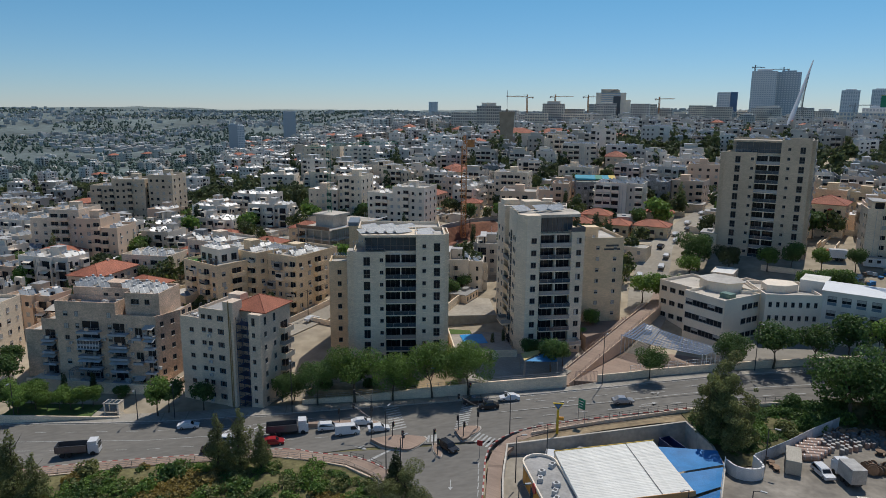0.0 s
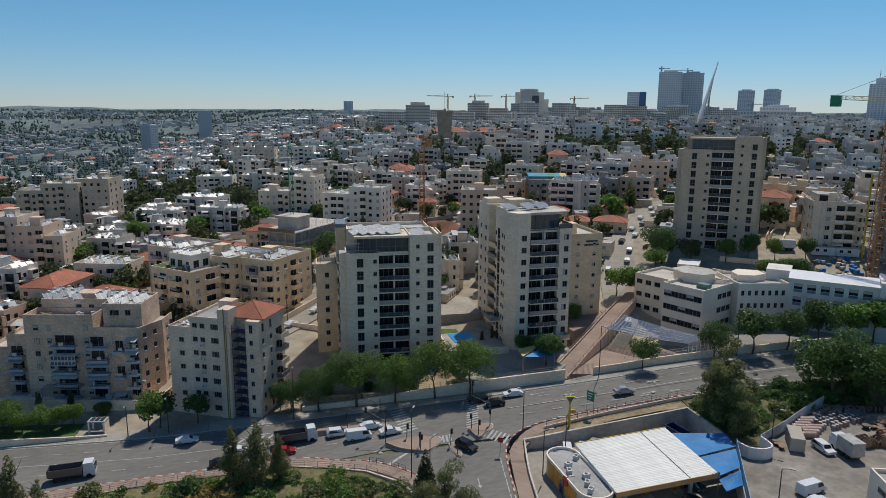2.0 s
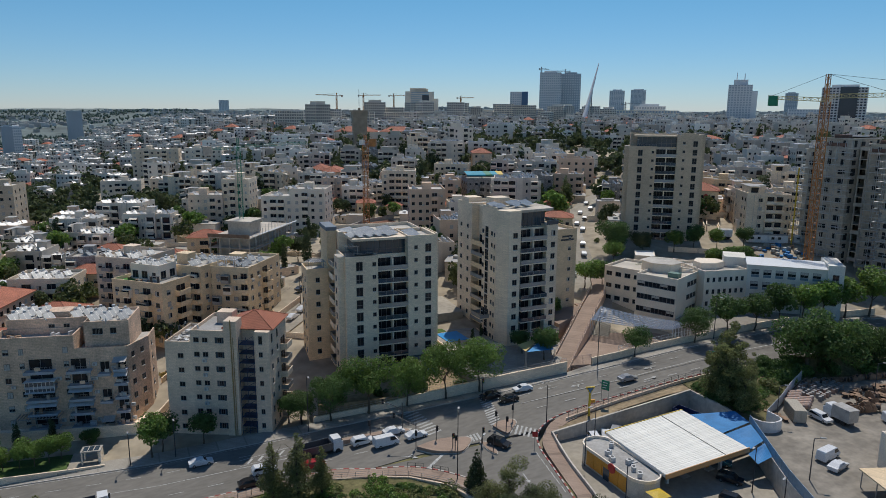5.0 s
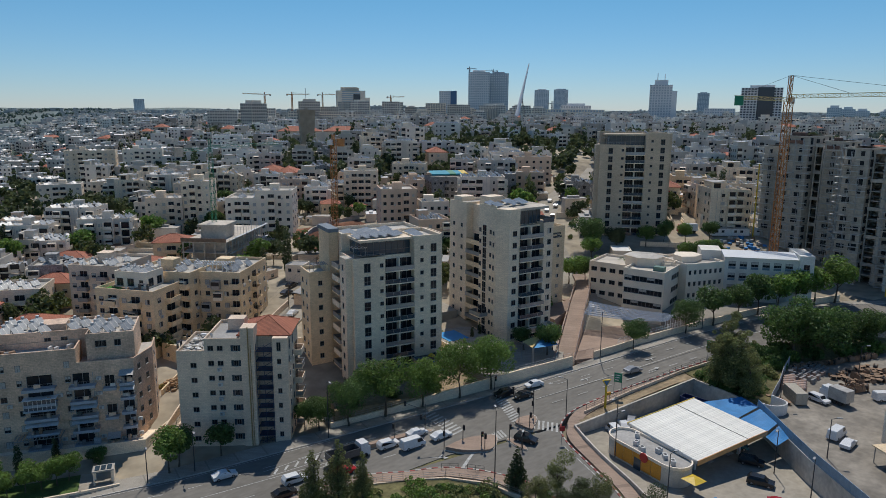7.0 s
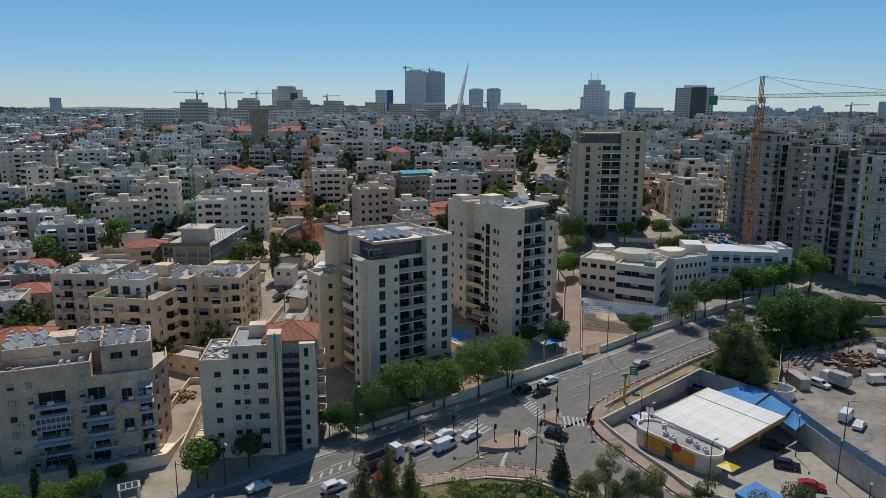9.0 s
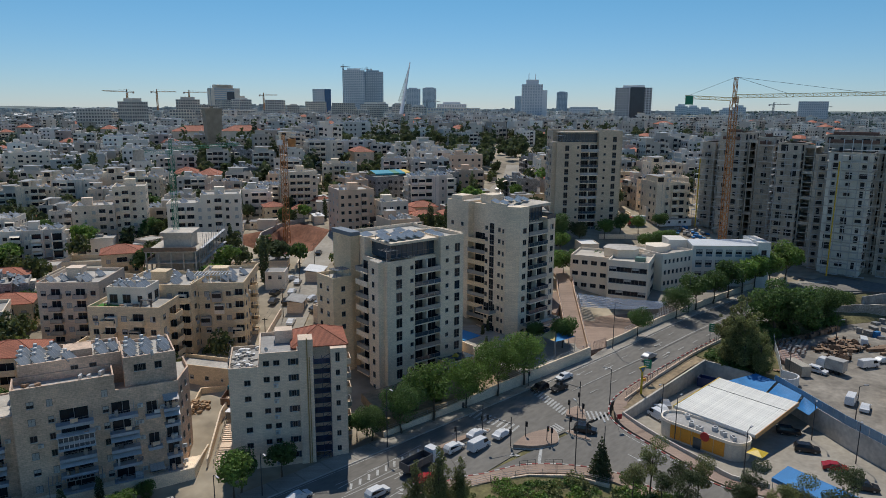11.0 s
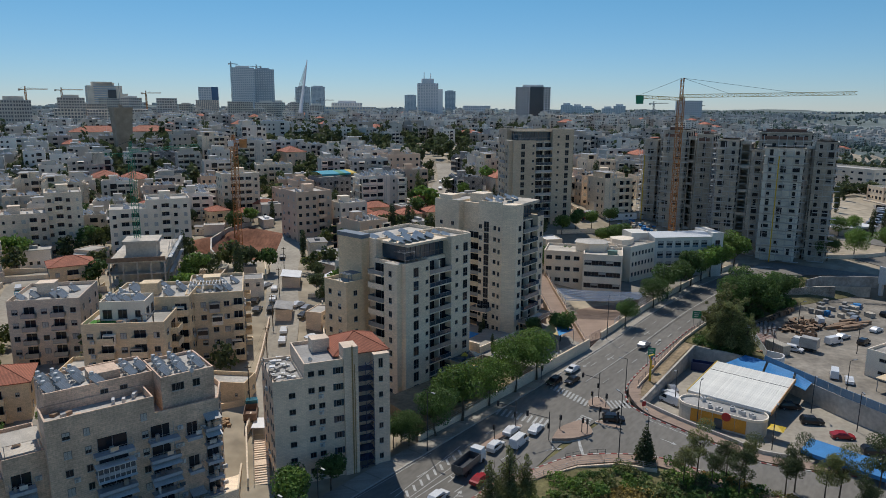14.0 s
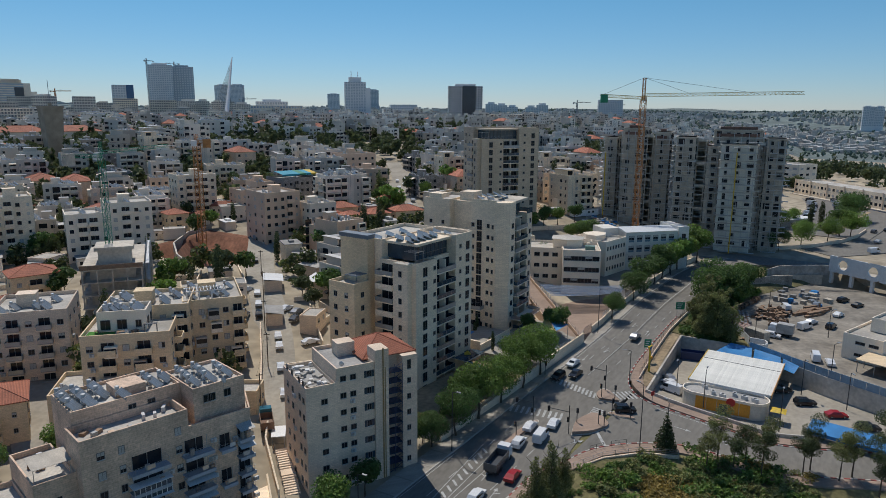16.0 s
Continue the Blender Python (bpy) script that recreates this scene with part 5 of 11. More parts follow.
apartment(163.0, 306.5, -30, 18.0, 15, 24, 45.8, PINK, "plain pinkish building with few windows", cols=5, heaters=3, ac=0)
apartment(142.0, 280.0, -40, 13.0, 13, 18, 41.0, PINK, "pinkish apartment building with corner balconies", cols=4, balcony=(3,), heaters=4)
apartment(183.0, 226.0, -50, 16.0, 14, 22, 41.8, WARM, "cream apartment building with long balconies", cols=5, balcony=(1, 2, 3), heaters=6)
apartment(196.0, 206.0, -50, 14.0, 13, 22, 39.8, STONE, "cream apartment building with white balconies", cols=4, balcony=(1, 2), heaters=6)
apartment(207.0, 190.0, -50, 13.0, 13, 22, 38.5, STONE, "pale apartment building beside the building site", cols=4, balcony=(2,), heaters=4)
_sign_house = apartment(158.5, 214.0, -45, 11.5, 13, 22, 39.5, STONE, "cream institution building with red sign and red roof", cols=3, heaters=0, red=True, ac=0.2)
apartment(170.0, 226.0, -45, 10.0, 13, 22, 43.0, WARM, "yellow stone stair block with tall windows", cols=2, heaters=0, windows=("plain",))
apartment(60.2, 171.5, 0, 14.5, 16, 9, 37.0, WARM, "yellowish stone annex with inscription beside the tower", cols=3, side_cols=4, heaters=2, ac=0.05, ww=0.9, wh=1.0)
apartment(-120.0, 357.5, -12, 27.5, 16, 0, 35.5, TAN, "broad tan stepped apartment building with dark glazed strips", cols=9, heaters=7, balcony=(1, 3, 6), step=(0.4, 3.2))
apartment(-91.5, 352.0, -12, 12.0, 16, 0, 37.6, TAN, "tall tan apartment tower with dark glazed strip", cols=4, heaters=4, balcony=())
apartment(-114.0, 274.0, -12, 19.0, 15, -2, 32.4, GREYSTONE, "grey stone apartment building stepped towards the slope", cols=5, balcony=(2, 3), heaters=4, step=(0.4, 3.2))
apartment(-94.6, 264.5, -12, 15.0, 14, -2, 30.2, PINK, "pinkish stone stepped apartment building with brown balconies", cols=5, balcony=(2, 3), heaters=6, step=(-0.4, 3.4))
apartment(-72.0, 238.0, -20, 17.0, 12, 0, 22.0, STONE, "stone apartment building with sloping roof of white heaters", cols=5, balcony=(1, 3), heaters=12, hut=False)
apartment(-102.5, 182.5, -12, 15.0, 14, -3, 20.5, STONE, "cream stone apartment building at the edge of town", cols=5, side_cols=4, heaters=4)
apartment(-48.0, 441.0, -10, 21.0, 14, 4, 29.5, PLASTER, "white apartment building with dark balconies", cols=6, balcony=(2, 3), heaters=6)
apartment(-22.0, 446.0, -8, 22.0, 14, 4, 29.5, STONE, "pale apartment building with dark balconies", cols=6, balcony=(2, 3), heaters=6)
apartment(-28.0, 530.0, -14, 30.0, 14, 16, 42.0, STONE, "long pale apartment building on the rise", cols=8, balcony=(2, 5), heaters=5, side_cols=2)
apartment(4.0, 512.0, -14, 24.0, 14, 18, 43.0, PLASTER, "long white apartment building on the rise", cols=7, balcony=(2, 4), heaters=5, side_cols=2)
for _x, _y, _yaw, _ww, _dd, _z0, _z1 in ((-58, 246, -25, 11, 9, 6, 20.5), (-34, 262, -30, 12, 9, 10, 20.5), (-66, 212, -30, 12, 10, 2, 18.0), (-78, 205, -30, 10, 9, 0, 15.0), (84, 244, -25, 9, 8, 12, 29), (97, 242, -30, 9, 9, 12, 28.5), (94, 258, -30, 11, 9, 12, 30), (55, 306, -20, 8, 8, 16, 28.5), (-52, 282, -25, 12, 9, 8, 20), (106, 236, -35, 12, 9, 14, 29), (-20, 276, -20, 12, 10, 12, 23.5)):
    apartment(_x, _y, _yaw, _ww, _dd, _z0, _z1, WARM, "small stone house with red tiled hipped roof", cols=3, side_cols=2, red=True, heaters=0, name="house", group="red-roofed houses", balcony=(1,))

apartment(-33.0, 193.5, -59, 15.0, 6.0, 4, 14.2, WARM, "low yellowish stone podium with small windows", cols=4, side_cols=2, hut=False, heaters=0, name="podium_building", ww=0.9, wh=0.9, ac=0)
apartment(-52.0, 206.0, -46, 12.0, 12, 0, 17.5, WARM, "low yellow stone house with terrace", cols=4, side_cols=3, hut=False, heaters=3, name="house", balcony=(1,))

# ---- town filling: rows of flats up the hill ----
PLACED = []
for _o in scene.objects:
    if _o.parent is None and _o.type == "EMPTY" and _o.get("category") == "building":
        _bb = [(_o.matrix_basis @ c.matrix_basis @ Vector(v)) for c in _o.children if c.name.startswith("wall") for v in c.bound_box]
        if _bb:
            PLACED.append((sum(p.x for p in _bb) / len(_bb), sum(p.y for p in _bb) / len(_bb), max((p - Vector((sum(q.x for q in _bb) / len(_bb), sum(q.y for q in _bb) / len(_bb), p.z))).length for p in _bb)))
STREETS = [((-30, 172), (3, 203), (36, 240), (73, 276), (104, 309)), ((62, 150), (82, 172), (92, 191), (112, 222), (150, 262), (194, 292), (240, 330)), ((-40, 250), (-22, 290), (-5, 300)), ((-60, 190), (-50, 215), (-28, 250))]


def street_gap(x, y):
    best = 1e9
    for s in STREETS:
        for a, b in zip(s, s[1:]):
            ax, ay, bx, by = *a, *b
            t = max(0, min(1, ((x - ax) * (bx - ax) + (y - ay) * (by - ay)) / ((bx - ax) ** 2 + (by - ay) ** 2)))
            best = min(best, math.hypot(x - ax - t * (bx - ax), y - ay - t * (by - ay)))
    return best


# Far walls: distance haze is mixed into the base colours, beneath weathered stains.
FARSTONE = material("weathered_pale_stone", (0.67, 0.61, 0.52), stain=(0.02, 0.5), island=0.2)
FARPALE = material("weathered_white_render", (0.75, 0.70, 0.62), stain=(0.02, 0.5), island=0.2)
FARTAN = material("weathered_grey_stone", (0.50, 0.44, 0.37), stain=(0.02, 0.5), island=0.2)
FLATGREY = material("weathered_grey_limestone", (0.67, 0.59, 0.49), stain=(0.1, 0.35), vary=0.15)
FLATPALE = material("weathered_pale_render", (0.80, 0.71, 0.60), stain=(0.1, 0.35), vary=0.15)


def flat_template(i):
    """One of the plain blocks of flats that fill the town; its windows and rooftop clutter are joined."""
    r = random.Random(100 + i)
    w, d, n = r.uniform(12, 19), r.uniform(10, 13.5), (3, 4, 4, 3, 5, 4, 3, 4)[i % 8]
    h = n * 3.0 + 1.0
    wall, wing, hut, roof, win, kit = Mesher(), Mesher(), Mesher(), Mesher(), Mesher(), Mesher()
    red = i % 8 == 3
    if red:
        n = r.choice((2, 3))
        h = 3.0 * n + 0.4
        wall.box(-w / 2, -d / 2, -6, w / 2, d / 2, h)
        roof.add(hip_roof(-w / 2, -d / 2, w / 2, d / 2, h + 0.1, 2.6), Matrix())
        hut.box(w * 0.1, -0.4, h + 0.6, w * 0.1 + 0.7, 0.4, h + 3.3)
    else:
        cut = r.uniform(-0.1, 0.25) * w
        hb = h + r.choice((-3.0, 0, 0, -0.6))
        block(wall, roof, -w / 2, -d / 2, cut, d / 2, -6, h)
        block(wing, roof, cut, -d / 2 + r.uniform(0.6, 1.6), w / 2, d / 2 - r.uniform(0, 2), -6, hb)
        hx = cut - r.uniform(2.5, 4.5)
        hut.box(hx - 1.6, 0, h - 1, hx + 1.6, 3.4, h + 1.9)
        kit.box(hx - 1.75, -0.15, h + 1.9, hx + 1.75, 3.55, h + 2.05, 2)
        # rail on the parapet and pipes down the front
        for k in range(int(w / 1.6)):
            win.box(-w / 2 + 0.2 + 1.6 * k, -d / 2 + 0.1, min(h, hb), -w / 2 + 0.25 + 1.6 * k, -d / 2 + 0.15, min(h, hb) + 0.8, 3)
        for k in range(3):
            px_ = r.uniform(-w / 2 + 0.5, cut - 0.5)
            win.tube((px_, -d / 2 - 0.07, -2), (px_, -d / 2 - 0.07, h - 0.6), 0.06, n=4, mat=2)
        if i % 3 == 0:
            # a set-back rooftop flat under a pale sheet roof
            hut.box(-w / 2 + 1.5, -d / 2 + 3.2, h - 0.9, min(cut - 2.0, hx - 1.7), d / 2 - 1.5, h + 2.0)
            kit.box(-w / 2 + 1.0, -d / 2 + 1.0, h + 2.0, min(cut - 1.6, hx - 1.65), d / 2 - 1.2, h + 2.12, 2)
            win.box(-w / 2 + 2.2, -d / 2 + 3.1, h - 0.6, min(cut - 3.0, hx - 2.0), -d / 2 + 3.25, h + 1.5, 0)
    for fname, fm in faces(w, d).items():
        if fname == "back":
            continue
        fm = Matrix.Translation((-w / 2, -d / 2, 0)) @ fm
        span = w if fname in ("front", "back") else d
        cols = max(2, int(span / 2.7))
        for c in range(cols):
            kind = r.random()
            closed = r.random()
            for k in range(n):
                x, z = span * (c + 0.5) / cols, h - (1.8 if red else 2.6) - 3 * k
                if z < 0.3:
                    continue
                q = Mesher()
                if kind < 0.45 and not red:
                    b = min(1.5, span / cols * 0.49)
                    q.box(x - b, -1.3, z - 1.3, x + b, 0, z - 1.08, 1)
                    if closed < 0.3 and r.random() < 0.7:
                        q.box(x - b, -1.3, z - 1.08, x + b, 0, z + 1.3, 3)
                        q.quad([(x - b + 0.2, -1.32, z - 0.1), (x + b - 0.2, -1.32, z - 0.1), (x + b - 0.2, -1.32, z + 1.0), (x - b + 0.2, -1.32, z + 1.0)], 0)
                    else:
                        q.box(x - b, -1.3, z - 1.08, x + b, -1.18, z - (0.2 if closed < 0.8 else 0.95), 1 if closed < 0.6 else 3)
                        # Dark glass sheet stands in for the shaded balcony recess.
                        q.quad([(x - b + 0.15, -0.04, z - 1.08), (x + b - 0.15, -0.04, z - 1.08), (x + b - 0.15, -0.04, z + 1.25), (x - b + 0.15, -0.04, z + 1.25)], 0)
                        q.box(x - b, -1.3, z - 1.08, x - b + 0.15, 0, z + 1.3, 1)
                        if r.random() < 0.12:
                            q.quad([(x - b, -2.0, z + 0.7), (x + b, -2.0, z + 0.7), (x + b, -0.1, z + 1.3), (x - b, -0.1, z + 1.3)], r.choice((3, 3, 2)))
                elif kind < 0.93:
                    hw = 0.62 if kind < 0.78 else 0.35
                    q.quad([(x - hw, -0.04, z - 0.6), (x + hw, -0.04, z - 0.6), (x + hw, -0.04, z + 0.65), (x - hw, -0.04, z + 0.65)], 0 if r.random() < 0.72 else 2)
                    q.box(x - hw - 0.1, -0.16, z - 0.72, x + hw + 0.1, 0.02, z - 0.6, 1)
                    if r.random() < 0.3:
                        q.box(x + hw + 0.1, -0.4, z - 0.9, x + hw + 0.85, -0.02, z - 0.35, 3)
                win.add(q, fm)
    if not red:
        yaw = -30 if i % 2 else 60
        run = pose(0, 0, 0, 0, 0, yaw)
        for row in (-2, -1, 0, 1, 2):
            for k in range(-4, 5):
                p = run @ Vector((k * 2.1 + r.uniform(-0.3, 0.3), row * 2.7 + r.uniform(-0.4, 0.4), 0))
                if abs(p.x) > w / 2 - 1.2 or abs(p.y) > d / 2 - 1.4 or r.random() < 0.22 or (abs(p.x - hx) < 2.8 and -1.5 < p.y < 4.8):
                    continue
                if i % 3 == 0 and p.x < cut - 1:
                    continue
                q = Mesher()
                q.quad([(-0.95, -0.75, 0.3), (0.95, -0.75, 0.3), (0.95, 0.75, 1.4), (-0.95, 0.75, 1.4)], 0)
                q.quad([(-0.95, 0.75, 1.38), (0.95, 0.75, 1.38), (0.95, -0.75, 0.28), (-0.95, -0.75, 0.28)], 1)
                q.tube((0.4, 1.15, 0), (0.4, 1.15, 1.75), 0.33, n=6, mat=1)
                kit.add(q, pose(p.x, p.y, (h if p.x < cut else hb) - 0.84, 0, 0, yaw + r.uniform(-11, 11)))
        for k in range(7):
            x, y = r.uniform(-w / 2 + 1, w / 2 - 1.5), r.uniform(-d / 2 + 2.5, d / 2 - 2.5)
            kit.box(x - 0.4, y - 0.4, (h if x < cut else hb) - 0.84, x + 0.5, y + 0.3, (h if x < cut else hb) + r.uniform(-0.1, 0.4), r.choice((2, 1, 3)))
        kit.tube((hx, 1, h + 1.9), (hx, 1, h + 4.6), 0.05, n=3, mat=1)
    mat = (FLATGREY, FLATPALE, GREYSTONE, STONE, FLATPALE, PINK, FLATPALE, FLATGREY, ROUGHSTONE)[i % 9]
    return dict(w=w, d=d, wall=wall, wing=wing, hut=hut, roof=roof, win=win, kit=kit, mat=mat, red=red, h=h, n=n)


TEMPLATES = [flat_template(i) for i in range(17)]
FLAT_MESH = {}


def place_flat(i, x, y, z, yaw):
    t = TEMPLATES[i]
    if i not in FLAT_MESH:
        FLAT_MESH[i] = (t["wall"].mesh("wall", t["mat"]), [q.mesh("wing", t["mat"]) for q in t["wing"].pieces()] + [q.mesh("roof_hut", t["mat"]) for q in t["hut"].pieces()], t["roof"].mesh("roof", TILE if t["red"] else ROOF), t["win"].mesh("glazing", GLASS, t["mat"], SHUTTER, PLASTER), t["kit"].mesh("roof_clutter", COLLECTOR, TANK, SHUTTER, BLACK))
    wl, extra, rf, wn, kt = FLAT_MESH[i]
    ob = new("apartment_block", wl)
    ob.matrix_basis = pose(x, y, z, 0, 0, yaw)
    tagged(ob, ("stone house with red tiled roof among the flats" if t["red"] else "pale stone block of flats with rooftop water heaters"), "building", "blocks of flats up the hill")
    for me in extra:
        part(me.name.split(".")[0], me, ob)
    part("roof", rf, ob)
    part("glazing", wn, ob)["kind"] = "stuff"
    part("roof_clutter", kt, ob)["kind"] = "stuff"


def far_flat(t, r, full):
    """The same block of flats in fewer faces."""
    f = Mesher()
    for key, off in (("wall", 0), ("wing", 0), ("hut", 0), ("roof", 3 if t["red"] else 1)):
        for face in t[key].f:
            f.quad([t[key].v[q] for q in face], off)
    for s in ("front", "left", "right"):
        fm = Matrix.Translation((-t["w"] / 2, -t["d"] / 2, 0)) @ faces(t["w"], t["d"])[s]
        sp = t["w"] if s == "front" else t["d"]
        for c in range(int(sp / 3)):
            wide = r.random()
            for q in range(t["n"]):
                a, zz = 3 * c + 0.3, t["h"] - 2.4 - 3 * q
                if wide < 0.4:
                    g = Mesher()
                    # Dark sheet painted in for the recess shade behind the parapet.
                    g.quad([(a, -0.06, zz - 1.0), (a + 2.5, -0.06, zz - 1.0), (a + 2.5, -0.06, zz + 1.2), (a, -0.06, zz + 1.2)], 2)
                    if full:
                        g.box(a, -1.1, zz - 1.3, a + 2.5, -0.9, zz - 0.2, 0)
                    else:
                        g.quad([(a, -1.1, zz - 1.3), (a + 2.5, -1.1, zz - 1.3), (a + 2.5, -1.1, zz - 0.2), (a, -1.1, zz - 0.2)], 0)
                    g.quad([(a, -0.9, zz - 1.1), (a + 2.5, -0.9, zz - 1.1), (a + 2.5, 0, zz - 1.1), (a, 0, zz - 1.1)], 0)
                    f.add(g, fm)
                elif wide < 0.9:
                    f.quad([fm @ Vector(v) for v in ((a + 0.7, -0.06, zz - 0.6), (a + 1.8, -0.06, zz - 0.6), (a + 1.8, -0.06, zz + 0.6), (a + 0.7, -0.06, zz + 0.6))], 2)
    for face, mi in zip(t["kit"].f, t["kit"].m):
        if not full and (len(face) != 4 or t["kit"].v[face[0]][0] * 7 % 1 < 0.5):
            continue
        f.quad([t["kit"].v[q] for q in face], 5 if mi == 0 else 4)
    return f


FLATS_AT = []


def town():
    r = random.Random(11)
    far = {k: Mesher() for k in ("a", "b", "c")}
    FLATS_AT.clear()
    cheap = [(far_flat(t, random.Random(60 + i), True), far_flat(t, random.Random(60 + i), False)) for i, t in enumerate(TEMPLATES)]
    put = []
    count = 0
    trees = []
    ring = 70.0
    while ring < 1250:
        gap = 17.6 + ring * 0.008
        n = int(2.9 * ring / gap)
        for k in range(n):
            b = -1.17 + 2.9 * (k + 0.5) / n
            x, y = math.sin(b) * ring + r.uniform(-3.5, 3.5), 145 + math.cos(b) * ring + r.uniform(-3.5, 3.5)
            if y < town_line(min(x, 150)) + 48 or street_gap(x, y) < 11 or r.random() < 0.05:
                continue
            if x > 150 and y < 185 and x < 430 or 95 < x < 150 and y < 190:
                continue
            if any(math.hypot(x - px_, y - py_) < pr + 4.0 for px_, py_, pr in PLACED) or (28 < x < 70 and 250 < y < 300) or (-34 < x < 28 and 214 < y < 296):
                if r.random() < 0.5 and not any(math.hypot(x - px_, y - py_) < pr for px_, py_, pr in PLACED) and not (28 < x < 70 and 250 < y < 300):
                    trees.append((x, y))
                continue
            i = r.randrange(len(TEMPLATES))
            t = TEMPLATES[i]
            yaw = -30 + 14 * noise.noise((x * 0.006, y * 0.006, 0)) * 2 + (90 if i % 2 else 0)
            z = ground(x, y) - 0.3
            wood = noise.noise((x * 0.007, y * 0.007, 9))
            if wood < -0.27 or ring > 520 and wood < -0.18 or math.degrees(math.atan2(x, y)) < -9 and ring > 400 and r.random() < 0.8:
                for _q in range(3):
                    trees.append((x + r.uniform(-7, 7), y + r.uniform(-7, 7)))
                continue
            if any(abs(x - qx) < 30 and abs(y - qy) < 30 and math.hypot(x - qx, y - qy) < 0.45 * (qw + t["w"]) for qx, qy, qw in put[-160:]):
                continue
            put.append((x, y, t["w"]))
            FLATS_AT.append((x, y, t["w"]))
            if ring < 400 and count < 145:
                place_flat(i, x, y, z, yaw)
                count += 1
            else:
                m = pose(x, y, z, 0, 0, yaw) @ Matrix.Diagonal((1, 1, r.uniform(0.85, 1.2), 1))
                far["abc"[i % 3]].add(cheap[i][ring > 440], m)
            for _q in range(2):
                trees.append((x + r.uniform(8, 12) * r.choice((-1, 1)), y + r.uniform(-11, 6)))
        ring += 18.6 + ring * 0.011
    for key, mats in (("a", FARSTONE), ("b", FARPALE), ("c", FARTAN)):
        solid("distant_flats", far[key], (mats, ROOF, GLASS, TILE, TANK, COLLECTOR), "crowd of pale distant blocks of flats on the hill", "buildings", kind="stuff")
    return trees


PLACED += [(115.5, 476, 14), (159, 560, 30)]
TOWN_TREES = town()


def skyline():
    """Far towers on the ridge."""
    # Both facade colours are lightened to carry the haze of distance.
    tint = material("pale_facade_panels", (0.74, 0.74, 0.73), stain=(0.01, 0.2), rough=0.7)
    glassy = material("grey_glazed_facade", (0.40, 0.45, 0.49), stain=(0.01, 0.3), rough=0.35)

    def slab(x, y, yaw, w, d, z0, z1, mat, label, cols, rows, crown=0.0, wmat=None, twist=0.0):
        th = thing("office_tower", pose(x, y, z0, 0, 0, yaw), label, "tower")
        h = z1 - z0
        mw = Mesher()
        mw.box(-w / 2, -d / 2, -20, w / 2, d / 2, h)
        if crown:
            mw.box(-w * 0.3, -d * 0.3, h, w * 0.3, d * 0.3, h + crown)
        part("wall", mw.mesh("wall", mat), th)
        wn = Mesher()
        for s, fm in faces(w, d).items():
            if s == "back":
                continue
            fm = Matrix.Translation((-w / 2, -d / 2, 0)) @ fm
            sp = w if s == "front" else d
            nc = cols if s == "front" else max(2, int(cols * d / w))
            for c in range(nc):
                for q in range(rows):
                    a, b2 = sp * (c + 0.18) / nc, sp * (c + 0.82) / nc
                    za, zb = h * (q + 0.25) / rows, h * (q + 0.8) / rows
                    wn.quad([fm @ Vector(v) for v in ((a, -0.3, za), (b2, -0.3, za), (b2, -0.3, zb), (a, -0.3, zb))])
        part("glazing", wn.mesh("glazing", wmat or glassy), th)["kind"] = "stuff"
        return th

    slab(845, 1311, -34, 46, 30, 40, 149, tint, "pale grey high-rise tower with uneven window grid", 11, 30, 4)
    slab(897, 1309, -34, 44, 30, 40, 148, glassy, "grey glazed high-rise tower under construction", 9, 30, 3, tint)
    hotel = slab(470, 1172, -21, 50, 30, 50, 100, PLASTER, "white hotel block with dark glazed corner", 1, 15, 5)
    hc = Mesher()
    hc.box(4, -15.5, 0, 16, -15.05, 44)
    part("dark_bay", hc.mesh("dark_bay", material("dark_tower_glass", (0.03, 0.04, 0.06), rough=0.15)), hotel)
    hs = Mesher()
    hs.box(25, -13, -20, 33, 13, 38)
    hs.box(-17, -9, 50, 12, 9, 56)
    parts_of("step", hs, (PLASTER,), hotel)
    blue = slab(826, 1408, -32, 40, 26, 50, 110, tint, "pale office block with blue glazed corner", 8, 12, 0)
    strip = Mesher()
    strip.box(6, -13.6, 0, 20.4, 13.5, 60.3)
    part("blue_corner", strip.mesh("blue_corner", material("deep_blue_glazing", (0.03, 0.10, 0.22), rough=0.2, stain=(0.05, 0.3))), blue)
    spire = slab(1000, 935, -48, 40, 26, 45, 116, tint, "slim hotel tower with twin roof masts", 8, 24, 9)
    mast = Mesher()
    mast.tube((-7, 0, 79), (-7, 0, 93), 0.9, 0.5, n=6)
    mast.tube((6, 0, 79), (6, 0, 91), 0.9, 0.5, n=6)
    part("mast", mast.mesh("mast", tint), spire)
    wing = Mesher()
    wing.box(20, -12, -10, 29, 12, 60)
    part("side_wing", wing.mesh("side_wing", tint), spire)
    dark = slab(700, 527, -58, 44, 24, 40, 96, WHITE, "dark glazed residential tower with white window grid", 13, 19, 3, material("dark_tower_glass", (0.03, 0.04, 0.06), rough=0.15))
    bay = Mesher()
    bay.box(-4, -13.9, 0, 13, -12.8, 56.5)
    part("dark_bay", bay.mesh("dark_bay", material("dark_tower_glass", (0.03, 0.04, 0.06))), dark)
    slab(1236, 495, -68, 46, 24, 30, 85, material("white_screen_facade", (0.66, 0.67, 0.68), stain=(0.02, 0.2)), "white perforated office slab", 14, 14, 0)
    slab(1247, 1572, -38, 40, 26, 50, 123, tint, "pale rounded apartment tower", 8, 22, 3)
    slab(1560, 1850, -40, 38, 30, 50, 136, tint, "pale paired apartment tower", 9, 22, 3)
    slab(1625, 1905, -40, 34, 30, 50, 138, glassy, "blue glazed apartment tower", 9, 22, 3, tint)
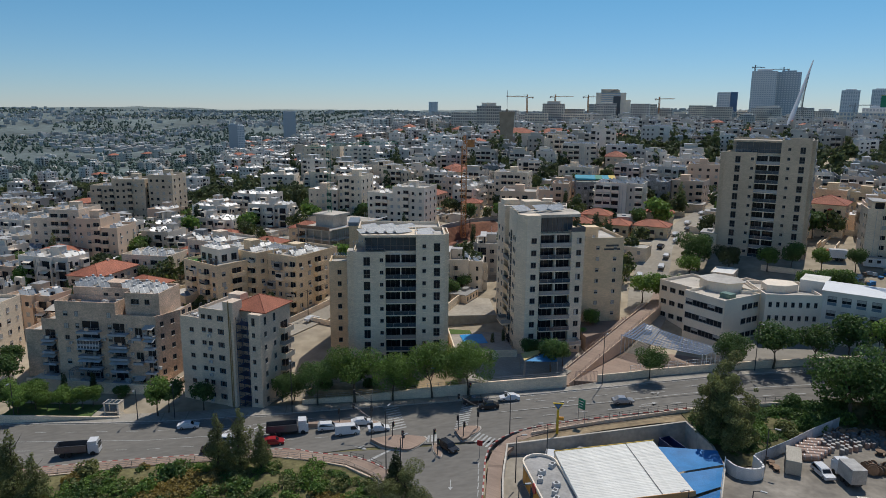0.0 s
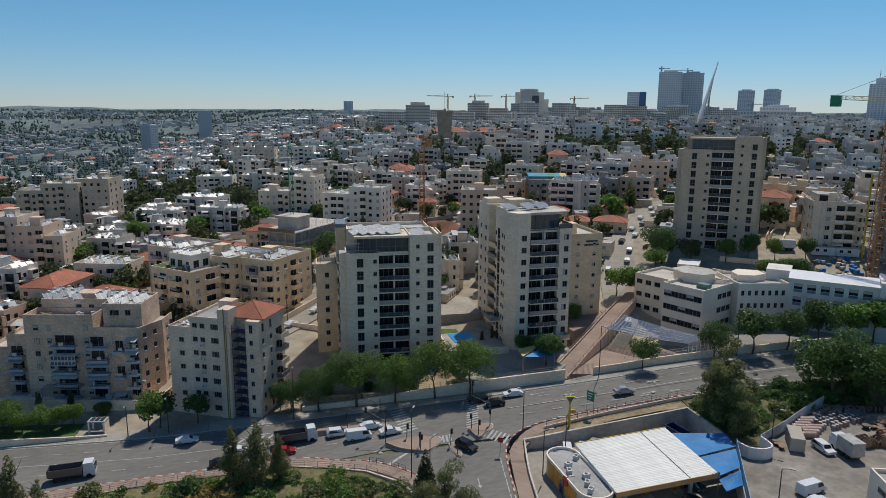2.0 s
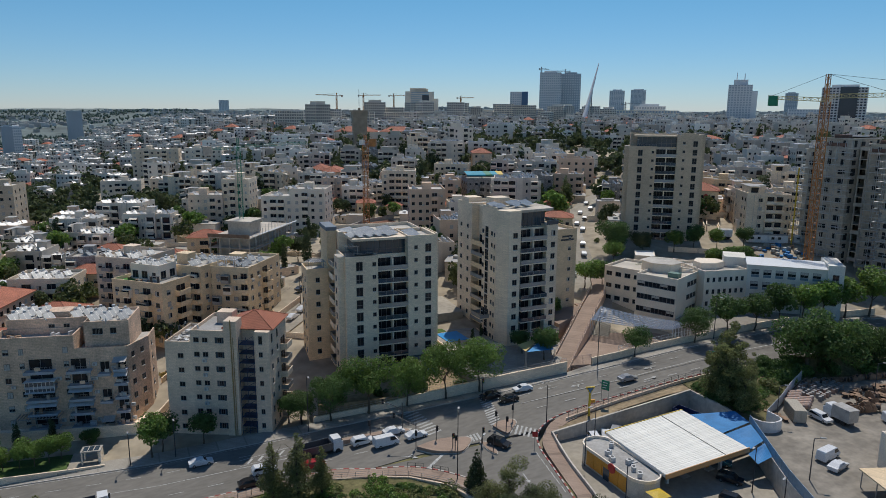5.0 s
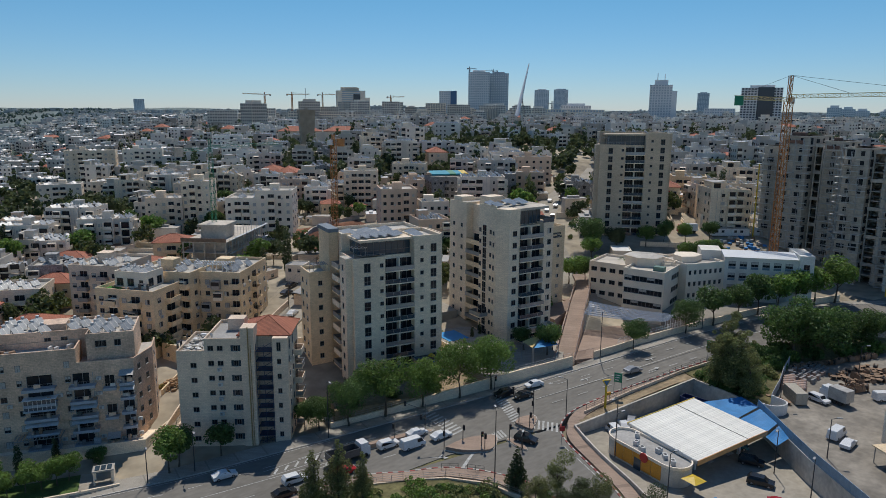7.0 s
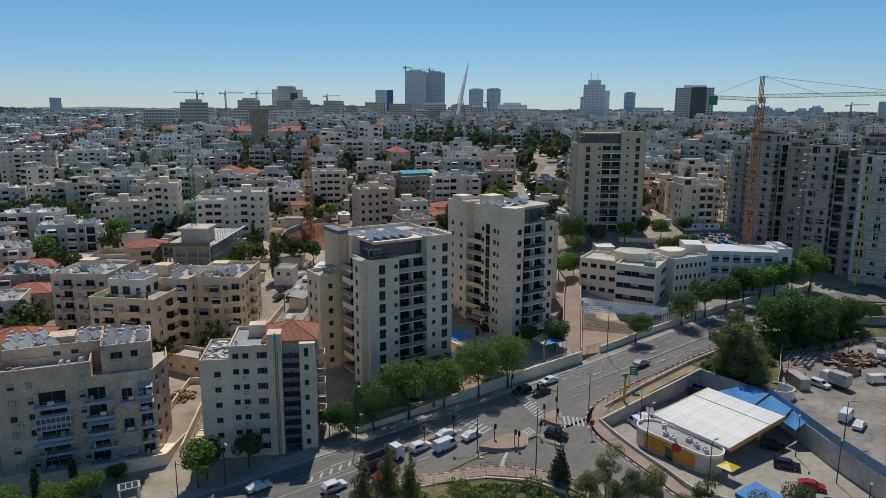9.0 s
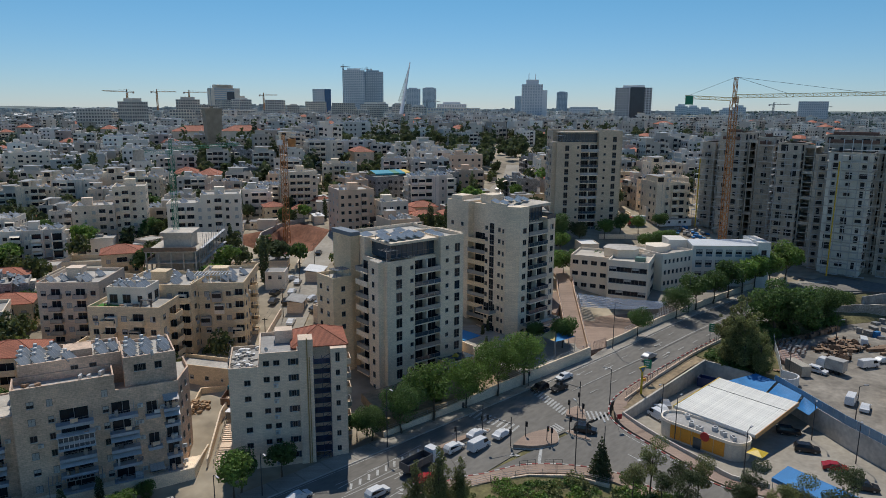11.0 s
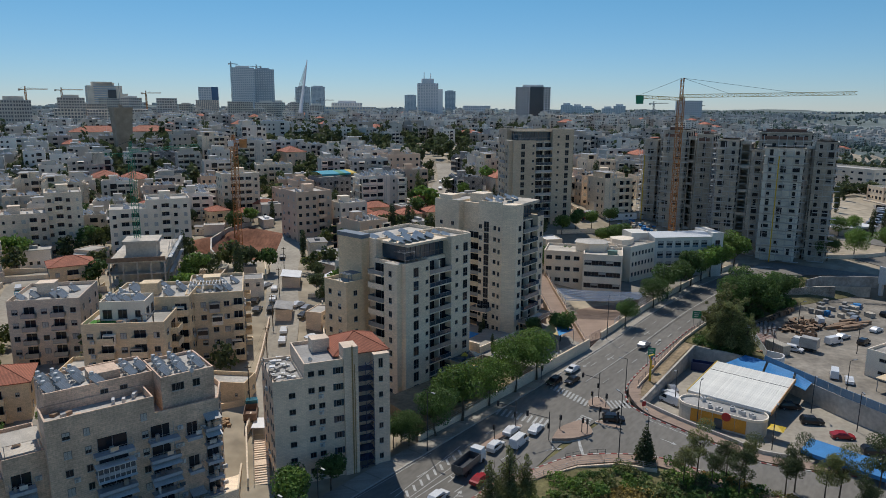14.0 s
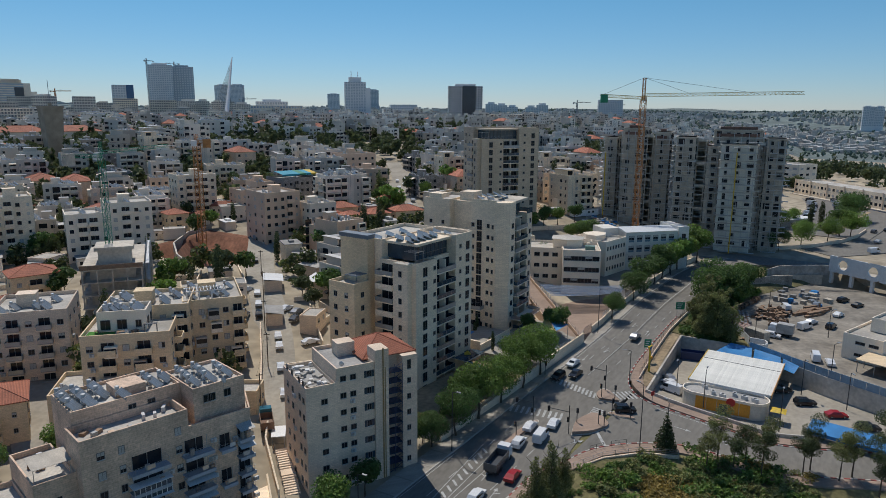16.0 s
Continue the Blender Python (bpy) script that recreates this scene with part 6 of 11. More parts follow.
    slab(1810, 1645, -48, 40, 26, 50, 111, tint, "distant round pale tower", 8, 16, 2)
    slab(2100, 1685, -51, 40, 26, 50, 131, glassy, "distant blue glazed tower", 7, 18, 3, tint)
    slab(895, 1060, -42, 120, 30, 30, 70, PLASTER, "long pale public building with flat roofs", 22, 6)
    slab(930, 1090, -42, 60, 30, 40, 78, tint, "stepped grey public building", 12, 5, 4)
    slab(926, 838, -46, 56, 26, 30, 56, tint, "low grey office block", 14, 4)
    slab(1225, 970, -50, 60, 30, 40, 74, tint, "broad grey glazed office building", 12, 6)
    slab(1150, 690, -60, 130, 30, 30, 59, PLASTER, "long pale public building beside the towers", 26, 5, 0)
    slab(770, 500, -60, 60, 20, 30, 60, PLASTER, "white slab of flats below the tower", 14, 6, 0, GLASS)
    slab(1300, 640, -62, 110, 30, 30, 51, PLASTER, "white terraced public building", 22, 3)
    for x, y, z in [[1590, 928, 78], [1602, 903, 75], [1615, 878, 71], [1636, 832, 70], [1648, 805, 76]]:
        slab(x, y, -62, 30, 22, 30, z, tint, "stepped apartment tower on the far ridge", 7, 9, 5)
    for x, y, z in [[1882, 54, 77], [1882, 40, 75], [1881, 29, 77]]:
        slab(x, y, -85, 20, 18, 30, z, tint, "far pale residential tower", 6, 12, 2)
    slab(-83, 1247, 4, 21, 20, -10, 64, glassy, "dark slim tower beyond the valley", 7, 20, 0)
    slab(-163, 1138, 8, 13, 16, -10, 43, glassy, "glazed half of the twin tower in the valley", 6, 14, 2)
    slab(-152, 1140, 8, 12, 16, -10, 42, tint, "pale half of the twin tower in the valley", 5, 14, 2)
    slab(390, 2880, 0, 34, 24, 60, 99, tint, "far tower on the horizon ridge", 6, 10)
    # Mid-grey ridge windows: the haze's low contrast is put into their colour.
    shade = material("shuttered_windows", (0.19, 0.19, 0.19), rough=0.4, stain=(0.05, 0.6))
    rs = random.Random(44)
    for k in range(34):
        u = k / 33
        x, y = 150 + 620 * u + rs.uniform(-14, 14), 800 + 250 * u + rs.uniform(-80, 80)
        w, h = rs.uniform(16, 34), rs.choice((18, 22, 24, 28, 31))
        slab(x, y, -18 - 30 * u + rs.choice((0, 0, 40)), w, rs.uniform(13, 18), ground(x, y), ground(x, y) + h, rs.choice((FARPALE, PLASTER, FARPALE, FARSTONE)), "pale block of flats on the ridge", max(5, int(w / 2.6)), int(h / 3), rs.choice((0, 2, 3)), shade)
    # broad building under red tiles behind the water tower
    rt = thing("school_building", pose(152, 560, 30, 0, 0, -22), "broad pale building under long red tiled roofs", "building")
    mb = Mesher()
    mb.box(-26, -9, -4, 40, 9, 21.5)
    part("wall", mb.mesh("wall", PLASTER), rt)
    part("roof", hip_roof(-26, -9, 8, 9, 21.6, 4).mesh("roof", TILE), rt)
    part("roof", hip_roof(10, -9, 40, 9, 21.6, 4).mesh("roof", TILE), rt)
    # conical concrete water tower
    wt = thing("water_tower", pose(117, 480, 36, 0, 0, -13), "tan concrete water tower widening towards its top", "water tower")
    mb = Mesher()
    lo, hi = 3.5, 5.3
    for s in range(4):
        a, b = ((-1, -1), (1, -1), (1, 1), (-1, 1))[s], ((1, -1), (1, 1), (-1, 1), (-1, -1))[s]
        mb.quad([(a[0] * lo, a[1] * lo, 0), (b[0] * lo, b[1] * lo, 0), (b[0] * hi, b[1] * hi, 31.4), (a[0] * hi, a[1] * hi, 31.4)])
    mb.box(-hi - 0.3, -hi - 0.3, 31.4, hi + 0.3, hi + 0.3, 32.6)
    mb.box(-0.8, -0.8, 32.6, 0.8, 0.8, 34.2)
    part("shaft", mb.mesh("shaft", material("stained_tan_concrete", (0.34, 0.28, 0.205), stain=(0.2, 0.5))), wt)
    pole = Mesher()
    pole.tube((0, 0, 34.2), (0, 0, 47), 0.14, n=5)
    part("antenna", pole.mesh("antenna", METAL), wt)
    # cable bridge mast
    br = thing("bridge_mast", Matrix.Translation((589, 851, 50)), "slender white inclined bridge mast with stay cables", "bridge mast")
    mb = Mesher()
    mb.tube((0, 0, 0), (56, 41, 89.6), 3.6, 0.7, n=10)
    part("mast", mb.mesh("mast", WHITE), br)
    mb = Mesher()
    for k in range(13):
        g = 0.42 + 0.045 * k
        mb.tube((56 * g, 41 * g, 89.6 * g), (50 + 9 * k, 36 + 14 * k, 6), 0.3, n=3)
    part("cable_fan", mb.mesh("cable_fan", METAL), br)


skyline()

# ---- school ----


def school():
    wing = thing("school_building", pose(86.5, 159.2, 0, 0, 0, -67.6), "white rendered school wing with long window bands and beige flat roofs", "building")
    mw, mr = Mesher(), Mesher()
    block(mw, mr, 0, 0, 11.8, 13.6, 8, 25.5, 0.8)
    block(mw, mr, -12.6, 5, 0, 18, 10, 25.0, 0.8)
    block(mw, mr, 0.2, 13.6, 10.0, 24, 10, 25.9, 0.8)
    parts_of("wall", mw, (PLASTER,), wing)
    part("roof", mr.mesh("roof", material("beige_flat_roof", (0.52, 0.47, 0.40), stain=(0.2, 0.3))), wing, label="beige flat roof")
    hx = Mesher()
    hx.prism([(-3, 9), (1.5, 7), (6.0, 8.5), (7.0, 13), (3, 16), (-2.5, 14.5)], 24.6, 27.4)
    part("roof_pavilion", hx.mesh("roof_pavilion", PLASTER), wing, label="low faceted rooftop pavilion")
    sk = Mesher()
    ring = [(-3.5, 8.6), (1.5, 6.4), (6.6, 8.2), (7.6, 13.4), (3, 16.6), (-3.0, 15.0)]
    for k in range(6):
        p, q = ring[k], ring[(k + 1) % 6]
        sk.quad([(p[0], p[1], 27.4), (q[0], q[1], 27.4), (2, 11.5, 28.4)])
        sk.quad([(q[0], q[1], 27.38), (p[0], p[1], 27.38), (2, 11.5, 27.3)])
    part("roof_light", sk.mesh("roof_light", ROOF), wing, label="pale faceted roof")
    gt = Mesher()
    gt.box(7.2, 4.0, 24.7, 10.2, 6.2, 26.0)
    part("roof_hatch", gt.mesh("roof_hatch", material("green_grey_sheet", (0.10, 0.19, 0.16), rough=0.6)), wing)
    for k in range(3):
        z = 22.8 - 3.6 * k
        for q in range(5):
            put_window(wing, Matrix(), 1.5 + 2.2 * q, z, 2.18, 1.5, "plain" if (q + k) % 3 else "half")
        for q in range(3):
            put_window(wing, faces(11.8, 13.6)["right"], 7.6 + 2.2 * q, z, 1.8, 1.4, "plain")
        for q in range(4):
            put_window(wing, Matrix.Translation((0, 5, 0)), -11.0 + 2.9 * q, z, 1.8, 1.3, "plain")
    mid = thing("school_building", pose(103.0, 150.4, 0, 0, 0, -13), "white school link building with rows of narrow windows", "building")
    mw, mr = Mesher(), Mesher()
    block(mw, mr, 0, 0, 13.5, 14, 9, 26.2, 0.8)
    block(mw, mr, -4, 5, 0, 14, 9, 25.6, 0.8)
    mw.prism([(2, 5), (6, 4), (10, 6), (10, 10), (5, 12), (2, 9)], 25.4, 27.3)
    parts_of("wall", mw, (PLASTER,), mid)
    part("roof", mr.mesh("roof", ROOF), mid)
    for k in range(3):
        for q in range(7):
            put_window(mid, Matrix(), 1.2 + 1.8 * q, 23.6 - 3.4 * k, 0.8, 1.3, "plain")
    w2 = thing("school_building", pose(116.0, 147.5, 0, 0, 0, -45), "white school wing with blue-grey panels and white metal roof", "building")
    mw, mr = Mesher(), Mesher()
    mw.box(0, 0, 11, 20.2, 11, 27.6)
    mw.box(20.2, -0.6, 11, 24.2, 11.5, 28.9)
    mw.box(-6, 5, 11, 0, 13, 28.4)
    parts_of("wall", mw, (material("cream_white_render", (0.72, 0.69, 0.62), stain=(0.2, 0.3)),), w2)
    for qd in ([(-0.2, -0.4, 27.65), (20.1, -0.4, 27.65), (20.1, 5.5, 28.7), (-0.2, 5.5, 28.7)], [(-0.2, 5.5, 28.7), (20.1, 5.5, 28.7), (20.1, 11.4, 27.65), (-0.2, 11.4, 27.65)],
               [(20.1, -0.4, 27.61), (-0.2, -0.4, 27.61), (-0.2, 11.4, 27.61), (20.1, 11.4, 27.61)], [(-0.2, 11.4, 27.65), (-0.2, -0.4, 27.65), (-0.2, 5.5, 28.7)]):
        mr.quad(qd)
    part("roof", mr.mesh("roof", material("white_sheet_roof", (0.66, 0.68, 0.69), rough=0.45, stain=(0.2, 0.15))), w2, label="bright white sheet roof")
    bp = material("blue_grey_panel", (0.14, 0.21, 0.27), rough=0.6)
    pm = Mesher()
    pm.box(-1.0, -0.05, -1.5, 1.0, 0.02, -0.84)
    pmm = pm.mesh("panel", bp)
    for k in range(3):
        z = 25.6 - 3.5 * k
        for q in range(6):
            put_window(w2, Matrix(), 2.2 + 3.1 * q, z, 2.0, 1.5, "half")
            part("panel", pmm, w2, Matrix.Translation((2.2 + 3.1 * q, 0, z)))
        put_window(w2, Matrix.Translation((0, -0.6, 0)), 22.2, z, 1.6, 1.6, "plain")
    pf = Mesher()
    pf.prism([(90, 137.4), (108, 135.8), (128, 134.1), (144, 130.0), (150, 140), (132, 165), (100, 166), (92, 158)], 8, 14.4)
    solid("school_terrace", pf, (PAVGREY,), "grey paved school terrace above the road wall", "pavement", kind="structure")
    # striped shade roof over the court, on posts
    sc = thing("shade_roof", Matrix.Translation((70, 150, 10.5)), "curved blue and white striped shade roof on posts", "canopy")
    st, fr = Mesher(), Mesher()
    a0, a1, b0, b1 = Vector((-1.3, 5.9)), Vector((8.2, 13.6)), Vector((10.6, -11.6)), Vector((17.6, -10.8))
    n = 14
    for k in range(n):
        t0, t1 = k / n, (k + 0.55) / n
        rows = []
        for j in range(9):
            s = j / 8
            for t in (t0, t1):
                p = (a0.lerp(a1, t)).lerp(b0.lerp(b1, t), s)
                rows.append((p.x, p.y, 4.3 + 0.7 * s + 1.8 * (s - 0.5) ** 2 + 0.5 * t))
        for j in range(8):
            st.quad([rows[2 * j], rows[2 * j + 1], rows[2 * j + 3], rows[2 * j + 2]])
    part("slat", st.mesh("slat", material("blue_grey_slats", (0.10, 0.15, 0.24), rough=0.4, stain=(0.5, 0.3))), sc)["kind"] = "stuff"
    for k in range(7):
        for u, v, h in ((a0, a1, 5.0), (b0, b1, 5.5)):
            p = u.lerp(v, k / 6)
            fr.tube((p.x, p.y, -2), (p.x, p.y, h), 0.09, n=5)
        p, q = a0.lerp(a1, k / 6), b0.lerp(b1, k / 6)
        fr.tube((p.x, p.y, 4.6), ((p.x + q.x) / 2, (p.y + q.y) / 2, 4.5), 0.07, n=4)
        fr.tube(((p.x + q.x) / 2, (p.y + q.y) / 2, 4.5), (q.x, q.y, 5.3), 0.07, n=4)
    part("frame", fr.mesh("frame", WHITE), sc)
    ct = Mesher()
    ct.prism([(51, 140.8), (56.4, 139.4), (64, 138.7), (71, 138.5), (79, 137.8), (90, 138.2), (95, 150), (90, 166), (79, 165), (67, 155)], 6.5, 10.3)
    solid("school_court", ct, (PAVING,), "reddish paved school court below the ramp", "pavement", kind="structure")


school()


def ramp():
    """Stepped public ramp climbing between the tower and the school, with railings."""
    line = [(48.6, 141.6), (57.3, 149.4), (66.8, 157.8), (76.6, 166.6), (86.5, 175.2), (92, 183)]
    zz = lambda x, y: 9.5 + (x - 48.6) * 0.195
    mb = ribbon(curve(line, 1.2), 4.2, zz, 0, 5.0)
    solid("ramp", mb, (PAVING,), "reddish paved public ramp between walls", "ramp", kind="structure")
    lo = [(x + 1.5, y - 1.9) for x, y in line[:5]]
    hi = [(x - 1.5, y + 1.9) for x, y in line[:5]]
    wall_along("wall_ramp", lo, lambda x, y: zz(x, y) - 4.5, lambda x, y: zz(x, y) + 0.5, 0.3, PINK, "pinkish wall along the ramp")
    wall_along("wall_ramp_upper", hi, lambda x, y: zz(x, y) - 4.5, lambda x, y: zz(x, y) + 0.5, 0.3, PINK, "pinkish wall along the ramp")
    railing("ramp_railing", lo, lambda x, y: zz(x, y) + 0.5, 1.0, "pinkish metal railing along the ramp", 2.0, material("pinkish_metal", (0.38, 0.27, 0.23), rough=0.5), 3)
    railing("ramp_railing", hi, lambda x, y: zz(x, y) + 0.5, 1.0, "pinkish metal railing along the ramp", 2.0, MATS["pinkish_metal"], 3)


ramp()

# ---- building site ----


def site_tower(x, y, yaw, w, d, z0, z1, bays, label):
    """An unfinished concrete tower: bodies with floor slabs standing proud and black blocks for unlit openings, wrapped
    in scaffold.
    """
    m = pose(x, y, 0, 0, 0, yaw)
    th = thing("unfinished_tower", m, label, "building")
    mw, sb = Mesher(), Mesher()
    opn = []
    for x0, x1, y0, y1, top in bays:
        n = int((top - z0) / 3.0)
        if y0 >= 9:
            # open bay: bare floors and thin columns before a dark inner wall
            mw.box(x0, y0 + 3, z0, x1, y1, top)
            for k in range(n + 1):
                zz = top - 3.0 * k
                sb.box(x0 + 0.3, y0 - 4.5, zz - 0.25, x1 - 0.3, y0 + 3, zz)
                sb.box(x0 + 0.3, y0 - 4.5, zz, x1 - 0.3, y0 - 4.42, zz + 0.9 * (k % 3 == 0))
            for cx in (x0 + 0.6, x1 - 0.6):
                sb.box(cx - 0.2, y0 - 4.2, z0, cx + 0.2, y0 - 3.8, top)
            continue
        mw.box(x0, y0, z0, x1, y1, top, 1 if y0 == 0 and x1 - x0 > 10 else 0)
        for k in range(n + 1):
            zz = top - 3.0 * k
            sb.box(x0 - 0.45, y0 - 0.45, zz - 0.34, x1 + 0.45, y1 + 0.45, zz)
        for k in range(n):
            zz = top - 1.75 - 3.0 * k
            cols = max(1, int((x1 - x0) / 3.4))
            for c in range(cols):
                opn.append((x0 + (x1 - x0) * (c + 0.5) / cols, y0, zz, "f"))
            cols = max(1, int((y1 - y0) / 4.5))
            for c in range(cols):
                opn.append((y0 + (y1 - y0) * (c + 0.5) / cols, x0, zz, "l"))
                opn.append((y0 + (y1 - y0) * (c + 0.5) / cols, x1, zz, "r"))
    # The second, paler material puts the protruding block's lit look into colour.
    parts_of("wall", mw, (CONCRETE, material("pale_new_render", (0.70, 0.68, 0.60), stain=(0.2, 0.35))), th)
    part("floor_slab", sb.mesh("floor_slab", CASTWALL), th)["kind"] = "stuff"
    # Black blocks on the wall stand in for dark, unlit openings.
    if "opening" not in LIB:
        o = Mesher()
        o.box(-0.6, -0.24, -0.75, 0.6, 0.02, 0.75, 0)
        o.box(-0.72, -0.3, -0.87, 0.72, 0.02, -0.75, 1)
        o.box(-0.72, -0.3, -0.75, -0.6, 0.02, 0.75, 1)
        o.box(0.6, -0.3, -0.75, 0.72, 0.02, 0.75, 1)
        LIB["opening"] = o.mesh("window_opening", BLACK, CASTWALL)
    r = random.Random(int(x))
    opn.sort(key=lambda o: (o[3] == "r", -o[2]))
    rest, made = Mesher(), 0
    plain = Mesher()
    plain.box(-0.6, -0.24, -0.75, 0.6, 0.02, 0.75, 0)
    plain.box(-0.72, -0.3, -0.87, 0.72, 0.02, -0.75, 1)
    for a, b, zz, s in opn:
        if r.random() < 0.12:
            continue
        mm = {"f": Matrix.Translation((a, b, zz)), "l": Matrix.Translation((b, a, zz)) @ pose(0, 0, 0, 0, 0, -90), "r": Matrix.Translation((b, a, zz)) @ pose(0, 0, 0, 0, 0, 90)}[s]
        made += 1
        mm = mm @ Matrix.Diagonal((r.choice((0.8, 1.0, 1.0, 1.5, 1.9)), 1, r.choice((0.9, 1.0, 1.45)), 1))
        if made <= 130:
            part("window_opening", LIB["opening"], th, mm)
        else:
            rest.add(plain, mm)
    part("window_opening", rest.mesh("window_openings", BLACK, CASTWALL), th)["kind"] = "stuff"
    top = max(b[4] for b in bays)
    sc = Mesher()
    for k in range(int(w / 2.6) + 1):
        gx = k * 2.6
        front = min([b[2] for b in bays if b[0] - 0.5 <= gx <= b[1] + 0.5] or [0])
        up = max([b[4] for b in bays if b[0] - 0.5 <= gx <= b[1] + 0.5] or [top - 8]) - (6 if k % 5 == 2 else 1)
        for off in (0.9, 1.9):
            sc.tube((gx, front - off, z0), (gx, front - off, up), 0.075, n=3)
        for q in range(int((up - z0) / 2.0)):
            zz = z0 + 2.0 * q
            sc.tube((gx, front - 0.9, zz), (gx + 2.6, front - 0.9, zz), 0.04, n=3)
            sc.tube((gx, front - 1.9, zz), (gx + 2.6, front - 1.9, zz), 0.04, n=3)
            if (q + k) % 3:
                sc.box(gx, front - 1.95, zz, gx + 2.6, front - 0.9, zz + 0.16)
            if (q * 3 + k) % 7 == 0:
                sc.tube((gx, front - 1.9, zz), (gx + 2.6, front - 1.9, zz + 2.0), 0.04, n=3)
    # scaffold along the flank that faces the school
    for k in range(7):
        gy = 1 + 2.6 * k
        up = top - 4 - (k % 3) * 2
        sc.tube((-1.4, gy, z0), (-1.4, gy, up), 0.07, n=3)
        for q in range(int((up - z0) / 2.0)):
            zz = z0 + 2.0 * q
            sc.tube((-1.4, gy, zz), (-1.4, gy + 2.6, zz), 0.06, n=3)
            if (q * 2 + k) % 3:
                sc.box(-1.5, gy, zz, -0.6, gy + 2.6, zz + 0.14)
    part("scaffold", sc.mesh("scaffold", material("pale_scaffold", (0.55, 0.55, 0.54), rough=0.5, metal=0.3)), th, label="grey tubular scaffold")["kind"] = "stuff"
    # brown shuttering round the upper storeys
    fwk = Mesher()
    for x0, x1, y0, y1, tp in bays:
        if y0 < 9 and tp > top - 2:
            fwk.box(x0 + 0.8, y0 - 0.52, tp - 2.6, x1 - 1.2, y0 - 0.46, tp - 1.5)
            fwk.box(x0 + 2, y0 + 1.5, tp, x1 - 2, y0 + 3.6, tp + 1.1)
    parts_of("formwork", fwk, (material("rusty_formwork", (0.20, 0.11, 0.08), rough=0.8, stain=(0.5, 0.6)),), th, "rust-brown formwork on the top storey")
    return th


site_tower(167.0, 173.0, -84, 29, 20, 17, 61, ((0, 5.0, 3.5, 17, 57.5), (5.0, 8.0, 10, 17, 59), (8.0, 16.5, 0, 18, 61.5), (16.5, 20, 9, 18, 58), (20, 26, 4.5, 18, 60)), "unfinished grey concrete tower with scaffold")
site_tower(163.5, 143.0, -82, 39.5, 20, 15, 58, ((0, 7.2, 4.0, 18, 58.5), (7.2, 11.6, 11, 18, 57), (11.6, 16.6, 5.5, 18, 55.0), (16.6, 29.4, 0, 7.5, 56.2), (29.4, 32.6, 11, 18, 56), (32.6, 39.5, 5.5, 18, 58.5), (13.6, 31, 7.6, 17, 61.5)), "broad unfinished concrete tower wrapped in scaffold")
_hoist = Mesher()
_hoist.box(-0.17, -0.17, 0, 0.17, 0.17, 37)
solid("hoist_mast", _hoist, (YELLOW,), "yellow hoist mast against the scaffold", "hoist", Matrix.Translation((152.0, 119.0, 17)))
solid("hoist_mast", _hoist, (YELLOW,), "yellow hoist mast against the scaffold", "hoist", Matrix.Translation((164.5, 171.0, 20)) @ Matrix.Diagonal((1, 1, 0.85, 1)))


def lattice(mb, p, q, s, seg, r=0.07):
    """A square lattice beam from p to q, s wide, in seg bays."""
    p, q = Vector(p), Vector(q)
    d = (q - p).normalized()
    u = d.cross(Vector((0, 0, 1)))
    u = (u if u.length > 0.1 else Vector((1, 0, 0))).normalized()
    v = d.cross(u)
    cs = [(-1, -1), (1, -1), (1, 1), (-1, 1)]
    off = [(u * a + v * b) * s / 2 for a, b in cs]
    for o in off:
        mb.tube(p + o, q + o, r, n=4)
    for k in range(seg):
        a, b = p.lerp(q, k / seg), p.lerp(q, (k + 1) / seg)
        for i in range(4):
            o, o2 = off[i], off[(i + 1) % 4]
            mb.tube(a + o, b + o2, r * 0.6, n=3)
            mb.tube(a + o, a + o2, r * 0.6, n=3)


